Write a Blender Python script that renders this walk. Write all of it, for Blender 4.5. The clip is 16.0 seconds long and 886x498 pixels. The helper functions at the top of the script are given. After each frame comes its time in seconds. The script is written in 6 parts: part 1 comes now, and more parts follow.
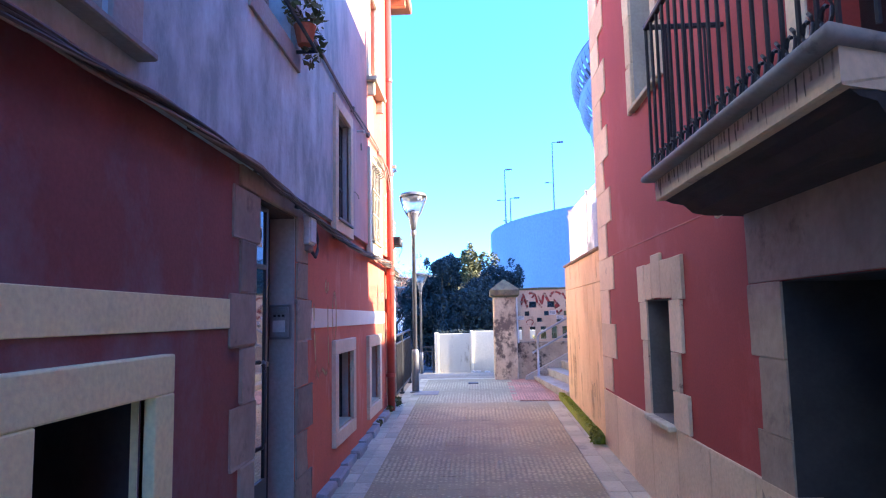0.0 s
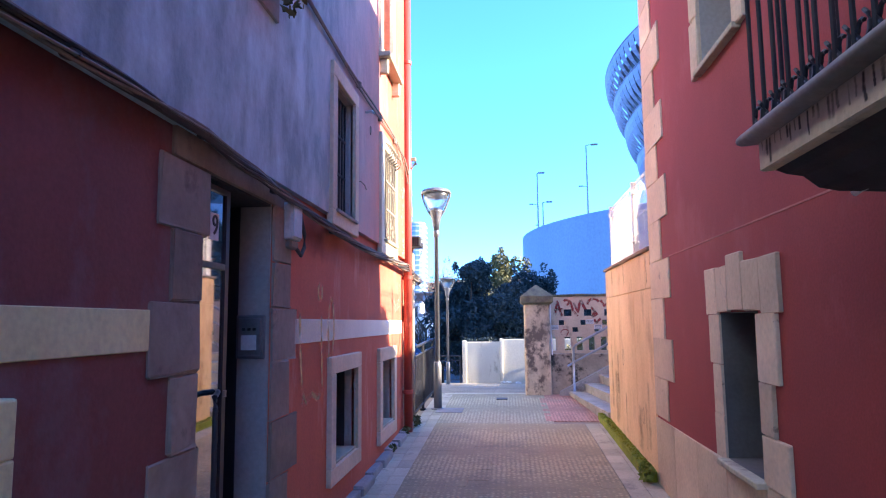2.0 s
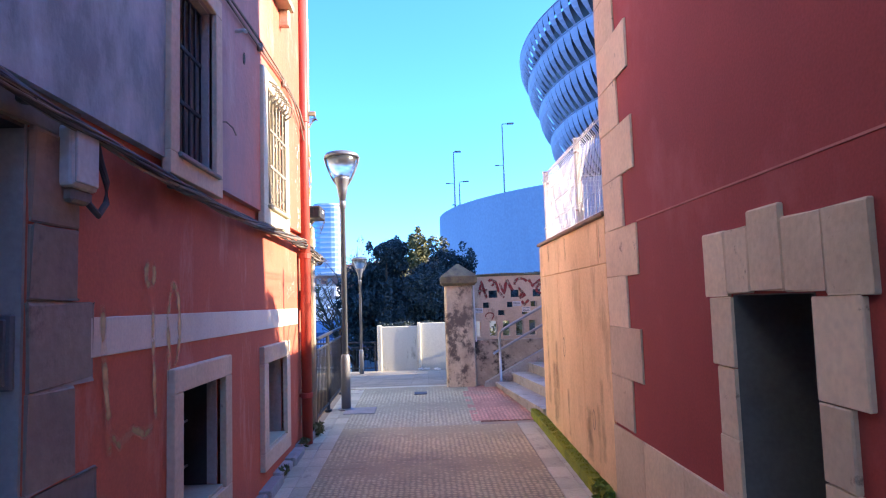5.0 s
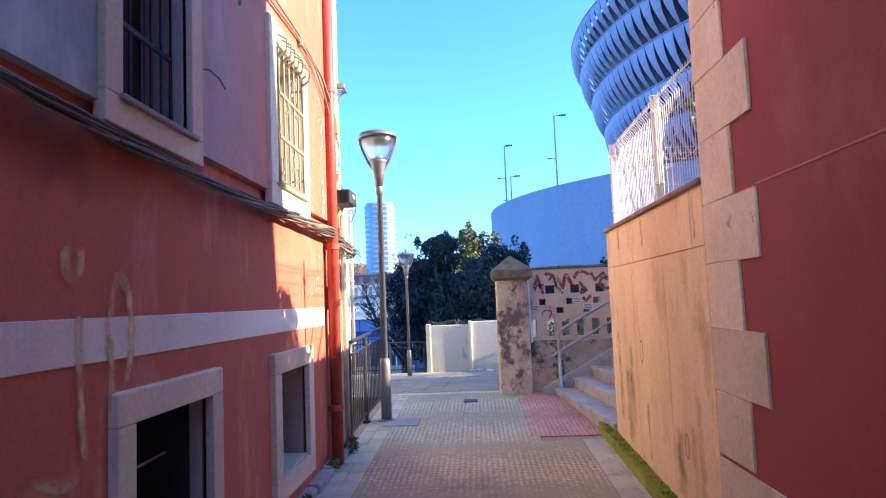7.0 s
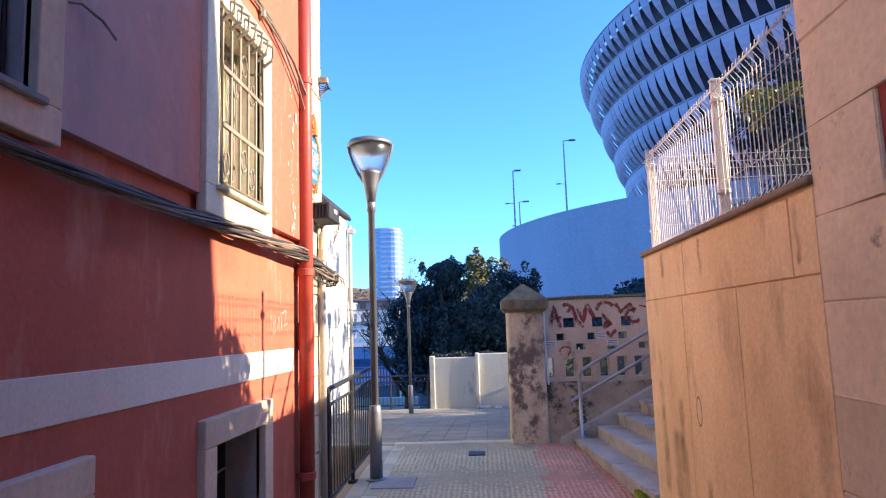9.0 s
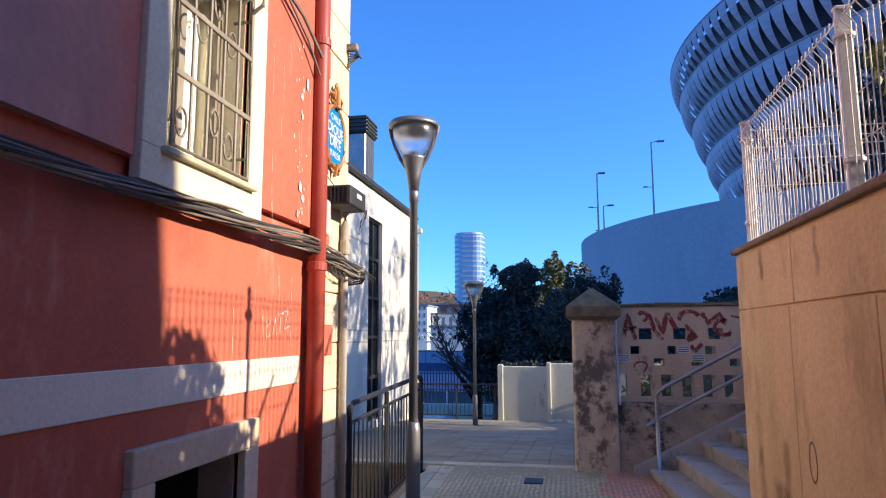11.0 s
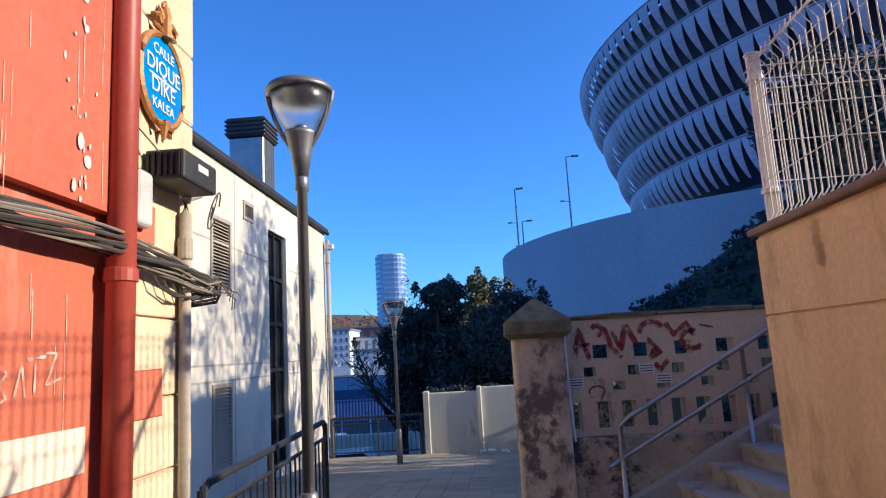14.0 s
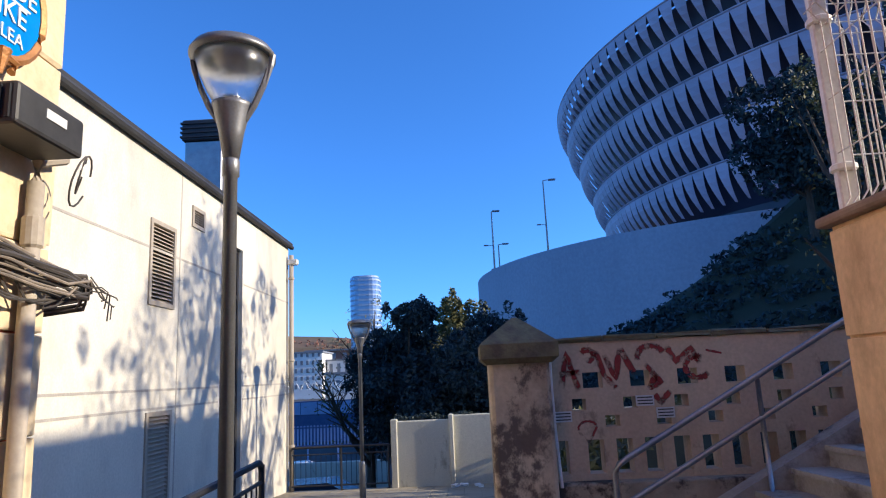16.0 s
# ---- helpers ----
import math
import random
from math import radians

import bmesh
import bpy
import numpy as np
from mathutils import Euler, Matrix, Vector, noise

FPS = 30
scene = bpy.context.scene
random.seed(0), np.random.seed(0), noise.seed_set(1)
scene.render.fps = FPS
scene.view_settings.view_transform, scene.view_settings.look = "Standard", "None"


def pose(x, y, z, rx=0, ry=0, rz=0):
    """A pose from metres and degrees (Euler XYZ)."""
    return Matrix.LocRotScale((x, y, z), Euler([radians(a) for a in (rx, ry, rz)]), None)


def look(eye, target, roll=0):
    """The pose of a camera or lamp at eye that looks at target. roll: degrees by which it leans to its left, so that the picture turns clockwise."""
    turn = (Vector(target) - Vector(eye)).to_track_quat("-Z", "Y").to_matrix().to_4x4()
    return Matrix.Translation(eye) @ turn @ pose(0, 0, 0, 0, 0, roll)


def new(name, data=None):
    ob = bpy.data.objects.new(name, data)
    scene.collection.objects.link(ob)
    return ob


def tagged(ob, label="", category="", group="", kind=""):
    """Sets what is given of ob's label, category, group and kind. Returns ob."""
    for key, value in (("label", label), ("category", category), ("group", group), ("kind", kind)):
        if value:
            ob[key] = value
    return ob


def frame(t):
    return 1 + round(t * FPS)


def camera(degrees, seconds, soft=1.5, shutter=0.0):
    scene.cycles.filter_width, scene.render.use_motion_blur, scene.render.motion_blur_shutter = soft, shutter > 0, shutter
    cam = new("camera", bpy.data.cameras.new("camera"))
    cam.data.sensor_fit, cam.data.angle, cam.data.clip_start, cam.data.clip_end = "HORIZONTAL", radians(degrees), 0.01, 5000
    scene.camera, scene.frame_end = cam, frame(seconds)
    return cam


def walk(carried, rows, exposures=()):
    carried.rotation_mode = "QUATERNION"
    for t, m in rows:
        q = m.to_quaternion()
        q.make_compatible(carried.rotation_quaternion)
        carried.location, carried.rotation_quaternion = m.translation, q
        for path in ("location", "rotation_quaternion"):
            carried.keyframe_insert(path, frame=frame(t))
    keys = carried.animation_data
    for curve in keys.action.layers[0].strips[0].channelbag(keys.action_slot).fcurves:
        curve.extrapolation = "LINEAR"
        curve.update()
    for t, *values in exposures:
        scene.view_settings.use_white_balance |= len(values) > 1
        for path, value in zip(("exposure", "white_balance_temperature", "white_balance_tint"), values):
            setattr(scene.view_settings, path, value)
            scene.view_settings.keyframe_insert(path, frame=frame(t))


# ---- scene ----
cam = camera(68.5, 16.0, soft=1.15)
PATH = [
    (0, (0.074, 0.573, 1.712), (-0.022, 2.559, 1.92), -1.1),
    (0.5, (0.084, 0.818, 1.745), (-0.054, 2.804, 1.942), 0.3),
    (1, (0.041, 1.09, 1.753), (-0.024, 3.073, 2.006), -0.5),
    (1.5, (0.062, 1.339, 1.751), (-0.009, 3.325, 1.975), -1.0),
    (2, (0.118, 1.585, 1.767), (-0.075, 3.562, 1.992), -0.6),
    (2.5, (0.099, 1.783, 1.755), (-0.061, 3.762, 1.991), -0.2),
    (3, (0.064, 2.03, 1.777), (-0.04, 4.015, 1.997), -1.0),
    (3.5, (0.074, 2.267, 1.771), (0.008, 4.25, 2.022), -0.6),
    (4, (0.127, 2.503, 1.797), (0.072, 4.487, 2.038), 0.0),
    (4.5, (0.111, 2.736, 1.797), (0.096, 4.719, 2.054), -0.3),
    (5, (0.094, 2.961, 1.816), (0.155, 4.954, 1.979), -1.8),
    (5.2, (0.104, 3.062, 1.812), (0.136, 5.059, 1.932), -1.8),
    (7.3, (0.166, 4.132, 1.808), (0.038, 6.121, 1.971), -1.5),
    (7.5, (0.178, 4.254, 1.83), (0.053, 6.245, 1.973), -0.0),
    (8, (0.142, 4.522, 1.832), (-0.023, 6.504, 2.043), -1.1),
    (8.2, (0.142, 4.644, 1.869), (0.002, 6.625, 2.101), -1.2),
    (10.3, (0.259, 5.638, 1.913), (0.104, 7.617, 2.16), -3.3),
    (10.5, (0.296, 5.721, 1.908), (0.092, 7.695, 2.156), -2.9),
    (11, (0.364, 5.942, 1.92), (-0.007, 7.891, 2.18), -0.2),
    (11.5, (0.334, 6.231, 1.914), (0.082, 8.192, 2.213), -0.7),
    (12, (0.297, 6.437, 1.959), (0.199, 8.41, 2.27), -1.9),
    (12.5, (0.298, 6.698, 1.941), (0.042, 8.65, 2.291), -1.8),
    (13, (0.312, 6.894, 1.962), (-0.009, 8.849, 2.24), -1.1),
    (13.5, (0.245, 7.149, 1.965), (0.101, 9.116, 2.301), -3.1),
    (14, (0.225, 7.349, 1.977), (0.098, 9.32, 2.294), -3.3),
    (14.5, (0.251, 7.544, 1.977), (-0.023, 9.481, 2.394), -1.7),
    (15, (0.245, 7.751, 1.978), (-0.021, 9.704, 2.314), -2.5),
    (15.5, (0.203, 7.96, 1.995), (0.081, 9.914, 2.405), -3.0),
    (16, (0.236, 8.186, 1.998), (0.187, 10.148, 2.381), -2.7),
]
EXPOSURES = [(0.0, 2.92, 5400, 14), (2.0, 2.65, 5450, 14), (5.0, 2.39, 5600, 13), (8.0, 2.14, 5800, 12), (10.3, 1.38, 5650, 10), (12.5, 0.80, 5400, 8), (16.0, 0.82, 5500, 8)]
walk(cam, [(t, look(eye, target, roll)) for t, eye, target, roll in PATH], EXPOSURES)

# ---- light ----
SUN_WAY = Vector((2.65, -0.16, 1.1)).normalized()
world = bpy.data.worlds.new("sky")
scene.world = world
world.use_nodes = True
wn = world.node_tree.nodes
sky = wn.new("ShaderNodeTexSky")
sky.sky_type = "NISHITA"
sky.sun_disc = False
sky.sun_elevation = math.asin(SUN_WAY.z)
sky.sun_rotation = math.atan2(SUN_WAY.x, SUN_WAY.y)
sky.air_density, sky.dust_density, sky.ozone_density = 0.85, 0.8, 10.0
wn["Background"].inputs["Strength"].default_value = 0.15
world.node_tree.links.new(sky.outputs["Color"], wn["Background"].inputs["Color"])
sun_data = bpy.data.lights.new("sun", "SUN")
sun_data.energy, sun_data.angle, sun_data.color = 4.2, radians(0.53), (1.0, 0.77, 0.50)
sun = new("sun", sun_data)
sun.matrix_basis = look(SUN_WAY * 60, (0, 0, 0))


# ---- materials ----
def rgb(c):
    return (*c, 1.0)


def surface(name, c1, c2, scale=1.5, rough=0.85, bump=0.25, fine=45.0, streak=1.0, metal=0.0, pieces=0.0, fleck=None, spec=0.35):
    """A worn surface: two colours mixed in blotches, fine grain and relief, at world size."""
    m = bpy.data.materials.new(name)
    m.use_nodes = True
    nt = m.node_tree
    nd, ln = nt.nodes, nt.links
    b = nd["Principled BSDF"]
    geo = nd.new("ShaderNodeNewGeometry")
    mp = nd.new("ShaderNodeMapping")
    mp.inputs["Scale"].default_value = (1, 1, 1.0 / streak)
    ln.new(geo.outputs["Position"], mp.inputs["Vector"])
    big = nd.new("ShaderNodeTexNoise")
    big.inputs["Scale"].default_value, big.inputs["Detail"].default_value, big.inputs["Roughness"].default_value = scale, 6, 0.62
    ln.new(mp.outputs["Vector"], big.inputs["Vector"])
    ramp = nd.new("ShaderNodeValToRGB")
    ramp.color_ramp.elements[0].position, ramp.color_ramp.elements[1].position = 0.36, 0.66
    ramp.color_ramp.elements[0].color, ramp.color_ramp.elements[1].color = rgb(c1), rgb(c2)
    ln.new(big.outputs["Fac"], ramp.inputs["Fac"])
    grain = nd.new("ShaderNodeTexNoise")
    grain.inputs["Scale"].default_value, grain.inputs["Detail"].default_value = fine, 4
    ln.new(geo.outputs["Position"], grain.inputs["Vector"])
    gr = nd.new("ShaderNodeMapRange")
    gr.inputs["From Min"].default_value, gr.inputs["From Max"].default_value = 0.3, 0.7
    gr.inputs["To Min"].default_value, gr.inputs["To Max"].default_value = 0.91, 1.07
    ln.new(grain.outputs["Fac"], gr.inputs["Value"])
    mul = nd.new("ShaderNodeVectorMath")
    mul.operation = "MULTIPLY"
    ln.new(ramp.outputs["Color"], mul.inputs[0])
    ln.new(gr.outputs["Result"], mul.inputs[1])
    col = mul.outputs["Vector"]
    if fleck:
        fc, fscale, flimit = fleck[:3]
        soft_edge = fleck[3] if len(fleck) > 3 else 0.07
        fn = nd.new("ShaderNodeTexNoise")
        fn.inputs["Scale"].default_value, fn.inputs["Detail"].default_value, fn.inputs["Roughness"].default_value = fscale, 8, 0.7
        ln.new(mp.outputs["Vector"], fn.inputs["Vector"])
        fr = nd.new("ShaderNodeMapRange")
        fr.inputs["From Min"].default_value, fr.inputs["From Max"].default_value = flimit, flimit + soft_edge
        ln.new(fn.outputs["Fac"], fr.inputs["Value"])
        mx = nd.new("ShaderNodeMix")
        mx.data_type = "RGBA"
        ln.new(fr.outputs["Result"], mx.inputs["Factor"])
        ln.new(col, mx.inputs["A"])
        mx.inputs["B"].default_value = rgb(fc)
        col = mx.outputs["Result"]
    if pieces:
        oi = nd.new("ShaderNodeObjectInfo")
        pr = nd.new("ShaderNodeMapRange")
        pr.inputs["To Min"].default_value, pr.inputs["To Max"].default_value = 1 - pieces, 1 + pieces
        ln.new(oi.outputs["Random"], pr.inputs["Value"])
        m2 = nd.new("ShaderNodeVectorMath")
        m2.operation = "MULTIPLY"
        ln.new(col, m2.inputs[0])
        ln.new(pr.outputs["Result"], m2.inputs[1])
        col = m2.outputs["Vector"]
    ln.new(col, b.inputs["Base Color"])
    b.inputs["Roughness"].default_value, b.inputs["Metallic"].default_value = rough, metal
    b.inputs["Specular IOR Level"].default_value = spec
    if bump:
        add = nd.new("ShaderNodeMath")
        add.inputs[1].default_value = 0.6
        add.operation = "MULTIPLY_ADD"
        ln.new(big.outputs["Fac"], add.inputs[0])
        ln.new(grain.outputs["Fac"], add.inputs[2])
        bp = nd.new("ShaderNodeBump")
        bp.inputs["Strength"].default_value, bp.inputs["Distance"].default_value = bump * 0.6, 0.010
        ln.new(add.outputs["Value"], bp.inputs["Height"])
        ln.new(bp.outputs["Normal"], b.inputs["Normal"])
    return m


def weathered(m, c1, c2, y0, y1):
    """Old paint lost to grey plaster, plus painted glare haze: bare towards y0, whole from y1 on, with a blotchy
    border.
    """
    nd, ln = m.node_tree.nodes, m.node_tree.links
    base = nd["Principled BSDF"].inputs["Base Color"].links[0].from_socket
    geo = nd.new("ShaderNodeNewGeometry")
    sep = nd.new("ShaderNodeSeparateXYZ")
    ln.new(geo.outputs["Position"], sep.inputs["Vector"])
    mp = nd.new("ShaderNodeMapping")
    mp.inputs["Scale"].default_value = (1, 1, 0.5)
    ln.new(geo.outputs["Position"], mp.inputs["Vector"])
    no = nd.new("ShaderNodeTexNoise")
    no.inputs["Scale"].default_value, no.inputs["Detail"].default_value, no.inputs["Roughness"].default_value = 3.0, 9, 0.68
    ln.new(mp.outputs["Vector"], no.inputs["Vector"])
    grey = nd.new("ShaderNodeValToRGB")
    grey.color_ramp.elements[0].position, grey.color_ramp.elements[1].position = 0.38, 0.66
    grey.color_ramp.elements[0].color, grey.color_ramp.elements[1].color = rgb(c1), rgb(c2)
    ln.new(no.outputs["Fac"], grey.inputs["Fac"])
    add = nd.new("ShaderNodeMath")
    add.operation = "MULTIPLY_ADD"
    add.inputs[1].default_value = 2.2
    ln.new(no.outputs["Fac"], add.inputs[0])
    ln.new(sep.outputs["Y"], add.inputs[2])
    mr = nd.new("ShaderNodeMapRange")
    mr.inputs["From Min"].default_value, mr.inputs["From Max"].default_value = y0 + 1.1, y1 + 1.1
    ln.new(add.outputs["Value"], mr.inputs["Value"])
    mx = nd.new("ShaderNodeMix")
    mx.data_type = "RGBA"
    ln.new(mr.outputs["Result"], mx.inputs["Factor"])
    ln.new(grey.outputs["Color"], mx.inputs["A"])
    ln.new(base, mx.inputs["B"])
    ln.new(mx.outputs["Result"], nd["Principled BSDF"].inputs["Base Color"])
    return m


def glassy(name, colour, rough=0.03, transmission=1.0):
    m = bpy.data.materials.new(name)
    m.use_nodes = True
    b = m.node_tree.nodes["Principled BSDF"]
    b.inputs["Base Color"].default_value = rgb(colour)
    b.inputs["Roughness"].default_value = rough
    b.inputs["Transmission Weight"].default_value = transmission
    b.inputs["IOR"].default_value = 1.45
    return m


def dimpled(m, pitch, depth):
    """Adds a studded relief, as pressed into small pavers, to a material's bump, and paints shade between the studs
    into its colour.
    """
    nd, ln = m.node_tree.nodes, m.node_tree.links
    geo = nd.new("ShaderNodeNewGeometry")
    vo = nd.new("ShaderNodeTexVoronoi")
    vo.inputs["Scale"].default_value, vo.inputs["Randomness"].default_value = 1.0 / pitch, 0.3
    ln.new(geo.outputs["Position"], vo.inputs["Vector"])
    mr = nd.new("ShaderNodeMapRange")
    mr.inputs["From Min"].default_value, mr.inputs["From Max"].default_value = 0.25, 0.5
    mr.inputs["To Min"].default_value, mr.inputs["To Max"].default_value = 1.0, 0.0
    ln.new(vo.outputs["Distance"], mr.inputs["Value"])
    bp = nd.new("ShaderNodeBump")
    bp.inputs["Strength"].default_value, bp.inputs["Distance"].default_value = 1.0, depth
    ln.new(mr.outputs["Result"], bp.inputs["Height"])
    old = next(n for n in nd if n.type == "BUMP" and n != bp)
    ln.new(old.outputs["Normal"], bp.inputs["Normal"])
    ln.new(bp.outputs["Normal"], nd["Principled BSDF"].inputs["Normal"])
    base = nd["Principled BSDF"].inputs["Base Color"].links[0].from_socket
    shade = nd.new("ShaderNodeMapRange")
    shade.inputs["To Min"].default_value, shade.inputs["To Max"].default_value = 0.66, 1.10
    ln.new(mr.outputs["Result"], shade.inputs["Value"])
    mul = nd.new("ShaderNodeVectorMath")
    mul.operation = "MULTIPLY"
    ln.new(base, mul.inputs[0])
    ln.new(shade.outputs["Result"], mul.inputs[1])
    ln.new(mul.outputs["Vector"], nd["Principled BSDF"].inputs["Base Color"])
    return m


# Darker, greyer copy of the red plaster: shade and haze put into the colour.
RED_SHADED = surface("shaded_red_plaster", (0.235, 0.078, 0.068), (0.165, 0.060, 0.055), 0.9, 0.8, 0.25, 60, 1.5, fleck=((0.27, 0.235, 0.25), 0.9, 0.47, 0.30))
RED = surface("red_plaster", (0.56, 0.152, 0.086), (0.44, 0.118, 0.070), 0.9, 0.78, 0.2, 60, 3.0, fleck=((0.70, 0.38, 0.30), 2.3, 0.56, 0.28))
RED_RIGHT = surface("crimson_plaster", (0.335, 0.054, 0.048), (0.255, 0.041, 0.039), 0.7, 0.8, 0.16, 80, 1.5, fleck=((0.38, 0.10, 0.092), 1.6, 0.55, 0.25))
# The greying towards the entrance also holds glare haze, put into the colour.
UPPER = weathered(surface("glare_greyed_upper_plaster", (0.56, 0.152, 0.086), (0.44, 0.118, 0.070), 0.9, 0.85, 0.6, 26, 2.0, fleck=((0.70, 0.38, 0.30), 2.3, 0.56, 0.28)), (0.29, 0.36, 0.37), (0.62, 0.74, 0.76), 5.7, 8.4)
CREAM = surface("cream_paint", (0.76, 0.69, 0.50), (0.66, 0.58, 0.41), 2.0, 0.75, 0.2, 50, 2.0, fleck=((0.46, 0.39, 0.28), 3.0, 0.62, 0.15))
CREAM_NEAR = surface("yellowed_cream_paint", (0.84, 0.79, 0.42), (0.73, 0.68, 0.35), 1.6, 0.75, 0.35, 40, 1.5, fleck=((0.55, 0.47, 0.26), 3.0, 0.60, 0.15))
BAND = surface("white_band_paint", (0.80, 0.73, 0.60), (0.68, 0.60, 0.48), 1.6, 0.8, 0.2, 60, 2.0, fleck=((0.55, 0.40, 0.31), 3.0, 0.62, 0.12))
NOSING = surface("grey_weathered_nosing", (0.30, 0.27, 0.24), (0.20, 0.18, 0.165), 3.0, 0.85, 0.4, 40, fleck=((0.11, 0.10, 0.09), 5, 0.58, 0.12))
OLD_LINE = surface("faded_line_paint", (0.52, 0.20, 0.17), (0.44, 0.13, 0.11), 3.0, 0.85, 0.1, 60)
SAND = surface("sandstone", (0.66, 0.54, 0.37), (0.55, 0.44, 0.30), 2.2, 0.88, 0.45, 35, pieces=0.14, fleck=((0.26, 0.20, 0.15), 5, 0.63, 0.1))
DOOR_STONE = surface("brown_door_stone", (0.35, 0.29, 0.22), (0.25, 0.205, 0.16), 2.5, 0.88, 0.7, 24, pieces=0.22, fleck=((0.15, 0.12, 0.10), 4, 0.57, 0.14))
TRIM_STONE = surface("pinkish_stone", (0.70, 0.565, 0.40), (0.58, 0.46, 0.32), 2.0, 0.85, 0.42, 34, pieces=0.13, fleck=((0.24, 0.18, 0.14), 7, 0.63, 0.08))
QUOIN_CREAM = surface("cream_stone", (0.72, 0.60, 0.40), (0.60, 0.48, 0.31), 3.0, 0.9, 0.6, 30, pieces=0.06)
GREY_STONE = surface("grey_render", (0.44, 0.41, 0.36), (0.34, 0.315, 0.28), 2.0, 0.9, 0.4, 40)
TAN = surface("tan_render", (0.80, 0.585, 0.325), (0.65, 0.455, 0.235), 1.5, 0.85, 0.5, 42, 2.6, fleck=((0.42, 0.275, 0.145), 2.2, 0.53, 0.17))
COPING = surface("weathered_coping", (0.20, 0.15, 0.11), (0.30, 0.22, 0.15), 4, 0.95, 0.5, 40)
MOSS = surface("moss", (0.28, 0.31, 0.018), (0.14, 0.18, 0.014), 6, 0.95, 0.9, 70)
CONCRETE = surface("concrete", (0.36, 0.35, 0.33), (0.27, 0.26, 0.25), 2.5, 0.9, 0.35, 45, pieces=0.08)
STEP = surface("step_concrete", (0.43, 0.40, 0.35), (0.31, 0.29, 0.255), 2.5, 0.9, 0.4, 45, fleck=((0.15, 0.135, 0.12), 3, 0.54, 0.14))
PAVER = surface("paver", (0.58, 0.48, 0.26), (0.44, 0.365, 0.205), 0.7, 0.8, 0.4, 60, pieces=0.05, fleck=((0.33, 0.28, 0.175), 1.3, 0.54, 0.2))
PAVER_GREY = surface("grey_paver", (0.57, 0.51, 0.32), (0.45, 0.405, 0.26), 0.7, 0.8, 0.4, 60, pieces=0.05, fleck=((0.33, 0.29, 0.23), 1.3, 0.56, 0.2))
SLAB = surface("pale_paving_slab", (0.54, 0.50, 0.355), (0.41, 0.38, 0.27), 1.4, 0.85, 0.35, 50, pieces=0.16, fleck=((0.22, 0.20, 0.165), 3.0, 0.57, 0.14))
SLAB_BUFF = surface("buff_plaza_slab", (0.33, 0.29, 0.21), (0.24, 0.21, 0.155), 1.0, 0.85, 0.35, 45, pieces=0.14, fleck=((0.14, 0.125, 0.095), 2.0, 0.56, 0.14))
RED_TILE = surface("red_tactile_tile", (0.64, 0.34, 0.245), (0.53, 0.285, 0.205), 1.0, 0.85, 0.4, 50, pieces=0.10, fleck=((0.46, 0.36, 0.27), 2.0, 0.54, 0.2))
for studded in (PAVER, PAVER_GREY, RED_TILE):
    dimpled(studded, 0.046, 0.006)
JOINT = surface("dark_joint", (0.34, 0.28, 0.195), (0.25, 0.205, 0.15), 4, 0.95, 0.3)
IRON = surface("dark_iron", (0.028, 0.030, 0.036), (0.045, 0.045, 0.05), 6, 0.5, 0.15, 80, metal=0.3)
STEEL = surface("galvanised_steel", (0.42, 0.42, 0.42), (0.32, 0.32, 0.33), 5, 0.38, 0.08, 90, metal=0.9)
POST = surface("grey_lamp_paint", (0.22, 0.22, 0.225), (0.27, 0.27, 0.27), 3, 0.42, 0.08, 80, metal=0.5)
PIPE_RED = surface("red_pipe_paint", (0.40, 0.075, 0.05), (0.30, 0.06, 0.045), 3, 0.45, 0.12, 50, 3)
PIPE_GREY = surface("grey_pipe", (0.42, 0.37, 0.30), (0.32, 0.28, 0.23), 3, 0.6, 0.15, 50, 3)
CABLE = surface("black_cable", (0.055, 0.05, 0.047), (0.09, 0.08, 0.072), 8, 0.6, 0.1)
CABLE_GREY = surface("grey_cable", (0.28, 0.235, 0.19), (0.18, 0.155, 0.13), 8, 0.65, 0.1)
BOX_WHITE = surface("aged_white_plastic", (0.60, 0.60, 0.58), (0.48, 0.48, 0.46), 4, 0.5, 0.05)
BOX_BLACK = surface("black_plastic", (0.03, 0.03, 0.032), (0.05, 0.05, 0.05), 5, 0.5, 0.05)
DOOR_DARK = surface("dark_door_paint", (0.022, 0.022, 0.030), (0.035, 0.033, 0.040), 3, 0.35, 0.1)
# Near-black walls and floors: the shade of unlit rooms is put into the colour.
UNLIT_ROOM = surface("unlit_interior", (0.03, 0.028, 0.026), (0.045, 0.04, 0.036), 2, 0.9, 0.2)
CURTAIN = surface("white_curtain", (0.70, 0.69, 0.66), (0.60, 0.59, 0.57), 3, 0.9, 0.2, 30, 6)
WOOD_WIN = surface("aged_window_wood", (0.30, 0.26, 0.20), (0.20, 0.17, 0.13), 4, 0.6, 0.2, 40, 5)
FENCE_CREAM = surface("white_coated_steel", (0.78, 0.76, 0.71), (0.66, 0.64, 0.60), 4, 0.4, 0.1, 60)
WHITE_WALL = surface("stained_white_wall", (0.58, 0.56, 0.46), (0.46, 0.44, 0.36), 0.9, 0.85, 0.25, 40, 2.4, fleck=((0.24, 0.22, 0.17), 2.6, 0.58, 0.12))
WHITE_HOUSE = surface("white_render", (0.68, 0.64, 0.545), (0.54, 0.505, 0.43), 0.7, 0.85, 0.25, 40, 2.0, fleck=((0.42, 0.395, 0.35), 1.2, 0.50, 0.25))
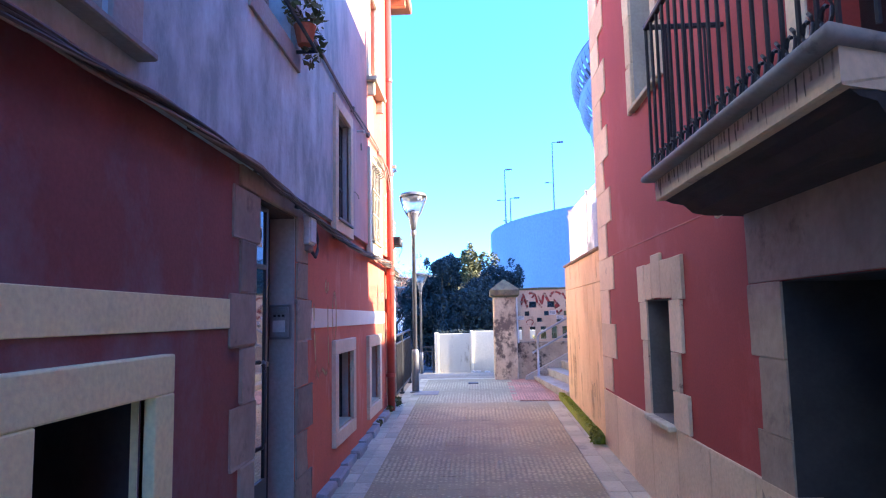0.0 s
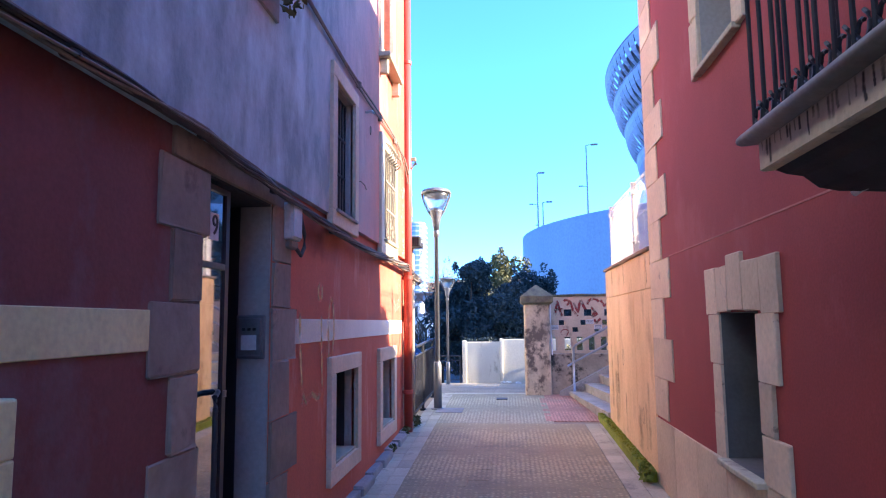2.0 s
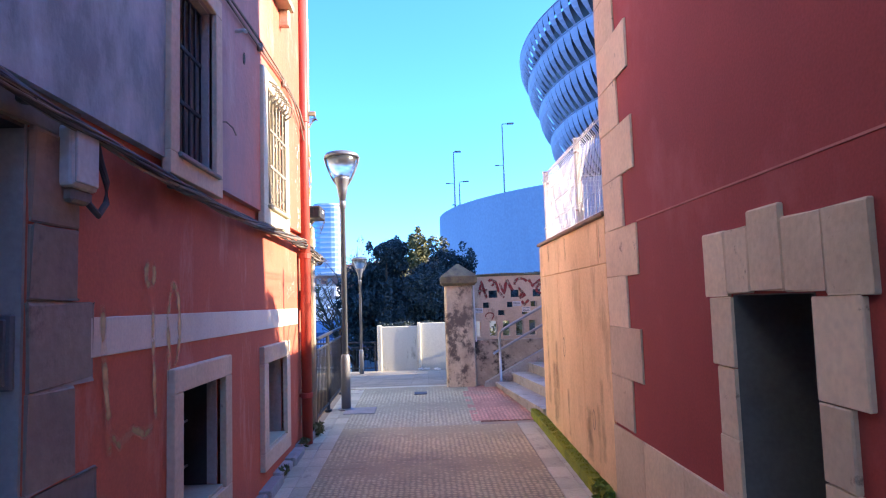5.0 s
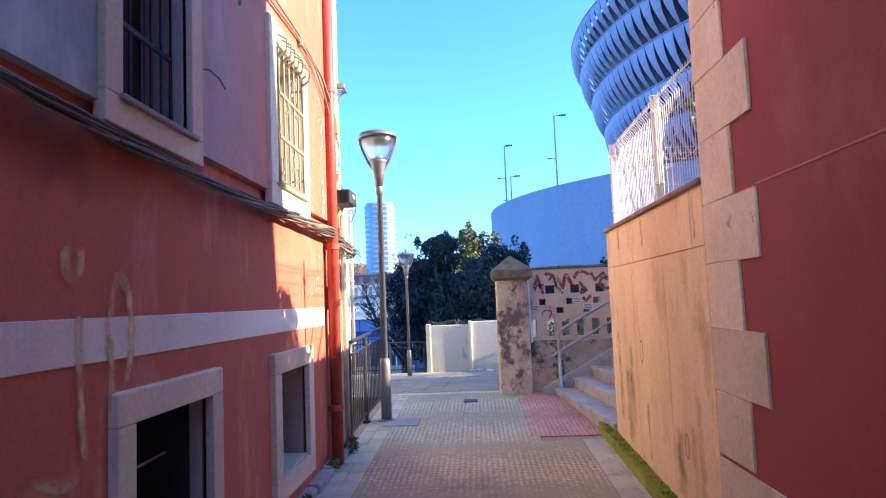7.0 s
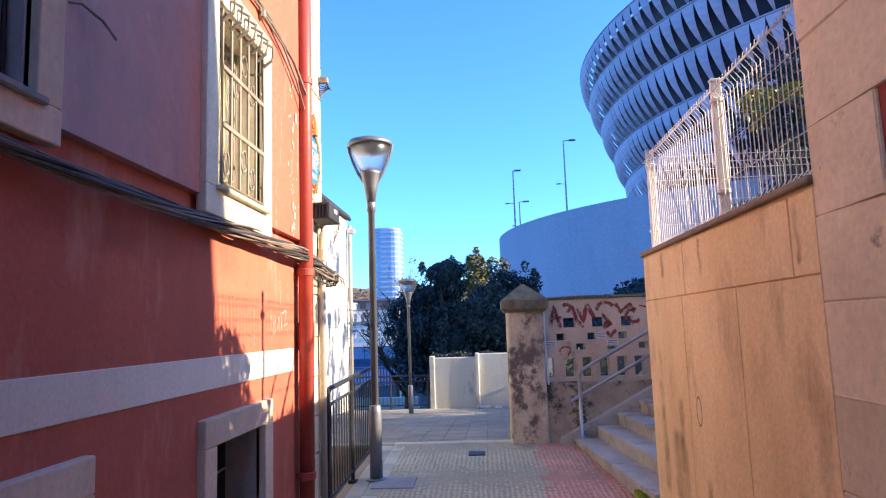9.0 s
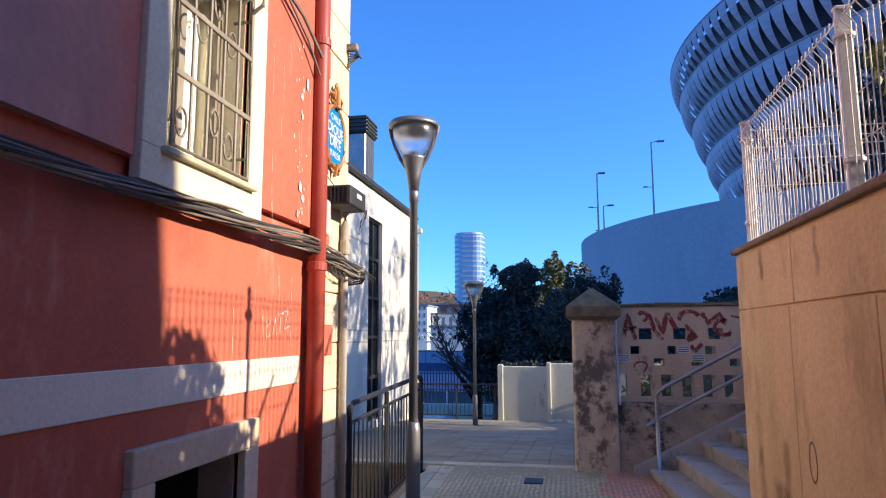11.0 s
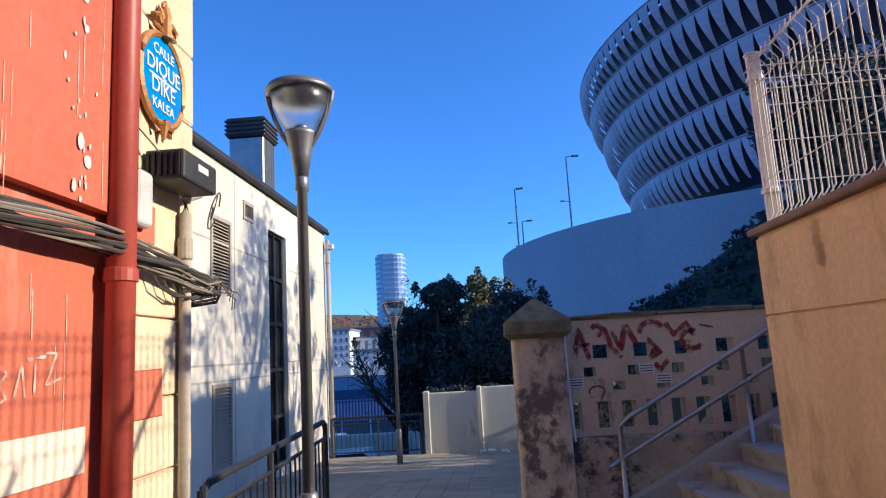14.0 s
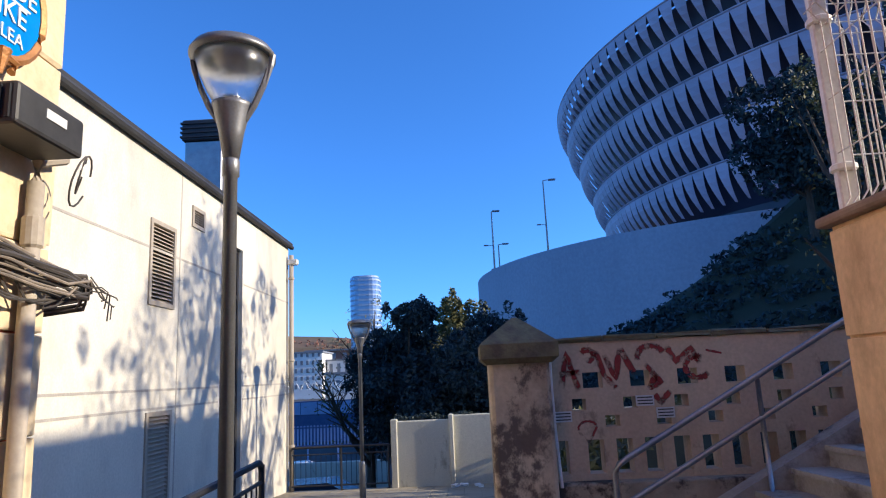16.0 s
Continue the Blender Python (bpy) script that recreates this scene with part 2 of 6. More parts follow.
# Grey render darkened for the narrow window: the recess's shade is in the colour.
REVEAL_SHADE = surface("shaded_reveal_render", (0.17, 0.16, 0.15), (0.12, 0.115, 0.11), 2.0, 0.9, 0.4, 40)
OLD_WALL = surface("flaking_old_render", (0.66, 0.53, 0.36), (0.40, 0.31, 0.22), 3.0, 0.95, 0.9, 25, 1.3, fleck=((0.15, 0.115, 0.09), 2.6, 0.515, 0.07))
OLD_BASE = surface("blackened_old_render", (0.46, 0.37, 0.26), (0.25, 0.20, 0.15), 2.6, 0.95, 0.9, 25, 1.0, fleck=((0.07, 0.056, 0.045), 2.2, 0.50, 0.07))
SCREEN = surface("ochre_screen_render", (0.64, 0.49, 0.33), (0.52, 0.385, 0.26), 1.8, 0.9, 0.4, 40, 1.4, fleck=((0.28, 0.20, 0.14), 3.0, 0.60, 0.1))
LICHEN = surface("lichen_stone", (0.22, 0.19, 0.10), (0.12, 0.10, 0.07), 7, 0.95, 0.9, 40)
LIGHT_PANEL = surface("white_facade_panel", (0.45, 0.43, 0.53), (0.38, 0.365, 0.45), 0.2, 0.5, 0.02, pieces=0.08)
FACADE_DARK = surface("dark_facade", (0.018, 0.022, 0.045), (0.030, 0.034, 0.06), 0.3, 0.35, 0.02)
RAMP_WALL = surface("grey_white_ramp_wall", (0.43, 0.395, 0.42), (0.375, 0.345, 0.37), 0.12, 0.8, 0.1, 6, 2.0, fleck=((0.33, 0.30, 0.32), 0.35, 0.55, 0.2))
BARK = surface("bark", (0.10, 0.075, 0.05), (0.06, 0.045, 0.033), 6, 0.95, 0.8, 30, 4)
LEAF_DARK = surface("dark_leaf", (0.022, 0.038, 0.040), (0.034, 0.054, 0.056), 0.9, 0.6, 0.0, spec=0.3)
LEAF_OLIVE = surface("olive_leaf", (0.10, 0.105, 0.035), (0.14, 0.13, 0.05), 0.9, 0.65, 0.0)
LEAF_BRIGHT = surface("bright_leaf", (0.13, 0.19, 0.020), (0.24, 0.28, 0.035), 5, 0.55, 0.0)
SOIL = surface("dark_soil", (0.035, 0.04, 0.022), (0.05, 0.05, 0.03), 1, 0.95, 0.5)
ASPHALT = surface("asphalt", (0.05, 0.05, 0.052), (0.07, 0.07, 0.07), 0.3, 0.9, 0.3)
HILL = surface("winter_hillside", (0.15, 0.10, 0.065), (0.085, 0.085, 0.045), 0.02, 0.95, 0.0, 0.2)
FAR_WHITE = surface("far_white_render", (0.72, 0.70, 0.66), (0.64, 0.62, 0.58), 0.05, 0.8, 0.0)
FAR_BRICK = surface("far_brown_roofs", (0.26, 0.12, 0.08), (0.18, 0.10, 0.08), 0.05, 0.9, 0.0)
FAR_GREY = surface("far_grey", (0.22, 0.23, 0.25), (0.16, 0.17, 0.18), 0.1, 0.8, 0.0)
TOWER_GLASS = surface("tower_glass", (0.16, 0.22, 0.33), (0.24, 0.31, 0.43), 0.02, 0.18, 0.0, metal=0.5)
TOWER_BAND = surface("tower_band", (0.44, 0.49, 0.57), (0.36, 0.42, 0.50), 0.02, 0.4, 0.0)
BLUE = surface("blue_fence_paint", (0.05, 0.08, 0.18), (0.07, 0.10, 0.20), 2, 0.5, 0.05)
FENCE_BLUE = surface("pale_blue_bar_paint", (0.30, 0.36, 0.52), (0.24, 0.30, 0.45), 2, 0.5, 0.05)
SIGN_BLUE = surface("blue_enamel", (0.012, 0.24, 0.72), (0.015, 0.20, 0.62), 5, 0.3, 0.05)
SIGN_WHITE = surface("white_enamel", (0.85, 0.85, 0.85), (0.78, 0.78, 0.78), 6, 0.35, 0.0)
GOLD = surface("ochre_cast_frame", (0.46, 0.22, 0.07), (0.34, 0.15, 0.05), 9, 0.5, 0.6, 50, metal=0.3)
RAFTER = surface("orange_eave_wood", (0.55, 0.15, 0.06), (0.42, 0.11, 0.05), 2, 0.7, 0.2)
ROOF_TILE = surface("roof_tile", (0.34, 0.14, 0.08), (0.26, 0.10, 0.06), 2, 0.85, 0.4)
BLACK_TRIM = surface("black_roof_trim", (0.03, 0.03, 0.035), (0.05, 0.05, 0.05), 2, 0.5, 0.1)
CAR_PAINT = surface("dark_car_paint", (0.02, 0.025, 0.04), (0.025, 0.03, 0.045), 1, 0.2, 0.0, spec=0.6)
CAR_WHITE = surface("white_car_paint", (0.65, 0.66, 0.68), (0.6, 0.61, 0.63), 1, 0.25, 0.0, spec=0.6)
RUBBER = surface("tyre_rubber", (0.02, 0.02, 0.02), (0.03, 0.03, 0.03), 5, 0.9, 0.1)

def sheer(m, amount, grain=22, edge=6.0):
    """Lets a thin coat of spray show the wall through it, unevenly, thinner at its edges."""
    nd, ln = m.node_tree.nodes, m.node_tree.links
    no = nd.new("ShaderNodeTexNoise")
    no.inputs["Scale"].default_value, no.inputs["Detail"].default_value = grain, 5
    mr = nd.new("ShaderNodeMapRange")
    mr.inputs["From Min"].default_value, mr.inputs["From Max"].default_value = 0.3, 0.75
    mr.inputs["To Min"].default_value, mr.inputs["To Max"].default_value = 0.0, amount
    ln.new(nd.new("ShaderNodeNewGeometry").outputs["Position"], no.inputs["Vector"])
    ln.new(no.outputs["Fac"], mr.inputs["Value"])
    uv = nd.new("ShaderNodeUVMap")
    sep = nd.new("ShaderNodeSeparateXYZ")
    ln.new(uv.outputs["UV"], sep.inputs["Vector"])
    total = mr.outputs["Result"]
    for axis, gain in (("Y", edge), ("X", 14.0)):
        inv = nd.new("ShaderNodeMath")
        inv.operation = "SUBTRACT"
        inv.inputs[0].default_value = 1.0
        ln.new(sep.outputs[axis], inv.inputs[1])
        arch = nd.new("ShaderNodeMath")
        arch.operation = "MULTIPLY"
        ln.new(sep.outputs[axis], arch.inputs[0])
        ln.new(inv.outputs["Value"], arch.inputs[1])
        steep = nd.new("ShaderNodeMath")
        steep.operation, steep.use_clamp = "MULTIPLY", True
        steep.inputs[1].default_value = gain
        ln.new(arch.outputs["Value"], steep.inputs[0])
        both = nd.new("ShaderNodeMath")
        both.operation = "MULTIPLY"
        ln.new(total, both.inputs[0])
        ln.new(steep.outputs["Value"], both.inputs[1])
        total = both.outputs["Value"]
    ln.new(total, nd["Principled BSDF"].inputs["Alpha"])
    return m


SPRAY_YELLOW = sheer(surface("yellowed_spray", (0.82, 0.64, 0.28), (0.74, 0.54, 0.24), 9, 0.8, 0.0), 1.0, 9, 4.0)
SPRAY_RED = sheer(surface("red_spray", (0.26, 0.035, 0.03), (0.32, 0.06, 0.045), 9, 0.8, 0.0), 1.9)
SCRATCH = sheer(surface("pale_scratch", (0.78, 0.58, 0.48), (0.70, 0.48, 0.38), 9, 0.8, 0.0), 1.5)
CABLE_SHADE = sheer(surface("cable_soot_shade", (0.045, 0.035, 0.05), (0.06, 0.045, 0.055), 5, 0.9, 0.0), 0.6, 2.2, 3.2)
DAMP = sheer(surface("damp_stain", (0.26, 0.165, 0.095), (0.32, 0.21, 0.12), 6, 0.9, 0.0), 0.6, 5, 4.0)
STREAK = sheer(surface("dark_water_streak", (0.09, 0.07, 0.055), (0.13, 0.10, 0.075), 6, 0.9, 0.0), 1.3, 8, 4.0)
# Near-black lining colour: shade in recesses and under the balcony is painted in.
RECESS_SHADE = surface("recess_shade_stone", (0.055, 0.05, 0.05), (0.035, 0.033, 0.034), 4, 0.9, 0.4)
PAINT_WHITE = surface("white_paint_splash", (0.75, 0.68, 0.62), (0.65, 0.56, 0.5), 9, 0.7, 0.0)
PAPER = surface("paper_notice", (0.70, 0.70, 0.68), (0.6, 0.6, 0.58), 9, 0.8, 0.0)
GLASS = glassy("window_glass", (0.85, 0.9, 0.92))
GLASS_DARK = glassy("dark_reflecting_glass", (0.015, 0.018, 0.022), 0.02, 0.0)
MIRROR_GLASS = surface("mirror_film_glass", (0.62, 0.62, 0.62), (0.58, 0.58, 0.58), 2, 0.03, 0.0, metal=0.95)
LAMP_GLASS = glassy("lamp_bowl_glass", (0.95, 0.96, 0.97), 0.28)


# ---- building helpers ----
def link(name, me, mat, parent=None, label=""):
    me.materials.append(mat)
    ob = new(name, me)
    if parent is not None:
        ob.parent = parent
        if parent.type == "EMPTY":
            ob.matrix_parent_inverse = parent.matrix_basis.inverted()
    if label:
        ob["label"] = label
    return ob


def part(name, bm, mat, parent=None, label="", smooth=False):
    """One bmesh as one mesh object, in world metres, under a thing, a part or a piece of the setting."""
    bm.normal_update()
    if smooth:
        for f in bm.faces:
            f.smooth = True
    me = bpy.data.meshes.new(name)
    bm.to_mesh(me)
    bm.free()
    return link(name, me, mat, parent, label)


def raw(name, verts, faces, mat, parent=None, label=""):
    me = bpy.data.meshes.new(name)
    me.from_pydata(verts, [], faces)
    me.update()
    return link(name, me, mat, parent, label)


def thing(name, at, label, category, group=""):
    ob = new(name)
    ob.empty_display_size = 0.2
    ob.matrix_basis = Matrix.Translation(at)
    return tagged(ob, label, category, group)


def setting(ob, label, category):
    return tagged(ob, label, category, "", "structure")


def box(bm, lo, hi, bevel=0.0, seg=1):
    c = [(a + b) / 2 for a, b in zip(lo, hi)]
    s = [abs(b - a) for a, b in zip(lo, hi)]
    got = bmesh.ops.create_cube(bm, size=1, matrix=Matrix.Translation(c) @ Matrix.Diagonal((*s, 1)))
    if bevel:
        edges = {e for v in got["verts"] for e in v.link_edges}
        bmesh.ops.bevel(bm, geom=list(edges), offset=bevel, segments=seg, affect="EDGES", profile=0.5)
    return bm


def boxed(lo, hi, bevel=0.0, seg=1):
    return box(bmesh.new(), lo, hi, bevel, seg)


def stone(lo, hi, rng, bevel=0.012, jitter=0.006):
    """A hewn block with softened, slightly uneven corners."""
    bm = boxed(lo, hi, bevel, 2)
    for v in bm.verts:
        v.co += Vector((rng.uniform(-1, 1), rng.uniform(-1, 1), rng.uniform(-1, 1))) * jitter * 0.5
    return bm


def tube(bm, pts, r, seg=8, closed=False):
    """A round tube along the points."""
    pts = [Vector(p) for p in pts]
    rings = []
    n = len(pts)
    for i, p in enumerate(pts):
        a, b = pts[(i - 1) % n if closed else max(i - 1, 0)], pts[(i + 1) % n if closed else min(i + 1, n - 1)]
        d = (b - a).normalized()
        up = Vector((0, 0, 1)) if abs(d.z) < 0.95 else Vector((0, 1, 0))
        u = d.cross(up).normalized()
        w = u.cross(d)
        rr = r[i] if isinstance(r, (list, tuple)) else r
        rings.append([bm.verts.new(p + (u * math.cos(k * math.tau / seg) + w * math.sin(k * math.tau / seg)) * rr) for k in range(seg)])
    last = n if closed else n - 1
    for i in range(last):
        a, b = rings[i], rings[(i + 1) % n]
        for k in range(seg):
            bm.faces.new((a[k], a[(k + 1) % seg], b[(k + 1) % seg], b[k]))
    if not closed:
        bm.faces.new(rings[0])
        bm.faces.new(list(reversed(rings[-1])))
    return bm


def tubed(pts, r, seg=8, closed=False):
    return tube(bmesh.new(), pts, r, seg, closed)


def lathe(bm, at, profile, seg=20, squash=(1, 1)):
    """A turned shape: profile rows of radius and height over the point at."""
    rings = [[bm.verts.new((at[0] + r * squash[0] * math.cos(k * math.tau / seg), at[1] + r * squash[1] * math.sin(k * math.tau / seg), at[2] + z)) for k in range(seg)] for r, z in profile]
    for a, b in zip(rings, rings[1:]):
        for k in range(seg):
            bm.faces.new((a[k], a[(k + 1) % seg], b[(k + 1) % seg], b[k]))
    bm.faces.new(list(reversed(rings[0])))
    bm.faces.new(rings[-1])
    return bm


def lathed(at, profile, seg=20):
    return lathe(bmesh.new(), at, profile, seg)


def pierced(axis, u0, u1, z0, z1, d0, d1, holes):
    """A thick wall with openings right through it. axis 'x': it lies across x from d0 to d1 and runs along y; 'y': the other way."""
    us = sorted({u0, u1, *(h[0] for h in holes), *(h[1] for h in holes)})  # holes past an end are cut off there
    zs = sorted({z0, z1, *(h[2] for h in holes), *(h[3] for h in holes)})
    us = [u for u in us if u0 <= u <= u1]
    zs = [z for z in zs if z0 <= z <= z1]
    nu, nz = len(us) - 1, len(zs) - 1

    def solid(i, j):
        if not (0 <= i < nu and 0 <= j < nz):
            return False
        u, z = (us[i] + us[i + 1]) / 2, (zs[j] + zs[j + 1]) / 2
        return not any(h[0] < u < h[1] and h[2] < z < h[3] for h in holes)

    def at(d, u, z):
        return (d, u, z) if axis == "x" else (u, d, z)

    bm = bmesh.new()
    made = {}

    def v(d, u, z):
        key = (d, u, z)
        if key not in made:
            made[key] = bm.verts.new(at(d, u, z))
        return made[key]

    def quad(*ks):
        bm.faces.new([v(*k) for k in ks])

    for i in range(nu):
        for j in range(nz):
            if not solid(i, j):
                continue
            a, b, c, e = us[i], us[i + 1], zs[j], zs[j + 1]
            quad((d0, a, c), (d0, a, e), (d0, b, e), (d0, b, c))
            quad((d1, a, c), (d1, b, c), (d1, b, e), (d1, a, e))
            if not solid(i - 1, j):
                quad((d0, a, c), (d1, a, c), (d1, a, e), (d0, a, e))
            if not solid(i + 1, j):
                quad((d0, b, c), (d0, b, e), (d1, b, e), (d1, b, c))
            if not solid(i, j - 1):
                quad((d0, a, c), (d0, b, c), (d1, b, c), (d1, a, c))
            if not solid(i, j + 1):
                quad((d0, a, e), (d1, a, e), (d1, b, e), (d0, b, e))
    bmesh.ops.recalc_face_normals(bm, faces=bm.faces)
    return bm


def ribbon(pts, width, lift, axis, mat, parent, name="stroke", seed=1):
    """A brushed or sprayed stroke, flat against a wall; pts in the wall's plane (u, z)."""
    rng = random.Random(seed)
    fine = []
    for (a, b), (c, d) in zip(pts, pts[1:]):
        for k in range(5):
            s = k / 5
            fine.append((a + (c - a) * s, b + (d - b) * s))
    fine.append(pts[-1])
    vs, fs = [], []
    for i, (u, z) in enumerate(fine):
        a, b = fine[max(i - 1, 0)], fine[min(i + 1, len(fine) - 1)]
        du, dz = b[0] - a[0], b[1] - a[1]
        ln = math.hypot(du, dz) or 1
        w = width * rng.uniform(0.38, 0.6)
        for sgn in (-1, 1):
            p = (u - sgn * dz / ln * w, z + sgn * du / ln * w)
            vs.append((lift, p[0], p[1]) if axis == "x" else (p[0], lift, p[1]))
        if i:
            fs.append((2 * i - 2, 2 * i, 2 * i + 1, 2 * i - 1))
    ob = raw(name, vs, fs, mat, parent)
    layer = ob.data.uv_layers.new(name="along")
    for lp in ob.data.loops:
        layer.data[lp.index].uv = (lp.vertex_index // 2 / (len(fine) - 1), lp.vertex_index % 2)
    return ob


def arc(cu, cz, ru, rz, a0, a1, n=10):
    return [(cu + ru * math.cos(radians(a0 + (a1 - a0) * k / n)), cz + rz * math.sin(radians(a0 + (a1 - a0) * k / n))) for k in range(n + 1)]


def gz(y):
    """Height of the paved ground along the way: it climbs to a crest, then falls to the terrace's end."""
    return 0.10 + 0.034 * y if y <= 13.1 else 0.545 - 0.069 * (y - 13.1)


XL, XR = -1.19, 1.41
XU = XL + 0.045  # the upper storeys stand a little proud of the lower wall

# ---- ground ----
raw_ground = raw("ground", [(-1500, -300, -2.7), (1500, -300, -2.7), (1500, 2500, -2.7), (-1500, 2500, -2.7)], [(0, 1, 2, 3)], ASPHALT)
setting(raw_ground, "dark asphalt ground below the raised terrace", "ground")


def strip(name, x0, x1, ys, drop, mat, bottom=-2.9):
    """A paved deck that follows the ground's height, with sides down to the low ground."""
    vs, fs = [], []
    for y in ys:
        z = gz(y) - drop
        vs += [(x0, y, z), (x1, y, z), (x0, y, bottom), (x1, y, bottom)]
    for i in range(len(ys) - 1):
        a, b = 4 * i, 4 * i + 4
        fs += [(a, a + 1, b + 1, b), (a, b, b + 2, a + 2), (a + 1, a + 3, b + 3, b + 1)]
    n = 4 * (len(ys) - 1)
    fs += [(0, 2, 3, 1), (n, n + 1, n + 3, n + 2)]
    return raw(name, vs, fs, mat)


alley = setting(strip("pavement", -1.66, 1.42, [-6, 0, 4, 8, 10.3], 0.014, JOINT), "dark bedding under the alley's small pavers", "pavement")
# Unseen pale ground, added to bounce sunlight into the alley.
setting(strip("pavement_behind", -14, 14, [-40, -20, -6], 0.02, SLAB_BUFF), "unseen pale paving added behind the alley to bounce light in", "pavement")
landing = setting(strip("pavement_landing", -1.22, 4.4, [10.3, 11.5, 13.1], 0.014, JOINT), "bedding under the pavers before the steps", "pavement")
terrace = setting(strip("pavement_terrace", -3.25, 4.4, [13.1, 17, 21.0], 0.014, JOINT), "bedding under the terrace's buff paving slabs", "pavement")

# ---- west house ----
LOW_HOLES = [(2.35, 3.03, 0.70, 1.43), (6.38, 7.09, 0.73, 1.40), (8.2, 8.89, 0.70, 1.38), (4.24, 5.10, -1.0, 2.44)]
UP_A = [(1.95, 2.62, 2.69, 3.80), (6.225, 6.81, 2.60, 3.60), (4.10, 4.84, 3.59, 4.65)]
UP_B = [(8.10, 8.76, 2.615, 3.58), (8.06, 8.64, 4.64, 5.72)]
setting(part("wall_west_near", pierced("x", -5, 4.7, -0.9, 2.56, -1.64, XL, [h for h in LOW_HOLES if h[0] < 4.7]), RED_SHADED), "red plastered lower house wall, worn, shade and haze in its colour", "wall")
wall_w_low = setting(part("wall_west_lower", pierced("x", 4.7, 10.32, -0.9, 2.56, -1.64, XL, [h for h in LOW_HOLES if h[1] > 4.7]), RED), "red plastered lower house wall, worn and stained", "wall")
setting(part("wall_west_upper", pierced("x", -5, 9.66, 2.56, 6.55, -1.64, XU, UP_A + UP_B), UPPER), "rough upper wall plaster, grey with glare haze painted in, then worn red", "wall")
wall_w_end = setting(part("wall_west_corner", boxed((-1.64, 9.66, 2.56), (XL, 10.32, 6.55)), RED), "red plastered house corner behind the corner stones", "wall")
setting(part("wall_west_end", boxed((-7, 10.02, -2.6), (-1.64, 10.32, 6.55)), QUOIN_CREAM), "cream end wall of the red house", "wall")
setting(part("wall_west_inner", boxed((-3.3, -5, -0.9), (-3.1, 10.02, 6.5)), UNLIT_ROOM), "inner wall seen through windows, room shade in its colour", "wall")
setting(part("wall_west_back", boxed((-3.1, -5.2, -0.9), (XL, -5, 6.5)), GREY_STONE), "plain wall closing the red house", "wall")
setting(part("floor_inner", boxed((-3.1, -5, 2.44), (-1.64, 10.02, 2.52)), UNLIT_ROOM), "floor between the house's storeys, room shade in its colour", "floor")
roof = setting(part("roof_west", boxed((-7, -5.4, 6.62), (-0.85, 10.7, 6.78), 0.02), ROOF_TILE), "terracotta roof edge over the alley", "roof")
for k in range(22):
    part("rafter", boxed((-1.6, -5.0 + k * 0.72, 6.5), (-0.9, -4.9 + k * 0.72, 6.62), 0.01), RAFTER, roof, "orange painted rafter end")
band = setting(part("trim_band", boxed((XL, 5.50, 1.645), (XL + 0.008, 9.56, 1.80), 0.003), BAND, None), "whitish painted band along the red wall", "trim")
setting(part("trim_band_near", boxed((XL, -5, 1.675), (XL + 0.008, 3.86, 1.825), 0.003), CREAM_NEAR), "cream painted band along the red wall", "trim")
for k in range(10):
    y0 = 5.7 + k * 0.46
    part("skirting_stone", stone((XL - 0.02, y0, gz(y0) - 0.1), (XL + 0.075 + 0.02 * (k % 2), y0 + 0.45, gz(y0) + 0.075), random.Random(k), 0.02, 0.012), CONCRETE, wall_w_low, "rough concrete skirting stone")


def framed_window(name, y0, y1, z0, z1, b, mat, label, proud=0.035, bottom=True, sill=None, bt=None, base=XL):
    """A rectangular opening's raised surround of four pieces; returns the head piece, which carries the rest."""
    bt = b if bt is None else bt
    w = setting(part(name, boxed((base - 0.02, y0 - b, z1), (base + proud, y1 + b, z1 + bt), 0.008, 2), mat), label, "window")
    part("surround", boxed((base - 0.02, y0 - b, z0), (base + proud, y0, z1), 0.006, 2), mat, w)
    part("surround", boxed((base - 0.02, y1, z0), (base + proud, y1 + b, z1), 0.006, 2), mat, w)
    if bottom:
        part("surround", boxed((base - 0.02, y0 - b, z0 - b), (base + proud, y1 + b, z0), 0.006, 2), mat, w)
    if sill:
        part("window_sill", boxed((base - 0.3, y0 + 0.004, z0 + 0.002), (base + 0.02, y1 - 0.004, z0 + 0.022), 0.004), sill, w, "pale worn sill")
    return w


def window_inset(w, y0, y1, z0, z1, x, curtain=None, wood=WOOD_WIN):
    """Casement frame with two leaves, panes and, where there is one, a curtain behind."""
    f = 0.045
    part("window_frame", pierced("x", y0, y1, z0, z1, x - 0.03, x + 0.03, [(y0 + f, (y0 + y1) / 2 - f / 2, z0 + f, z1 - f), ((y0 + y1) / 2 + f / 2, y1 - f, z0 + f, z1 - f)]), wood, w, "aged casement frame")
    for a, c in ((y0 + f, (y0 + y1) / 2 - f / 2), ((y0 + y1) / 2 + f / 2, y1 - f)):
        p = part("pane", boxed((x - 0.004, a, z0 + f), (x + 0.004, c, z1 - f)), GLASS, w)
        p.visible_shadow = False
    if curtain:
        bm = bmesh.new()
        n = 60
        rows = [[bm.verts.new((x - 0.09 + 0.022 * math.sin(k * 1.05) + 0.006 * math.sin(k * 2.7), y0 + 0.02 + (y1 - y0 - 0.04) * k / n, z)) for k in range(n + 1)] for z in (z0 + 0.03, z1 - 0.03)]
        for k in range(n):
            bm.faces.new((rows[0][k], rows[0][k + 1], rows[1][k + 1], rows[1][k]))
        part("curtain", bm, curtain, w, "white gathered curtain", True)


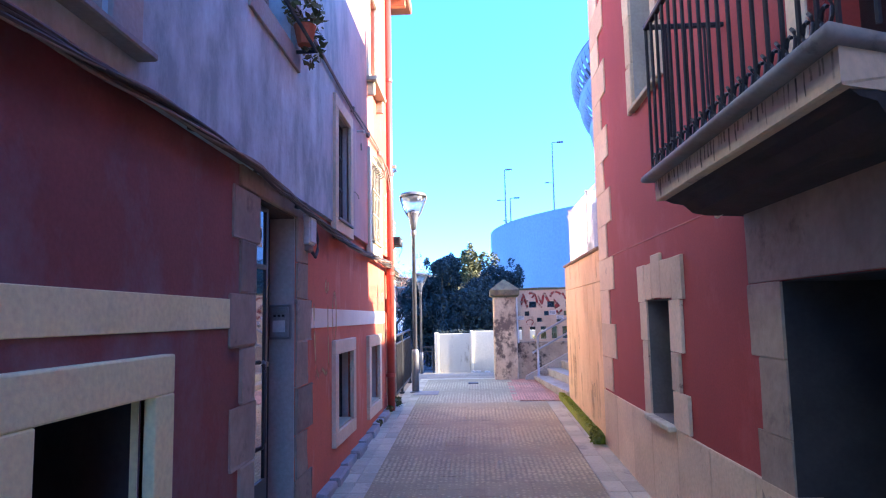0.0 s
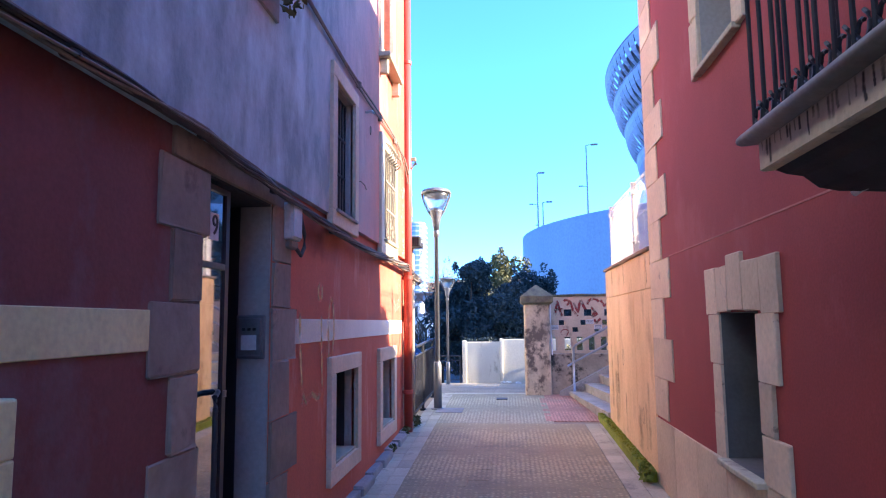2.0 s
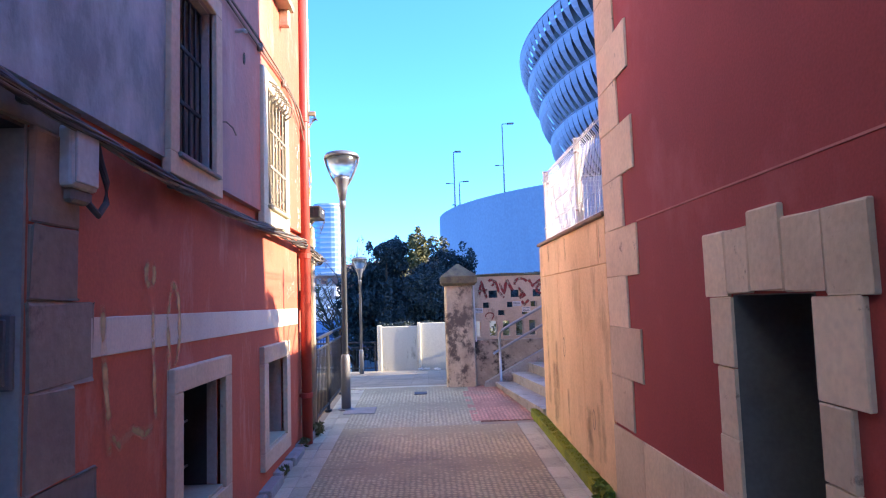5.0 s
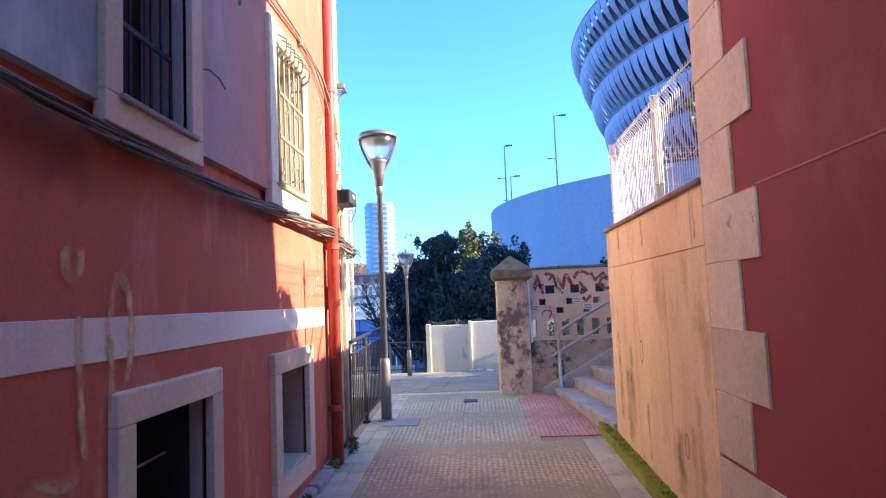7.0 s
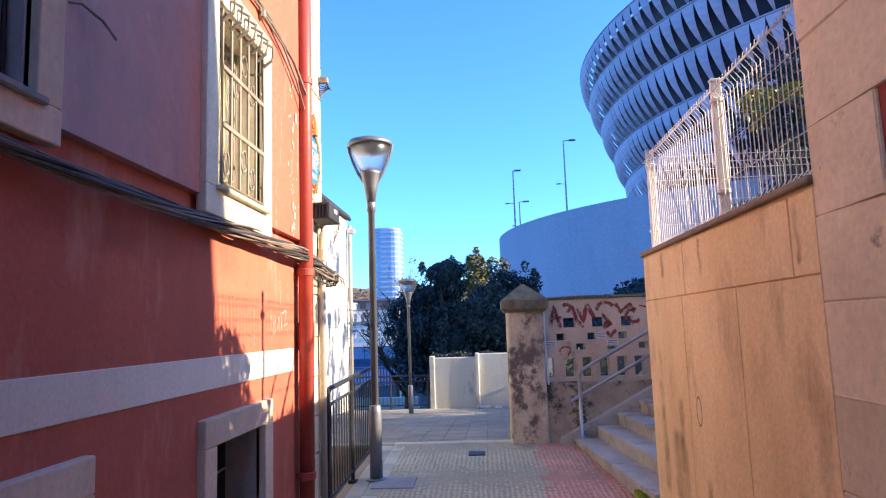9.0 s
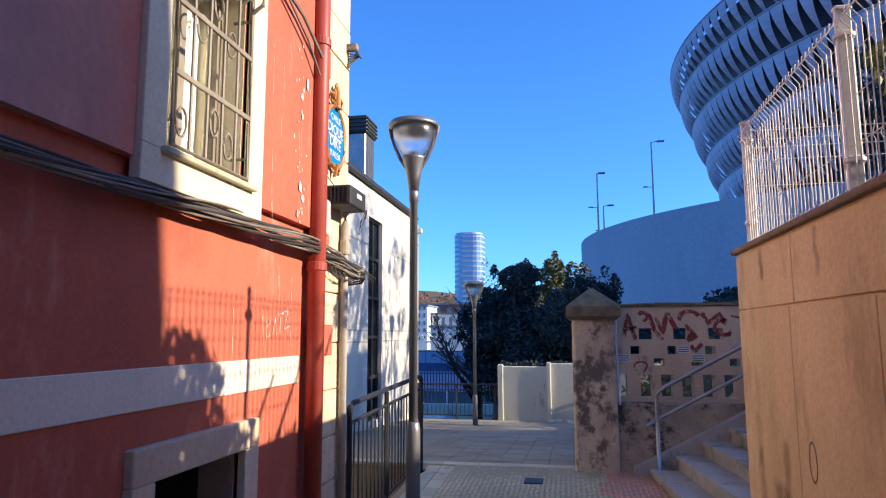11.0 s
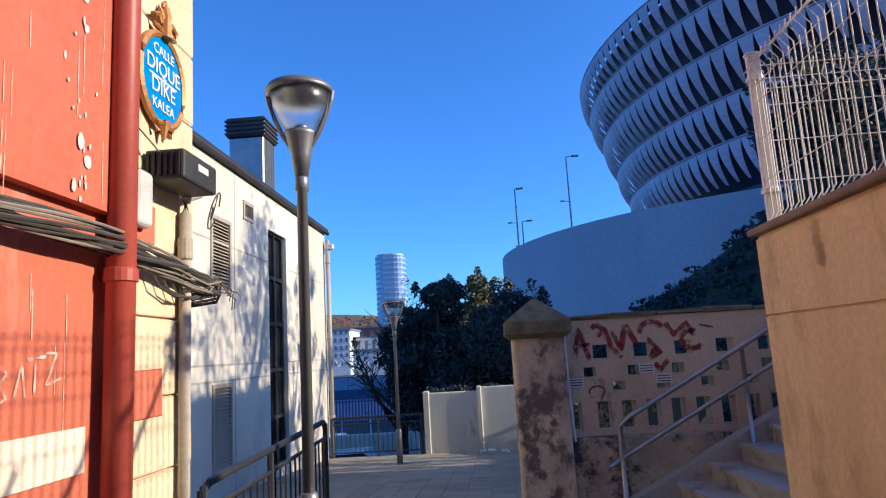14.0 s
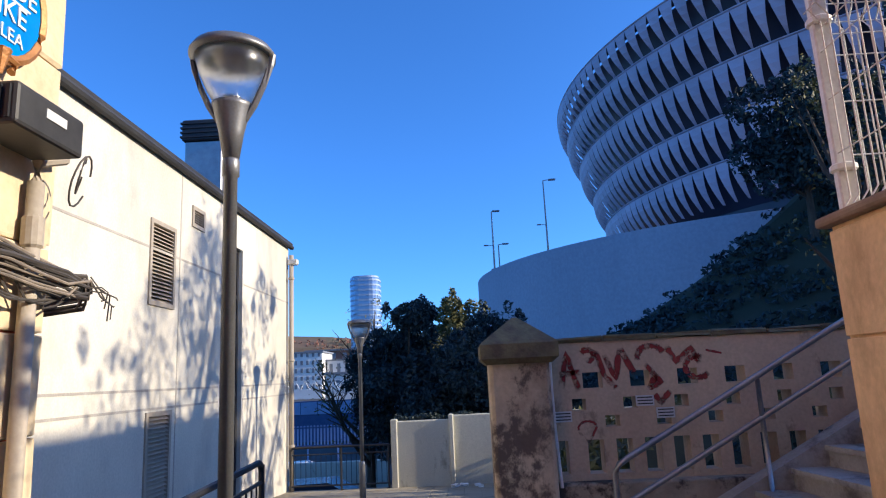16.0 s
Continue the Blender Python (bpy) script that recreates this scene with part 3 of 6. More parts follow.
def grille(w, y0, y1, z0, z1, x, mat, n, rails, rings=False):
    g = part("grille", tubed([(x, y0, z0), (x, y1, z0), (x, y1, z1), (x, y0, z1)], 0.011, 6, True), mat, w, "wrought iron window grille")
    for k in range(1, n):
        y = y0 + (y1 - y0) * k / n
        part("bar", tubed([(x, y, z0), (x, y, z1)], 0.008, 6), mat, g)
    for k in range(1, rails + 1):
        z = z0 + (z1 - z0) * k / (rails + 1)
        part("crossbar", boxed((x - 0.004, y0, z - 0.012), (x + 0.010, y1, z + 0.012), 0.002), mat, g)
    if rings:
        for k, z in ((0.5, 0.12), (2.5, 0.2), (3.5, 0.12), (1.5, 0.62), (2.5, 0.8), (3.5, 0.66)):
            y = y0 + (y1 - y0) * k / n
            zz = z0 + (z1 - z0) * z
            part("scroll", tubed([(x, y + 0.035 * math.cos(a * 0.628), zz + 0.06 * math.sin(a * 0.628)) for a in range(10)], 0.006, 5, True), mat, g)
    for y in (y0, y1):
        for z in (z0 + 0.1, z1 - 0.1):
            part("anchor", tubed([(x, y, z), (XL - 0.02, y, z)], 0.008, 5), mat, g)


def lined(parent, x0, x1, y0, y1, z0, z1, mat):
    """Plastered cheeks, head and floor of an opening."""
    e = 0.004
    part("cheek", boxed((x0, y0, z0), (x1, y0 + e, z1)), mat, parent)
    part("cheek", boxed((x0, y1 - e, z0), (x1, y1, z1)), mat, parent)
    part("head_lining", boxed((x0, y0 + e, z1 - e), (x1, y1 - e, z1)), mat, parent)
    part("floor_lining", boxed((x0, y0 + e, z0 - 0.001), (x1, y1 - e, z0 + e)), mat, parent)


w0 = framed_window("window_1", 2.35, 3.03, 0.70, 1.43, 0.155, CREAM_NEAR, "cream framed deep basement window in a red wall", 0.045)
w1 = framed_window("window_2", 6.38, 7.09, 0.73, 1.40, 0.125, TRIM_STONE, "stone framed low basement window, dark inside", 0.04, True, SLAB)
w2 = framed_window("window_3", 8.2, 8.89, 0.70, 1.38, 0.135, TRIM_STONE, "stone framed low window at the sunny end", 0.04, True, SLAB)
# Deep linings get the near-black shade colour, outer ones their own.
lined(w0, XL - 0.05, XL - 0.02, 2.35, 3.03, 0.70, 1.43, CREAM_NEAR)
lined(w0, -1.63, XL - 0.05, 2.35, 3.03, 0.70, 1.43, RECESS_SHADE)
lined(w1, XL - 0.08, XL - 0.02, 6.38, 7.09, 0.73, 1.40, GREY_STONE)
lined(w1, -1.63, XL - 0.08, 6.38, 7.09, 0.73, 1.40, RECESS_SHADE)
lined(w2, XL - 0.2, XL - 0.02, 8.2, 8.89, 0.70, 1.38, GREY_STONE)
lined(w2, -1.63, XL - 0.2, 8.2, 8.89, 0.70, 1.38, RECESS_SHADE)
for w, y0, y1 in ((w1, 6.38, 7.09), (w2, 8.2, 8.89)):
    for z in (0.85, 1.12):
        part("bar", tubed([(XL - 0.2, y0, z), (XL - 0.2, y1, z + 0.02)], 0.007, 6), STEEL, w)
u0 = framed_window("window_4", 1.95, 2.62, 2.69, 3.80, 0.20, GREY_STONE, "upper window with a grey stone surround", 0.02, False, base=XU)
part("window_sill", boxed((XU - 0.1, 1.86, 2.665), (XU + 0.075, 2.83, 2.695), 0.006), CONCRETE, u0, "projecting thin sill")
window_inset(u0, 1.95, 2.62, 2.695, 3.80, XU - 0.22)
u1 = framed_window("window_5", 6.225, 6.81, 2.60, 3.60, 0.115, TRIM_STONE, "upper window with bars and a stone surround", 0.03, base=XU)
part("window_sill", boxed((XU - 0.1, 6.20, 2.585), (XU + 0.05, 6.84, 2.61), 0.005), CONCRETE, u1, "thin slate sill")
window_inset(u1, 6.225, 6.81, 2.61, 3.60, XU - 0.20)
lined(u0, -1.63, XU - 0.02, 1.95, 2.62, 2.69, 3.80, GREY_STONE)
lined(u1, -1.63, XU - 0.02, 6.225, 6.81, 2.60, 3.60, GREY_STONE)
grille(u1, 6.255, 6.78, 2.64, 3.57, XU - 0.06, IRON, 6, 2)
u2 = framed_window("window_6", 8.10, 8.76, 2.615, 3.58, 0.14, CREAM, "sunny barred window with white curtains", 0.03, base=XU)
part("window_sill", boxed((XU - 0.1, 8.07, 2.60), (XU + 0.06, 8.79, 2.627), 0.005), SLAB, u2, "pale stone sill")
window_inset(u2, 8.10, 8.76, 2.627, 3.58, XU - 0.17, CURTAIN)
lined(u2, -1.63, XU - 0.02, 8.10, 8.76, 2.615, 3.58, CREAM)
grille(u2, 8.13, 8.73, 2.65, 3.54, XU + 0.03, WOOD_WIN, 5, 2, True)
u4 = framed_window("window_11", 8.06, 8.64, 4.64, 5.72, 0.12, CREAM, "sunny top floor window with a projecting sill", 0.03, base=XU)
part("window_sill", boxed((XU - 0.1, 7.92, 4.50), (XU + 0.12, 8.78, 4.56), 0.012, 2), SLAB, u4, "projecting moulded sill")
for y in (7.98, 8.68):
    part("sill_bracket", boxed((XU - 0.01, y, 4.34), (XU + 0.09, y + 0.06, 4.5), 0.015, 2), SLAB, u4)
window_inset(u4, 8.06, 8.64, 4.64, 5.72, XU - 0.17, CURTAIN)
bm = bmesh.new()
for k in range(7):
    y = 8.13 + 0.60 * k / 6
    tube(bm, [(XU + 0.03, y, 3.48), (XU + 0.085, y, 3.52), (XU + 0.095, y, 3.60), (XU + 0.035, y, 3.64)], 0.010, 6)
part("curled_tops", bm, WOOD_WIN, u2, "bars curled outward at the head")
u3 = framed_window("window_7", 4.10, 4.84, 3.59, 4.65, 0.14, GREY_STONE, "second upper window with an iron ledge", 0.02, base=XU)
window_inset(u3, 4.10, 4.84, 3.59, 4.65, XU - 0.2)
part("ledge_frame", tubed([(XU + 0.02, 4.05, 3.56), (XU + 0.16, 4.05, 3.56), (XU + 0.16, 4.87, 3.56), (XU + 0.02, 4.87, 3.56)], 0.014, 6), IRON, u3, "dark iron plant ledge")

# hanging plant on the ledge
plant = thing("hanging_plant", (XU + 0.12, 4.79, 3.57), "small leafy plant in a clay pot on an iron ledge", "plant")
part("pot", lathed((XU + 0.10, 4.79, 3.575), [(0.05, 0), (0.075, 0.12), (0.08, 0.13), (0.07, 0.13)], 14), RAFTER, plant, "terracotta pot")


def leaves(name, centres, size, mat, parent, seed, flat=0.0, label=""):
    """Many small leaf quads at random turns round the given points (point, radius, count)."""
    rng = np.random.default_rng(seed)
    vs, fs = [], []
    for (cx, cy, cz), (rx, ry, rz), n in centres:
        d = rng.normal(size=(n, 3))
        d /= np.linalg.norm(d, axis=1)[:, None]
        rad = rng.uniform(0.35, 1.0, n) ** 0.5
        p = np.array([cx, cy, cz]) + d * rad[:, None] * np.array([rx, ry, rz])
        a = rng.normal(size=(n, 3))
        a[:, 2] *= 1 - flat
        a /= np.linalg.norm(a, axis=1)[:, None]
        b = np.cross(a, rng.normal(size=(n, 3)))
        b /= np.linalg.norm(b, axis=1)[:, None]
        s = rng.uniform(0.6, 1.3, n)[:, None] * size
        base = len(vs)
        q = np.stack([p - a * s, p + b * s * 0.45, p + a * s, p - b * s * 0.45], axis=1).reshape(-1, 3)
        vs += [tuple(r) for r in q.tolist()]
        fs += [(base + 4 * i, base + 4 * i + 1, base + 4 * i + 2, base + 4 * i + 3) for i in range(n)]
    return raw(name, vs, fs, mat, parent, label)


leaves("foliage", [((XU + 0.10, 4.81, 3.83), (0.14, 0.22, 0.16), 160), ((XU + 0.12, 4.89, 3.63), (0.08, 0.12, 0.2), 80)], 0.035, LEAF_OLIVE, plant, 5)

# doorway of stone blocks, number and bell panel
rng = random.Random(7)
door = setting(part("door_1", stone((XL - 0.03, 3.98, 2.44), (XL + 0.016, 5.40, 2.71), rng, 0.010), DOOR_STONE), "dark entrance door in a rough stone surround", "door")
for y0, y1, z0, z1 in ((3.89, 4.31, 2.15, 2.44), (4.0, 4.25, 1.86, 2.15), (3.86, 4.24, 1.57, 1.86), (4.02, 4.24, 1.27, 1.57), (3.88, 4.25, 0.95, 1.27), (4.01, 4.24, 0.60, 0.95), (3.88, 4.25, 0.15, 0.60),
                       (5.10, 5.40, 2.12, 2.44), (5.10, 5.40, 1.86, 2.12), (5.10, 5.52, 1.56, 1.86), (5.10, 5.38, 1.24, 1.56), (5.10, 5.55, 0.92, 1.24), (5.10, 5.40, 0.62, 0.92), (5.10, 5.54, 0.2, 0.62)):
    part("stone_block", stone((XL - 0.03, y0, z0 + 0.002), (XL + 0.013, y1, z1 - 0.002), rng, 0.010, 0.016), DOOR_STONE, door)
part("reveal", boxed((-1.37, 5.085, 0.1), (XL - 0.005, 5.099, 2.44)), GREY_STONE, door, "grey rendered reveal")
part("inner_frame", boxed((-1.63, 5.078, 0.1), (-1.37, 5.099, 2.44)), DOOR_DARK, door, "black painted frame")
part("reveal", boxed((-1.63, 4.241, 0.1), (XL - 0.005, 4.255, 2.44)), GREY_STONE, door, "grey rendered reveal")
leaf = part("door_leaf", pierced("x", 4.255, 4.665, 0.2, 2.43, -1.29, -1.245, [(4.275, 4.625, 0.75, 2.40)]), DOOR_DARK, door, "narrow glazed door leaf")
part("pane", boxed((-1.262, 4.275, 0.75), (-1.256, 4.625, 2.40)), MIRROR_GLASS, leaf, "mirroring door glass")
part("transom_bar", boxed((-1.256, 4.275, 2.03), (-1.244, 4.625, 2.06), 0.003), WOOD_WIN, leaf, "pale transom bar")
part("inner_leaf", boxed((-1.56, 4.665, 0.2), (-1.50, 5.078, 2.43), 0.004), DOOR_DARK, door, "dark inner door leaf")
part("door_handle", tubed([(-1.245, 4.44, 0.95), (-1.20, 4.44, 0.97), (-1.19, 4.44, 1.0), (-1.19, 4.44, 1.40), (-1.20, 4.45, 1.445), (-1.22, 4.52, 1.455), (-1.245, 4.58, 1.455)], 0.013, 8), IRON, leaf, "long black pull handle")
part("keyhole", lathed((-1.244, 4.645, 1.44), [(0.012, -0.015), (0.012, 0.015)], 10), STEEL, leaf)
part("head_lining", boxed((-1.63, 4.255, 2.426), (XL - 0.006, 5.084, 2.4385)), RECESS_SHADE, door, "dark underside of the lintel, shade in its colour")
part("threshold", boxed((-1.64, 4.32, 0.1), (XL + 0.02, 5.10, 0.27), 0.01), SLAB, door, "worn stone threshold")


def lettering(text, size, m, mat, parent, name="lettering", depth=0.002):
    cu = bpy.data.curves.new(name, "FONT")
    cu.body, cu.size, cu.align_x, cu.align_y, cu.extrude = text, size, "CENTER", "CENTER", depth
    tmp = bpy.data.objects.new(name, cu)
    scene.collection.objects.link(tmp)
    me = bpy.data.meshes.new_from_object(tmp)
    scene.collection.objects.unlink(tmp)
    bpy.data.objects.remove(tmp)
    me.transform(m)
    return link(name, me, mat, parent)


number = thing("house_number", (-1.25, 4.51, 2.22), "white enamel plate with a black house number", "sign")
part("plate", boxed((-1.256, 4.465, 2.165), (-1.250, 4.555, 2.295), 0.003), SIGN_WHITE, number)
FACE_EAST = Matrix(((0, 0, 1, 0), (1, 0, 0, 0), (0, 1, 0, 0), (0, 0, 0, 1)))
lettering("9", 0.135, Matrix.Translation((-1.248, 4.51, 2.232)) @ FACE_EAST, BOX_BLACK, number)
bell = thing("doorbell_panel", (-1.28, 5.085, 1.6), "grey metal bell panel with paper name card", "doorbell")
part("back_plate", boxed((-1.37, 5.062, 1.58), (-1.21, 5.086, 1.82), 0.005), POST, bell)
part("face_plate", boxed((-1.355, 5.052, 1.595), (-1.225, 5.064, 1.805), 0.004), STEEL, bell, "brushed metal face")
part("name_card", boxed((-1.335, 5.046, 1.63), (-1.25, 5.054, 1.71), 0.001), PAPER, bell)
for k in range(3):
    part("button", boxed((-1.33 + k * 0.03, 5.044, 1.735), (-1.312 + k * 0.03, 5.054, 1.75), 0.002), BOX_BLACK, bell)
meter = thing("junction_box", (-1.13, 5.28, 2.2), "aged white junction box with a cable loop", "junction box")
part("case", boxed((XL, 5.25, 2.265), (XL + 0.062, 5.435, 2.485), 0.014, 2), BOX_WHITE, meter)
part("cover", boxed((XL + 0.060, 5.265, 2.28), (XL + 0.072, 5.42, 2.47), 0.006, 2), BOX_WHITE, meter, "screwed front cover")
part("gland_box", boxed((XL, 5.28, 2.215), (XL + 0.05, 5.42, 2.266), 0.01), CABLE_GREY, meter, "dark cable gland box")
part("cable_loop", tubed([(-1.15, 5.40, 2.225), (-1.135, 5.45, 2.185), (-1.13, 5.50, 2.24), (-1.13, 5.50, 2.32), (-1.14, 5.47, 2.40), (-1.145, 5.45, 2.47)], 0.013, 8), CABLE, meter, "black cable loop")

# cable bundle along the wall, in several strands
bundle = thing("cable_bundle", (-1.14, 7, 2.4), "sagging bundle of dark twisted cables on the wall", "cable")
rng = random.Random(11)
KNOTS = [(-3, 2.52), (1, 2.515), (2.4, 2.53), (3.06, 2.565), (4.05, 2.572), (4.6, 2.53), (5.2, 2.49), (6.3, 2.44), (7.1, 2.427), (8.25, 2.44), (9.5, 2.44), (9.9, 2.42), (10.34, 2.37)]


def cable_height(y):
    for (a, b), (c, d) in zip(KNOTS, KNOTS[1:]):
        if a <= y <= c:
            s = (y - a) / (c - a)
            return b + (d - b) * s * s * (3 - 2 * s)
    return KNOTS[-1][1]


for k in range(16):
    ph, amp = rng.uniform(0, 6.28), rng.uniform(0.35, 1.0)
    frq = rng.uniform(1.1, 2.6)
    pts = []
    y = -3.0
    while y < 10.34:
        spread = 0.022 + 0.030 * min(1.0, max(0.0, (y - 7.6) / 2.0))
        off = 0.062 + 0.022 * min(1.0, max(0.0, (y - 7.8) / 1.4))
        pts.append((XL + off + amp * spread * math.cos(frq * y + ph), y, cable_height(y) + amp * spread * 1.15 * math.sin(frq * y + ph) + 0.006 * math.sin(5.3 * y + 2 * ph)))
        y += 0.14
    e = rng.uniform(-0.05, 0.06)
    out = rng.uniform(0.0, 0.05)
    pts += [(XL + 0.10 + out, 10.38 + e / 2, 2.36 + e), (XL + 0.06 + out, 10.45 + e, 2.33 + e), (XL - 0.06, 10.43 + e, 2.31 + e), (XL - 0.2, 10.36, 2.30 + e)]
    part("strand", tubed(pts, rng.uniform(0.004, 0.0085), 6), CABLE_GREY if k % 3 == 0 else CABLE, bundle)
# Soft strip under the cables: soot and their blurred shadow painted as one.
soot_shade = thing("wall_soot_shade", (XL, 5, 2.5), "dark soot and painted shadow along the cables on the wall", "stain")
for k, (a, b) in enumerate(((-2.5, 3.84), (5.46, 8.6))):
    n = int((b - a) / 0.3)
    ribbon([(a + (b - a) * i / n, cable_height(a + (b - a) * i / n) - 0.10) for i in range(n + 1)], 0.30, XL + 0.003, "x", CABLE_SHADE, soot_shade, "stain", k)
rng = random.Random(11)
for y in (3.3, 4.15, 5.0, 6.2, 7.4):
    part("clip", lathed((XL + 0.05, y, cable_height(y) - 0.02), [(0.018, 0), (0.032, 0.008), (0.032, 0.022), (0.018, 0.03)], 8), CABLE, bundle)
for k in range(6):
    a = k * 1.3
    part("loose_end", tubed([(XL + 0.12, 10.42, 2.35 + 0.01 * k), (XL + 0.145, 10.45, 2.345 + 0.02 * math.sin(a)), (XL + 0.15 + 0.008 * k, 10.47, 2.32 + 0.03 * math.sin(a)), (XL + 0.13 + 0.012 * k, 10.48, 2.28 + 0.04 * math.cos(a))], 0.0028, 5), CABLE, bundle)
for k in range(5):
    part("hanging_wire", tubed([(XL + 0.06, 9.86 + 0.07 * k, 2.40), (XL + 0.075, 9.92 + 0.08 * k, 2.32 - 0.012 * k), (XL + 0.085, 10.05 + 0.06 * k, 2.285), (XL + 0.08, 10.2 + 0.04 * k, 2.29 + 0.008 * k), (XL + 0.07, 10.34, 2.33)], 0.0045, 5), CABLE, bundle)
upper = thing("upper_cable", (XU, 7, 4.0), "thin grey cable run high on the wall", "cable")
for k in range(2):
    part("strand", tubed([(XU + 0.02, 1 + y * 0.5, 3.83 + 0.035 * k + 0.025 * math.sin(y * 0.9 + k)) for y in range(17)], 0.010, 6), CABLE_GREY, upper)
part("drop_cable", tubed([(XU + 0.02, 8.7, 3.84), (XU + 0.04, 9.1, 3.78), (XU + 0.04, 9.4, 3.66), (XU + 0.04, 9.62, 3.5)], 0.008, 6), CABLE_GREY, upper)
part("drop_cable", tubed([(XU + 0.02, 8.9, 3.86), (XU + 0.05, 9.3, 3.76), (XU + 0.05, 9.64, 3.62)], 0.012, 6), CABLE_GREY, upper)
for y in (6.95, 7.9, 8.75):
    part("clip", lathed((XU + 0.02, y, 3.80), [(0.014, 0), (0.024, 0.008), (0.024, 0.05), (0.014, 0.06)], 8), CABLE_GREY, upper)
hook = thing("wall_hook", (XU, 7.3, 3.68), "pale old cable bracket and bent wire on the plaster", "bracket")
part("arm", tubed([(XU - 0.01, 7.30, 3.70), (XU + 0.07, 7.28, 3.70), (XU + 0.09, 7.24, 3.67)], 0.013, 7), BOX_WHITE, hook, "whitish insulator arm")
part("ring", tubed([(XU + 0.012, 7.48 + 0.018 * math.cos(a * 0.63), 3.58 + 0.04 * math.sin(a * 0.63)) for a in range(10)], 0.005, 5, True), CABLE_GREY, hook)
part("bent_wire", tubed([(XU - 0.01, 6.97, 2.98), (XU + 0.03, 7.0, 2.985), (XU + 0.04, 7.1, 2.975), (XU + 0.035, 7.19, 2.95)], 0.005, 5), CABLE_GREY, hook)

# rain pipe, corner stones, sign and boxes at the sunny end
drain = thing("rain_pipe", (-1.12, 9.64, gz(9.7)), "red painted rain pipe with collars on the house", "pipe")
part("pipe", lathed((-1.115, 9.64, gz(9.7) + 0.02), [(0.052, 0), (0.052, 6.1)], 18), PIPE_RED, drain, "", True)
for z in (0.9, 2.3, 3.72, 5.1):
    part("collar", lathed((-1.115, 9.64, z), [(0.052, 0), (0.060, 0.005), (0.060, 0.05), (0.052, 0.055)], 18), PIPE_RED, drain)
    part("bracket", boxed((XL, 9.63, z + 0.01), (-1.13, 9.65, z + 0.04)), PIPE_RED, drain)
rng = random.Random(21)
z = 0.35
k = 0
while z < 6.5:
    h = rng.uniform(0.28, 0.36)
    y0 = 9.7 if k % 2 else 9.74
    part("quoin", stone((XL - 0.02, y0, z + 0.003), (XL + 0.020, 10.335, z + h - 0.003), rng, 0.010, 0.008), QUOIN_CREAM, wall_w_end, "cream weathered corner stone")
    z += h
    k += 1
for y1, z0, z1 in ((10.05, 1.79, 1.98), (9.97, 2.50, 2.66), (9.93, 3.63, 3.82), (10.02, 4.46, 4.64)):
    part("red_patch", stone((XL - 0.01, 9.68, z0), (XL + 0.026, y1, z1), rng, 0.004, 0.008), RED, wall_w_end, "red painted patch across a corner stone")
conduit = thing("grey_conduit", (-1.14, 10.2, gz(10.3)), "grey metal conduit up the house corner", "pipe")
part("pipe", lathed((-1.135, 10.19, gz(10.3) - 0.02), [(0.026, 0), (0.026, 2.25)], 12), PIPE_GREY, conduit, "", True)
part("collar", lathed((-1.135, 10.19, 2.46), [(0.026, 0), (0.034, 0.01), (0.034, 0.10), (0.026, 0.11)], 12), PIPE_GREY, conduit)
part("tip", tubed([(-1.135, 10.19, 2.68), (-1.135, 10.19, 2.75), (-1.12, 10.31, 2.80)], 0.02, 8), PIPE_GREY, conduit)
streetsign = thing("street_sign", (XL + 0.03, 9.99, 3.24), "oval blue enamel street sign in an ochre cast frame", "sign")


def oval(cx, y, z, ry, rz, d, n=28):
    bm = bmesh.new()
    a = [bm.verts.new((cx, y + ry * math.cos(k * math.tau / n), z + rz * math.sin(k * math.tau / n))) for k in range(n)]
    b = [bm.verts.new((cx + d, y + ry * 0.97 * math.cos(k * math.tau / n), z + rz * 0.97 * math.sin(k * math.tau / n))) for k in range(n)]
    for k in range(n):
        bm.faces.new((a[k], a[(k + 1) % n], b[(k + 1) % n], b[k]))
    bm.faces.new(b)
    bm.faces.new(list(reversed(a)))
    return bm


part("plaque", oval(XL + 0.022, 9.99, 3.24, 0.185, 0.205, 0.022), SIGN_BLUE, streetsign, "bright blue enamel plate")
part("rim", tubed([(XL + 0.04, 9.99 + 0.19 * math.cos(k * math.tau / 28), 3.24 + 0.21 * math.sin(k * math.tau / 28)) for k in range(28)], 0.018, 6, True), GOLD, streetsign, "ochre moulded rim")
bm = tubed([(XL + 0.05, 9.99, 3.44), (XL + 0.055, 9.99, 3.54), (XL + 0.05, 9.99, 3.62)], [0.035, 0.022, 0.008], 8)
for g in (-1, 1):
    tube(bm, [(XL + 0.05, 9.99, 3.46), (XL + 0.05, 9.99 + g * 0.085, 3.47), (XL + 0.05, 9.99 + g * 0.10, 3.51), (XL + 0.05, 9.99 + g * 0.06, 3.53), (XL + 0.05, 9.99 + g * 0.035, 3.50)], 0.014, 6)
    tube(bm, [(XL + 0.05, 9.99, 3.50), (XL + 0.05, 9.99 + g * 0.04, 3.56), (XL + 0.05, 9.99 + g * 0.015, 3.60)], 0.012, 6)
part("crest", bm, GOLD, streetsign, "cast scrollwork crest")
bm = tubed([(XL + 0.05, 9.99, 3.05), (XL + 0.05, 9.99, 2.97)], [0.03, 0.008], 8)
for g in (-1, 1):
    tube(bm, [(XL + 0.05, 9.99, 3.04), (XL + 0.05, 9.99 + g * 0.07, 3.03), (XL + 0.05, 9.99 + g * 0.05, 2.995)], 0.014, 6)
part("pendant", bm, GOLD, streetsign, "cast scrollwork pendant")
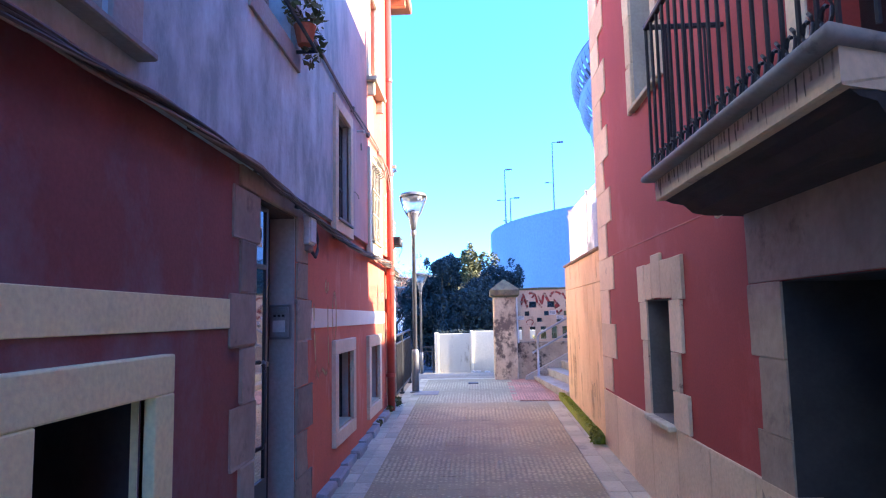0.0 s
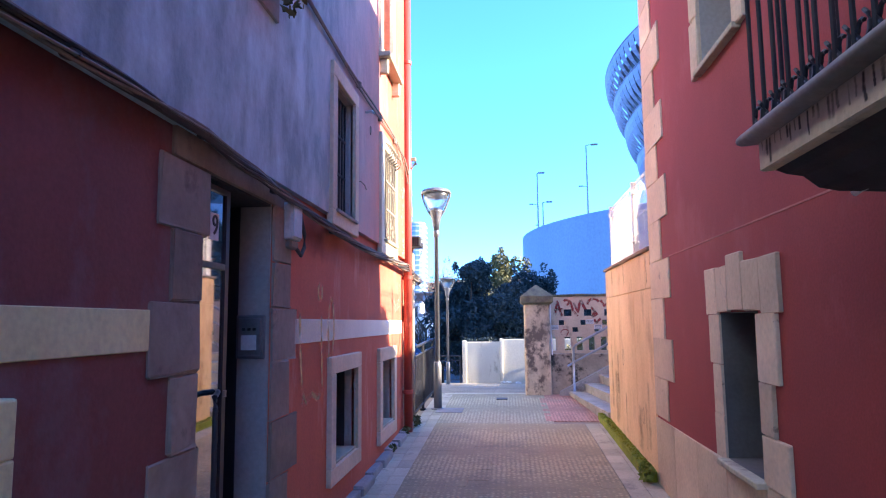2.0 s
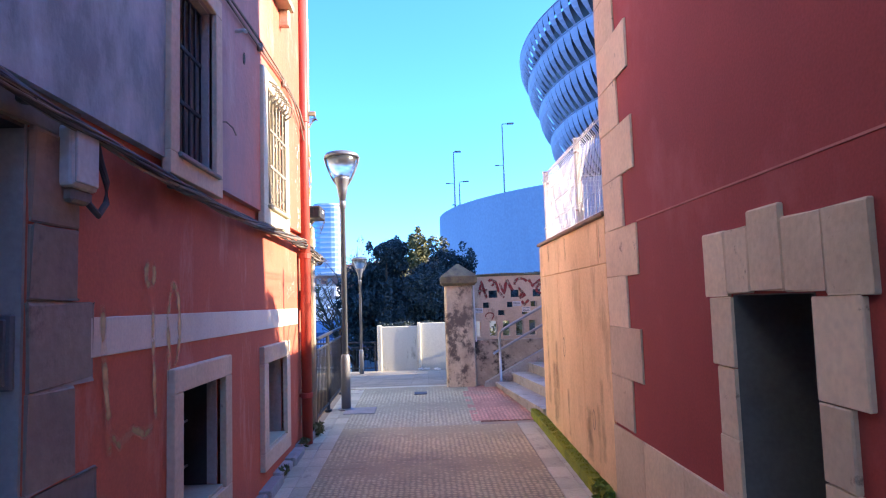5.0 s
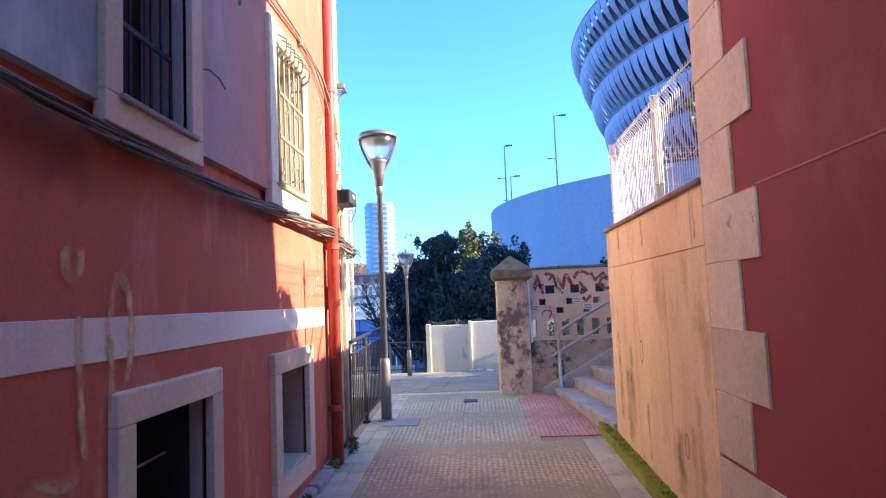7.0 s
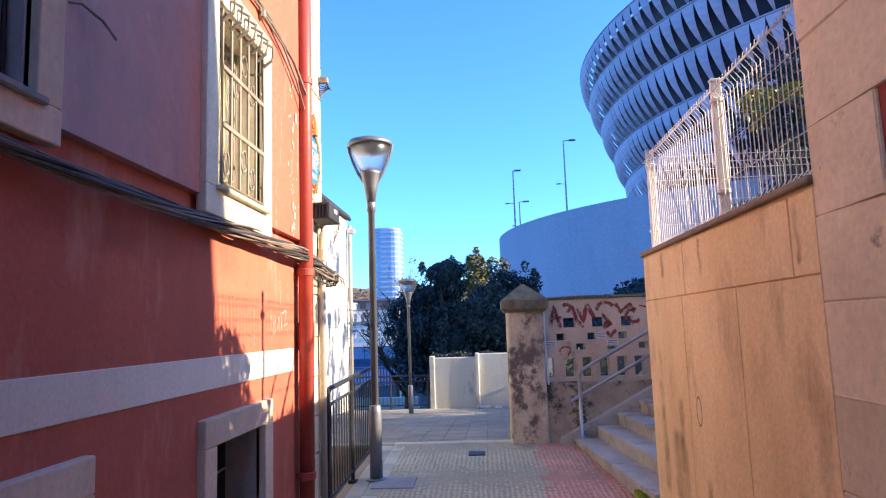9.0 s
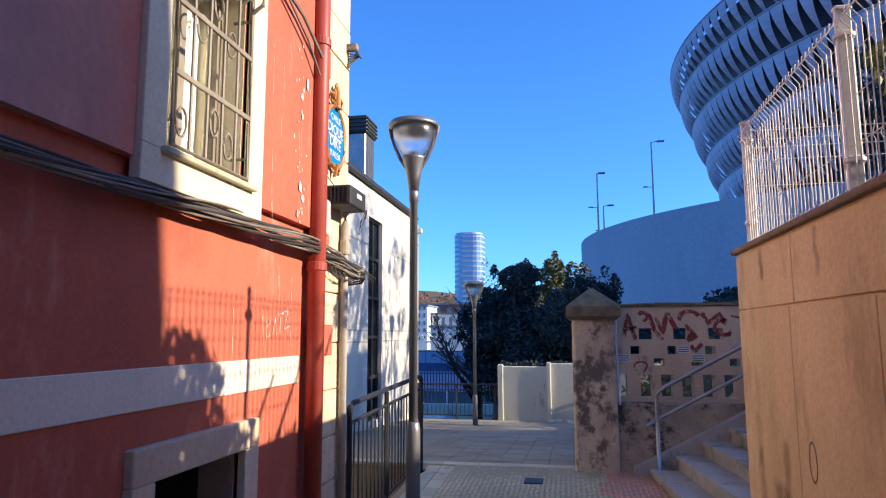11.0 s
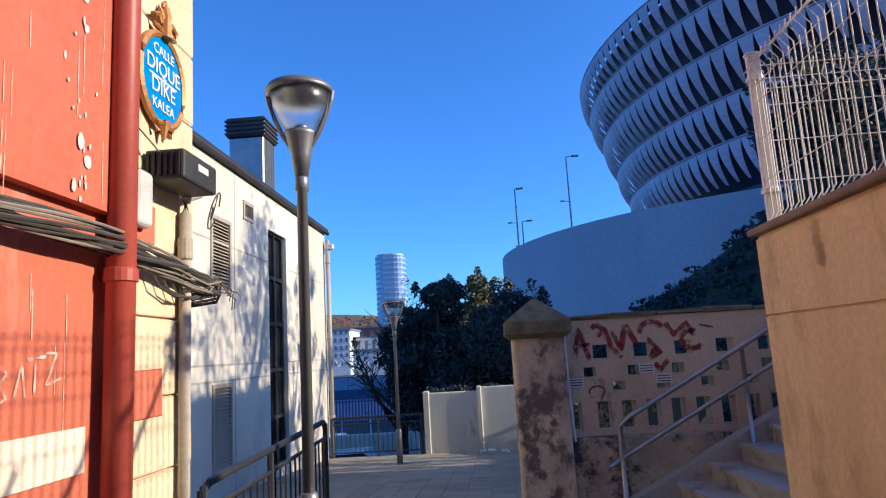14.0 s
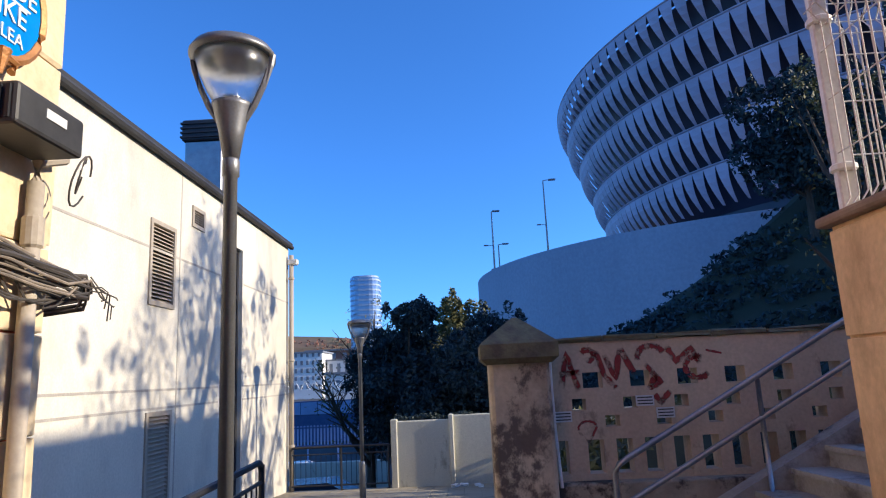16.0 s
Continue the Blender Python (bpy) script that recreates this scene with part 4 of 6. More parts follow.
for text, size, dz in (("CALLE", 0.065, 0.125), ("DIQUE", 0.098, 0.045), ("DIKE", 0.098, -0.045), ("KALEA", 0.065, -0.125)):
    lettering(text, size, Matrix.Translation((XL + 0.047, 9.99, 3.24 + dz)) @ FACE_EAST, SIGN_WHITE, streetsign)
part("rule", boxed((XL + 0.044, 9.87, 3.236), (XL + 0.047, 10.11, 3.243)), SIGN_WHITE, streetsign)
fbox = thing("floodlight_box", (XL + 0.1, 10.1, 2.75), "black louvred electric box on a bracket", "electric box")
part("case", boxed((XL + 0.03, 9.87, 2.755), (XL + 0.20, 10.2, 2.885), 0.012, 2), BOX_BLACK, fbox)
for k in range(6):
    part("louvre", boxed((XL + 0.04 + k * 0.026, 9.862, 2.77), (XL + 0.052 + k * 0.026, 9.872, 2.87)), IRON, fbox)
part("sticker", boxed((XL + 0.2, 10., 2.82), (XL + 0.203, 10.1, 2.85)), PAPER, fbox)
part("bracket", boxed((XL, 9.98, 2.78), (XL + 0.05, 10.1, 2.86)), IRON, fbox)
for r, cz, ph in ((0.085, 2.70, 0.4), (0.06, 2.72, 1.0)):
    part("loop", tubed([(XL + 0.16 + 0.03 * math.sin(a), 10.26 + r * 0.7 * math.cos(a + ph), cz + r * math.sin(a + ph)) for a in [k * 0.42 for k in range(14)]], 0.0035, 5), CABLE, fbox)
part("loop", tubed([(XL + 0.1, 9.88, 2.86), (XL + 0.08, 9.84, 2.90), (XL + 0.05, 9.79, 2.95), (XL + 0.035, 9.76, 3.0), (XL + 0.03, 9.74, 3.02), (XL + 0.03, 9.73, 2.98), (XL + 0.04, 9.75, 2.92), (XL + 0.05, 9.8, 2.84)], 0.0035, 5), CABLE, fbox)
wbox = thing("white_cable_box", (XL + 0.05, 9.8, 2.55), "rounded white cable box on the wall", "electric box")
part("case", boxed((XL + 0.02, 9.76, 2.545), (XL + 0.075, 9.875, 2.78), 0.025, 3), BOX_WHITE, wbox)
clump = thing("insulator", (XL + 0.04, 10.28, 4.0), "dark cable insulator on the house corner", "insulator")
part("bracket", boxed((XL + 0.015, 10.25, 3.98), (XL + 0.10, 10.30, 4.03), 0.006), CABLE_GREY, clump)
bm = bmesh.new()
for k in range(7):
    tube(bm, [(XL + 0.08, 10.29, 4.0), (XL + 0.08 + 0.006 * k, 10.31 + 0.015 * math.sin(k * 2.1), 3.99 - 0.01 * k), (XL + 0.05 + 0.008 * k, 10.30, 3.90 + 0.008 * k), (XL + 0.03, 10.27, 3.84 + 0.02 * k)], 0.005, 5)
part("wires", bm, CABLE, clump)
tag = thing("wall_graffiti", (XL, 5.9, 1.4), "faded yellowish spray loops on the red wall", "graffiti")
TAG = [arc(6.03, 1.99, 0.045, 0.055, 100, 420), [(5.58, 1.85), (5.60, 1.62), (5.64, 1.40), (5.65, 1.24)], [(5.64, 1.34), (5.74, 1.27), (5.86, 1.31), (5.98, 1.27), (6.08, 1.29)], [(6.06, 1.84), (6.07, 1.60), (6.10, 1.30)],
       arc(6.32, 1.74, 0.075, 0.21, 205, -110), [(6.24, 1.80), (6.25, 1.60), (6.27, 1.46)]]
for k, p in enumerate(TAG):
    ribbon(p, 0.06, XL + 0.0105, "x", SPRAY_YELLOW, tag, seed=k)
splash = thing("paint_splashes", (XL, 9.4, 3), "white paint splashes and drips on red plaster", "paint marks")
rng = random.Random(4)
for k in range(30):
    y, z = rng.gauss(9.41, 0.045), 2.56 + 1.2 * rng.random() ** 1.5
    ry = 0.005 + 0.015 * rng.random() ** 2
    rz = ry * rng.uniform(1.1, 2.6)
    wob = [rng.uniform(0.75, 1.15) for _ in range(7)]
    raw("splash", [(XU + 0.003 + 0.0002 * k, y + ry * math.cos(a) * (wob[i // 2] + wob[(i + 1) // 2 % 7]) / 2, z + rz * math.sin(a) * (wob[i // 2] + wob[(i + 1) // 2 % 7]) / 2) for i, a in enumerate([i * math.tau / 14 for i in range(14)])], [tuple(range(14))], PAINT_WHITE, splash)
for k in range(12):
    y, z = rng.uniform(9.0, 9.58), rng.uniform(2.7, 3.5)
    ribbon([(y, z), (y + 0.004, z - rng.uniform(0.1, 0.3))], 0.005, XU + 0.003, "x", SCRATCH, splash, "drip", k + 40)
for k in range(10):
    y, z = rng.uniform(8.65, 9.55), rng.uniform(2.0, 2.35)
    ribbon([(y, z), (y + 0.005, z - rng.uniform(0.06, 0.26))], 0.006, XL + 0.0035, "x", SCRATCH, splash, "drip", k)
scrawl = thing("scratched_tag", (XL, 9.25, 1.95), "pale scratched scrawl on the red wall", "graffiti")
for k, p in enumerate(([(9.14, 2.02), (9.14, 1.90), (9.18, 1.92), (9.15, 1.96), (9.18, 1.99), (9.14, 2.02)], [(9.21, 1.91), (9.24, 2.02), (9.26, 1.91)], [(9.26, 2.03), (9.35, 2.04)], [(9.3, 2.03), (9.3, 1.92)], [(9.34, 2.05), (9.4, 2.05), (9.35, 1.95), (9.43, 1.97)])):
    ribbon(p, 0.012, XL + 0.0045, "x", SCRATCH, scrawl, seed=k)

# ---- east house ----
E_HOLES = [(5.12, 5.70, 0.95, 1.81), (5.15, 5.78, 3.38, 4.8), (1.9, 3.47, -1, 1.84), (2.3, 3.1, 2.44, 4.4)]
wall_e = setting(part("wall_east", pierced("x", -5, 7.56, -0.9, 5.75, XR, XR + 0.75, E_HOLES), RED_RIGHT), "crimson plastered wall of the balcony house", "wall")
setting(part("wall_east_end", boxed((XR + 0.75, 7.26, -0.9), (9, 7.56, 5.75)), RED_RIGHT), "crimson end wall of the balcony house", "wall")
# Hidden slab, added to move the sun's edge along the west wall.
setting(part("shade_wing_east", boxed((3.2, 7.56, 2.36), (4.2, 7.64, 6.9)), RED_RIGHT), "unseen plain slab added to hold sun off the west wall", "wall")
setting(part("wall_east_inner", boxed((XR + 1.2, -5, -0.9), (XR + 1.3, 7.26, 5.75)), UNLIT_ROOM), "inner wall seen through openings, room shade in its colour", "wall")
setting(part("wall_east_back", boxed((XR, -5.2, -0.9), (9, -5, 5.75)), GREY_STONE), "plain wall closing the balcony house", "wall")
# Unseen blocks and a raised deck, added in the east only to cast shade.
setting(part("shade_block_far", boxed((14, 10.8, -2.7), (20, 12.7, 8.8)), GREY_STONE), "unseen grey block added to shade the steps and pier", "wall")
shade_deck = setting(part("shade_deck_east", boxed((14, 12.7, 7.15), (20, 16.6, 8.8)), GREY_STONE), "unseen raised deck added to shade the white building's foot", "building")
for x in (14.3, 19.4):
    part("pillar", boxed((x, 16.1, -2.7), (x + 0.35, 16.45, 7.15), 0.02), GREY_STONE, shade_deck)
# Two more unseen blocks: one shades the landing, one the evergreens.
setting(part("shade_block_low", boxed((14, 7.9, -2.7), (20, 10.8, 7.1)), GREY_STONE), "unseen grey block added to shade the landing", "wall")
setting(part("shade_block_high", boxed((25, 19.6, -2.7), (31, 34, 15)), GREY_STONE), "unseen grey block added to shade the evergreens", "wall")
setting(part("roof_east", boxed((XR - 0.12, -5.2, 5.75), (9.2, 7.7, 5.9), 0.02), ROOF_TILE), "tiled roof edge of the balcony house", "roof")
setting(part("trim_string", boxed((XR - 0.003, -5, 2.272), (XR + 0.01, 6.9, 2.281)), OLD_LINE), "thin pale line across the crimson wall", "trim")
rng = random.Random(31)
zs = [0.95, 1.28, 1.615, 1.95, 2.27, 2.61, 2.95]
while zs[-1] < 5.4:
    zs.append(zs[-1] + rng.uniform(0.31, 0.36))
for k, (a, b) in enumerate(zip(zs, zs[1:])):
    y0 = (7.14 if k % 2 == 0 else 6.90) + rng.uniform(-0.015, 0.015)
    part("quoin", stone((XR - 0.012, y0, a + 0.001), (XR + 0.1, 7.565, b - 0.001), rng, 0.005, 0.007), TRIM_STONE, wall_e, "pinkish weathered corner stone")
for k in range(10):
    y0 = 7.585 - (k + 1) * 0.62
    part("plinth_stone", stone((XR - 0.014, y0 + 0.002, -0.2), (XR + 0.1, y0 + 0.618, 0.93), rng, 0.005, 0.005), SAND, wall_e, "tall sandstone plinth block")
sw = setting(part("window_8", stone((XR - 0.022, 5.28, 1.82), (XR + 0.1, 5.52, 2.14), rng, 0.006, 0.006), TRIM_STONE), "narrow window in a rough stone surround with voussoirs", "window")
for y0, y1, z0, z1 in ((4.80, 5.03, 1.80, 2.085), (5.034, 5.276, 1.815, 2.085), (5.524, 5.72, 1.815, 2.085), (5.724, 5.94, 1.80, 2.085),
                       (5.70, 5.90, 1.50, 1.798), (5.70, 5.86, 1.20, 1.497), (5.70, 5.88, 0.94, 1.197),
                       (4.86, 5.12, 1.45, 1.798), (4.95, 5.12, 1.19, 1.447), (4.80, 5.12, 0.94, 1.187)):
    part("stone_block", stone((XR - 0.020, y0 + 0.001, z0), (XR + 0.1, y1 - 0.001, z1), rng, 0.006, 0.006), TRIM_STONE, sw)
part("window_sill", boxed((XR - 0.07, 5.10, 0.915), (XR + 0.4, 5.72, 0.952), 0.006), SLAB, sw, "pale stone sill")
lined(sw, XR - 0.004, XR + 0.74, 5.12, 5.70, 0.95, 1.81, REVEAL_SHADE)
part("reveal_back", boxed((XR + 0.42, 5.12, 0.95), (XR + 0.45, 5.70, 1.81)), REVEAL_SHADE, sw, "grey blocked back of the opening, darkened for shade")
uw = setting(part("window_9", stone((XR - 0.03, 5.12, 4.8), (XR + 0.1, 5.97, 5.05), rng), SAND), "tall upper window with a stone surround", "window")
for y0, y1, z0, z1 in ((5.78, 5.97, 3.36, 3.75), (5.78, 5.93, 3.752, 4.15), (5.78, 5.97, 4.152, 4.5), (5.78, 5.93, 4.502, 4.798), (4.99, 5.15, 3.36, 3.75), (5.03, 5.15, 3.752, 4.15), (4.99, 5.15, 4.152, 4.798)):
    part("stone_block", stone((XR - 0.03, y0, z0), (XR + 0.1, y1, z1), rng, 0.010, 0.008), SAND, uw)
part("window_sill", boxed((XR - 0.05, 5.10, 3.345), (XR + 0.3, 5.84, 3.382), 0.005), SLAB, uw, "pale stone sill")
lined(uw, XR - 0.004, XR + 0.74, 5.15, 5.78, 3.38, 4.8, GREY_STONE)
part("pane", boxed((XR + 0.28, 5.15, 3.38), (XR + 0.288, 5.78, 4.8)), GLASS_DARK, uw, "dark window glass")
part("window_frame", pierced("x", 5.15, 5.78, 3.382, 4.8, XR + 0.24, XR + 0.30, [(5.19, 5.45, 3.43, 4.75), (5.49, 5.74, 3.43, 4.75)]), WOOD_WIN, uw)
ed = setting(part("door_2", stone((XR - 0.014, 1.75, 1.842), (XR + 0.02, 3.80, 2.255), rng, 0.006), DOOR_STONE), "wide dark doorway with stone jambs and lintel", "door")
for y0, y1, z0, z1 in ((3.47, 3.82, 1.50, 1.838), (3.47, 3.74, 1.16, 1.498), (3.47, 3.80, 0.80, 1.158), (3.47, 3.74, 0.40, 0.798), (3.47, 3.82, 0.0, 0.398), (1.6, 1.9, 1.2, 1.838), (1.62, 1.9, 0.5, 1.198), (1.6, 1.9, 0.0, 0.498)):
    part("stone_block", stone((XR - 0.014, y0, z0 + 0.001), (XR + 0.02, y1, z1 + 0.001), rng, 0.006, 0.008), DOOR_STONE, ed)
lined(ed, XR - 0.004, XR + 0.74, 1.9, 3.47, -0.2, 1.84, RECESS_SHADE)
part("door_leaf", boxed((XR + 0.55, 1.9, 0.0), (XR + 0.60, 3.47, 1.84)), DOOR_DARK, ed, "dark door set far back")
part("notice", boxed((XR + 0.544, 3.2, 1.45), (XR + 0.551, 3.3, 1.52)), PAPER, ed, "small pale notice")
bd = setting(part("window_10", boxed((XR - 0.02, 2.16, 4.4), (XR + 0.08, 3.24, 4.55), 0.01), SAND), "balcony door with white frame", "window")
for y0, y1 in ((2.16, 2.30), (3.10, 3.24)):
    part("surround", boxed((XR - 0.02, y0, 2.44), (XR + 0.08, y1, 4.4), 0.01), SAND, bd)
part("pane", boxed((XR + 0.2, 2.3, 2.44), (XR + 0.21, 3.1, 4.4)), GLASS_DARK, bd)
balcony = thing("balcony", (1.2, 3.1, 2.28), "stone balcony with dark wrought iron railing", "balcony")


def balcony_edge(profile):
    """A moulding with mitred ends along the balcony's length; profile rows of x and height, out from the wall and back."""
    bm = bmesh.new()
    ends = [[bm.verts.new((x, y0 - side * min(0.24, max(0.0, x - 0.955)), z)) for x, z in profile] for y0, side in ((2.16, -1), (3.98, 1))]
    n = len(profile)
    for k in range(n):
        bm.faces.new((ends[0][k], ends[0][(k + 1) % n], ends[1][(k + 1) % n], ends[1][k]))
    bm.faces.new(list(reversed(ends[0])))
    bm.faces.new(ends[1])
    bmesh.ops.recalc_face_normals(bm, faces=bm.faces)
    return bm


part("slab", balcony_edge(((XR + 0.05, 2.382), (1.012, 2.382), (1.012, 2.286), (1.02, 2.28), (XR + 0.05, 2.28))), SAND, balcony, "streaked stone slab face")
part("nosing", balcony_edge(((XR + 0.05, 2.432), (0.985, 2.432), (0.968, 2.428), (0.957, 2.417), (0.953, 2.405), (0.957, 2.394), (0.968, 2.386), (0.985, 2.3825), (XR + 0.05, 2.3825))), NOSING, balcony, "grey weathered rounded nosing", True)
# Soffit painted near-black to stand for the shade under the slab.
bm = bmesh.new()
rows = []
for x, z, inset in ((1.05, 2.279, 0.09), (1.08, 2.262, 0.10), (1.13, 2.25, 0.11), (1.17, 2.205, 0.13), (1.23, 2.19, 0.14), (XR + 0.03, 2.18, 0.14)):
    rows.append([bm.verts.new((x, 2.16 + inset, z)), bm.verts.new((x, 3.98 - inset, z)), bm.verts.new((x, 3.98 - inset, 2.279)), bm.verts.new((x, 2.16 + inset, 2.279))])
for a, b in zip(rows, rows[1:]):
    for k in range(4):
        bm.faces.new((a[k], a[(k + 1) % 4], b[(k + 1) % 4], b[k]))
bm.faces.new(rows[0])
bm.faces.new(rows[-1])
bmesh.ops.recalc_face_normals(bm, faces=bm.faces)
part("soffit", bm, RECESS_SHADE, balcony, "stepped soffit, its shade put into the colour")
part("drain_spout", tubed([(1.30, 3.80, 2.20), (1.30, 3.86, 2.198), (1.30, 3.885, 2.192)], 0.014, 8), SIGN_WHITE, balcony, "white drain spout")
for z in (3.215,):
    part("rail", boxed((0.995, 2.19, z - 0.012), (1.025, 3.94, z + 0.012), 0.004), IRON, balcony)
    part("end_rail", boxed((1.0, 3.915, z - 0.012), (XR, 3.94, z + 0.012), 0.004), IRON, balcony)
    part("end_rail", boxed((1.0, 2.19, z - 0.012), (XR, 2.215, z + 0.012), 0.004), IRON, balcony)
rng = random.Random(19)
for k in range(44):
    y = 2.24 + 0.0385 * k + rng.uniform(-0.015, 0.015)
    low = 2.38 - rng.uniform(0.03, 0.092)
    ribbon([(y, 2.381), (y + rng.uniform(-0.004, 0.004), (2.381 + low) / 2), (y + rng.uniform(-0.005, 0.005), low)], rng.uniform(0.008, 0.026), 1.0112, "x", STREAK, balcony, "streak", k)
bars = [(1.01, 2.2 + 0.0965 * k) for k in range(19)] + [(1.01 + 0.1 * k, 3.928) for k in range(1, 4)] + [(1.01 + 0.1 * k, 2.203) for k in range(1, 4)]
for x, y in bars:
    part("baluster", tubed([(x, y, 2.43), (x, y, 3.21)], 0.0085, 6), IRON, balcony)
for k in range(18):
    y = 2.248 + 0.0965 * k
    part("scroll", tubed([(1.005, y + (0.036 - 0.0016 * j) * math.cos(1.9 + j * 0.55), 2.478 + (0.046 - 0.002 * j) * math.sin(1.9 + j * 0.55)) for j in range(13)], 0.0065, 5), IRON, balcony)

# ---- tan retaining wall with mesh fence ----
tan_wall = setting(part("wall_tan", boxed((XR, 7.56, -0.6), (XR + 0.3, 10.22, 2.40)), TAN), "tan rendered retaining wall with thin joints", "wall")
setting(part("wall_tan_return", boxed((XR + 0.3, 9.92, -0.6), (6.0, 10.22, 2.40)), TAN), "tan retaining wall along the steps", "wall")
for k, (a, b) in enumerate(((7.57, 8.40), (8.405, 9.30), (9.305, 10.225))):
    part("wall_panel", boxed((XR - 0.012, a, 0.2), (XR + 0.01, b - 0.004, 2.052), 0.003), TAN, tan_wall)
for k, (a, b) in enumerate(((7.57, 7.78), (7.785, 9.22), (9.225, 10.225))):
    part("wall_panel", boxed((XR - 0.012, a, 2.060), (XR + 0.01, b - 0.004, 2.385), 0.003), TAN, tan_wall)
setting(part("coping", boxed((XR - 0.035, 7.56, 2.40), (XR + 0.33, 10.26, 2.435), 0.012, 2), COPING), "dark weathered coping on the tan wall", "coping")
setting(part("coping_return", boxed((XR + 0.33, 9.9, 2.40), (6.0, 10.26, 2.435), 0.012, 2), COPING), "dark weathered coping on the tan wall", "coping")
setting(part("garden_bed", boxed((XR + 0.3, 7.56, -0.6), (6.0, 9.9, 2.36)), SOIL), "raised garden bed behind the tan wall", "ground")
marking = thing("wall_stain_ring", (XR - 0.013, 9.15, 1.35), "round dark patch scratched on the tan wall", "mark")
ribbon(arc(9.12, 1.36, 0.045, 0.085, 0, 360, 14), 0.012, XR - 0.0135, "x", COPING, marking, "ring", 3)
damp = thing("damp_stains", (XR - 0.013, 8.6, 1.0), "brown damp streaks down the tan wall", "stain")
for k, (y, z1, z0, w) in enumerate(((7.86, 1.22, 0.58, 0.13), (7.97, 1.02, 0.55, 0.10), (8.26, 0.95, 0.5, 0.2), (9.02, 1.0, 0.55, 0.10), (9.48, 1.42, 0.62, 0.16), (9.60, 1.2, 0.55, 0.26), (9.92, 1.5, 0.7, 0.16), (7.72, 2.36, 2.1, 0.05), (8.9, 2.38, 2.15, 0.06), (9.7, 2.38, 2.2, 0.08))):
    ribbon([(y, z1), (y + 0.012, z1 * 0.6 + z0 * 0.4), (y - 0.01, z1 * 0.3 + z0 * 0.7), (y + 0.008, z0)], w, XR - 0.0136 - 0.0006 * (k % 3), "x", DAMP, damp, "streak", k)
ribbon(arc(8.12, 0.86, 0.035, 0.075, 0, 360, 14), 0.014, XR - 0.0150, "x", COPING, marking, "ring", 5)
moss = setting(part("kerb_mossy", stone((XR - 0.115, 7.62, 0.2), (XR - 0.012, 10.66, 0.30), rng, 0.02, 0.0), MOSS), "low kerb covered in bright green moss", "kerb")
for v in moss.data.vertices:
    v.co.z = gz(v.co.y) + (0.085 if v.co.z > 0.25 else -0.1)
leaves("moss_tufts", [((XR - 0.065, 7.66 + 0.05 * k, gz(7.66 + 0.05 * k) + 0.075 + 0.012 * math.sin(k * 1.7)), (0.055, 0.05, 0.022), 60) for k in range(60)], 0.011, MOSS, moss, 61)
fence = thing("mesh_fence", (XR + 0.1, 9, 2.43), "white coated wire mesh fence on the wall", "fence")
FX = XR + 0.09


def mesh_panel(a, b, along, at, name="mesh_panel"):
    """Welded mesh with folded ribs and a top bent over."""
    def p(u, off, z):
        return (at + off, u, z) if along == "y" else (u, at - off, z)
    prof = [(0, 2.445), (-0.022, 2.47), (0, 2.50), (0, 3.12), (-0.035, 3.165), (0, 3.21), (0.004, 3.24)]
    pan = bmesh.new()
    u = a
    while u < b:
        tube(pan, [p(u, o, z) for o, z in prof], 0.0032, 4)
        u += 0.048
    g = part(name, pan, FENCE_CREAM, fence)
    for z, o in ((2.47, 0), (2.66, 0.003), (2.85, 0.003), (3.10, 0.003), (3.02, 0.003), (3.165, -0.035), (3.215, 0.003)):
        part("wire", tubed([p(a, o, z), p(b, o, z)], 0.0026, 4), FENCE_CREAM, g)


for y in (7.3, 8.78, 10.30):
    post = part("post", boxed((FX - 0.005, y - 0.015, 2.42), (FX + 0.055, y + 0.015, 3.26), 0.005), FENCE_CREAM, fence)
    part("post_cap", boxed((FX - 0.01, y - 0.02, 3.255), (FX + 0.06, y + 0.02, 3.275), 0.005), FENCE_CREAM, post)
    for z in (2.60, 3.13):
        part("clamp", lathed((FX + 0.025, y, z), [(0.034, 0), (0.042, 0.006), (0.042, 0.022), (0.034, 0.028)], 10), FENCE_CREAM, post)
mesh_panel(7.60, 8.75, "y", FX)
mesh_panel(8.81, 10.28, "y", FX)
mesh_panel(FX + 0.06, FX + 1.5, "x", 10.31)
mesh_panel(FX + 1.56, FX + 3.0, "x", 10.31)
bush = thing("ivy_bush", (2.5, 9.3, 2.36), "dark bush with bright new leaves behind the fence", "bush")
for k in range(5):
    part("stem", tubed([(2.7 + 0.1 * k, 8.1 + 0.2 * k, 2.3), (2.6 + 0.08 * k, 8.1 + 0.26 * k, 2.8), (2.5 - 0.03 * k, 8.1 + 0.46 * k, 2.9 + 0.16 * k)], [0.03, 0.022, 0.01], 7), BARK, bush)
leaves("foliage", [((2.3, 8.0, 2.8), (0.42, 0.5, 0.38), 1300), ((2.5, 8.5, 2.72), (0.4, 0.4, 0.28), 700), ((2.2, 8.2, 2.95), (0.35, 0.34, 0.40), 1100), ((2.5, 7.9, 3.05), (0.4, 0.4, 0.25), 500), ((3.5, 9.2, 2.85), (0.6, 0.7, 0.45), 1800)], 0.045, LEAF_DARK, bush, 8)
leaves("new_growth", [((2.35, 10.08, 3.58), (0.18, 0.22, 0.06), 170), ((2.6, 9.98, 3.60), (0.2, 0.15, 0.06), 80), ((2.3, 10.1, 3.42), (0.08, 0.10, 0.12), 40)], 0.036, LEAF_BRIGHT, bush, 9, 0.0, "bright yellow-green young leaves")

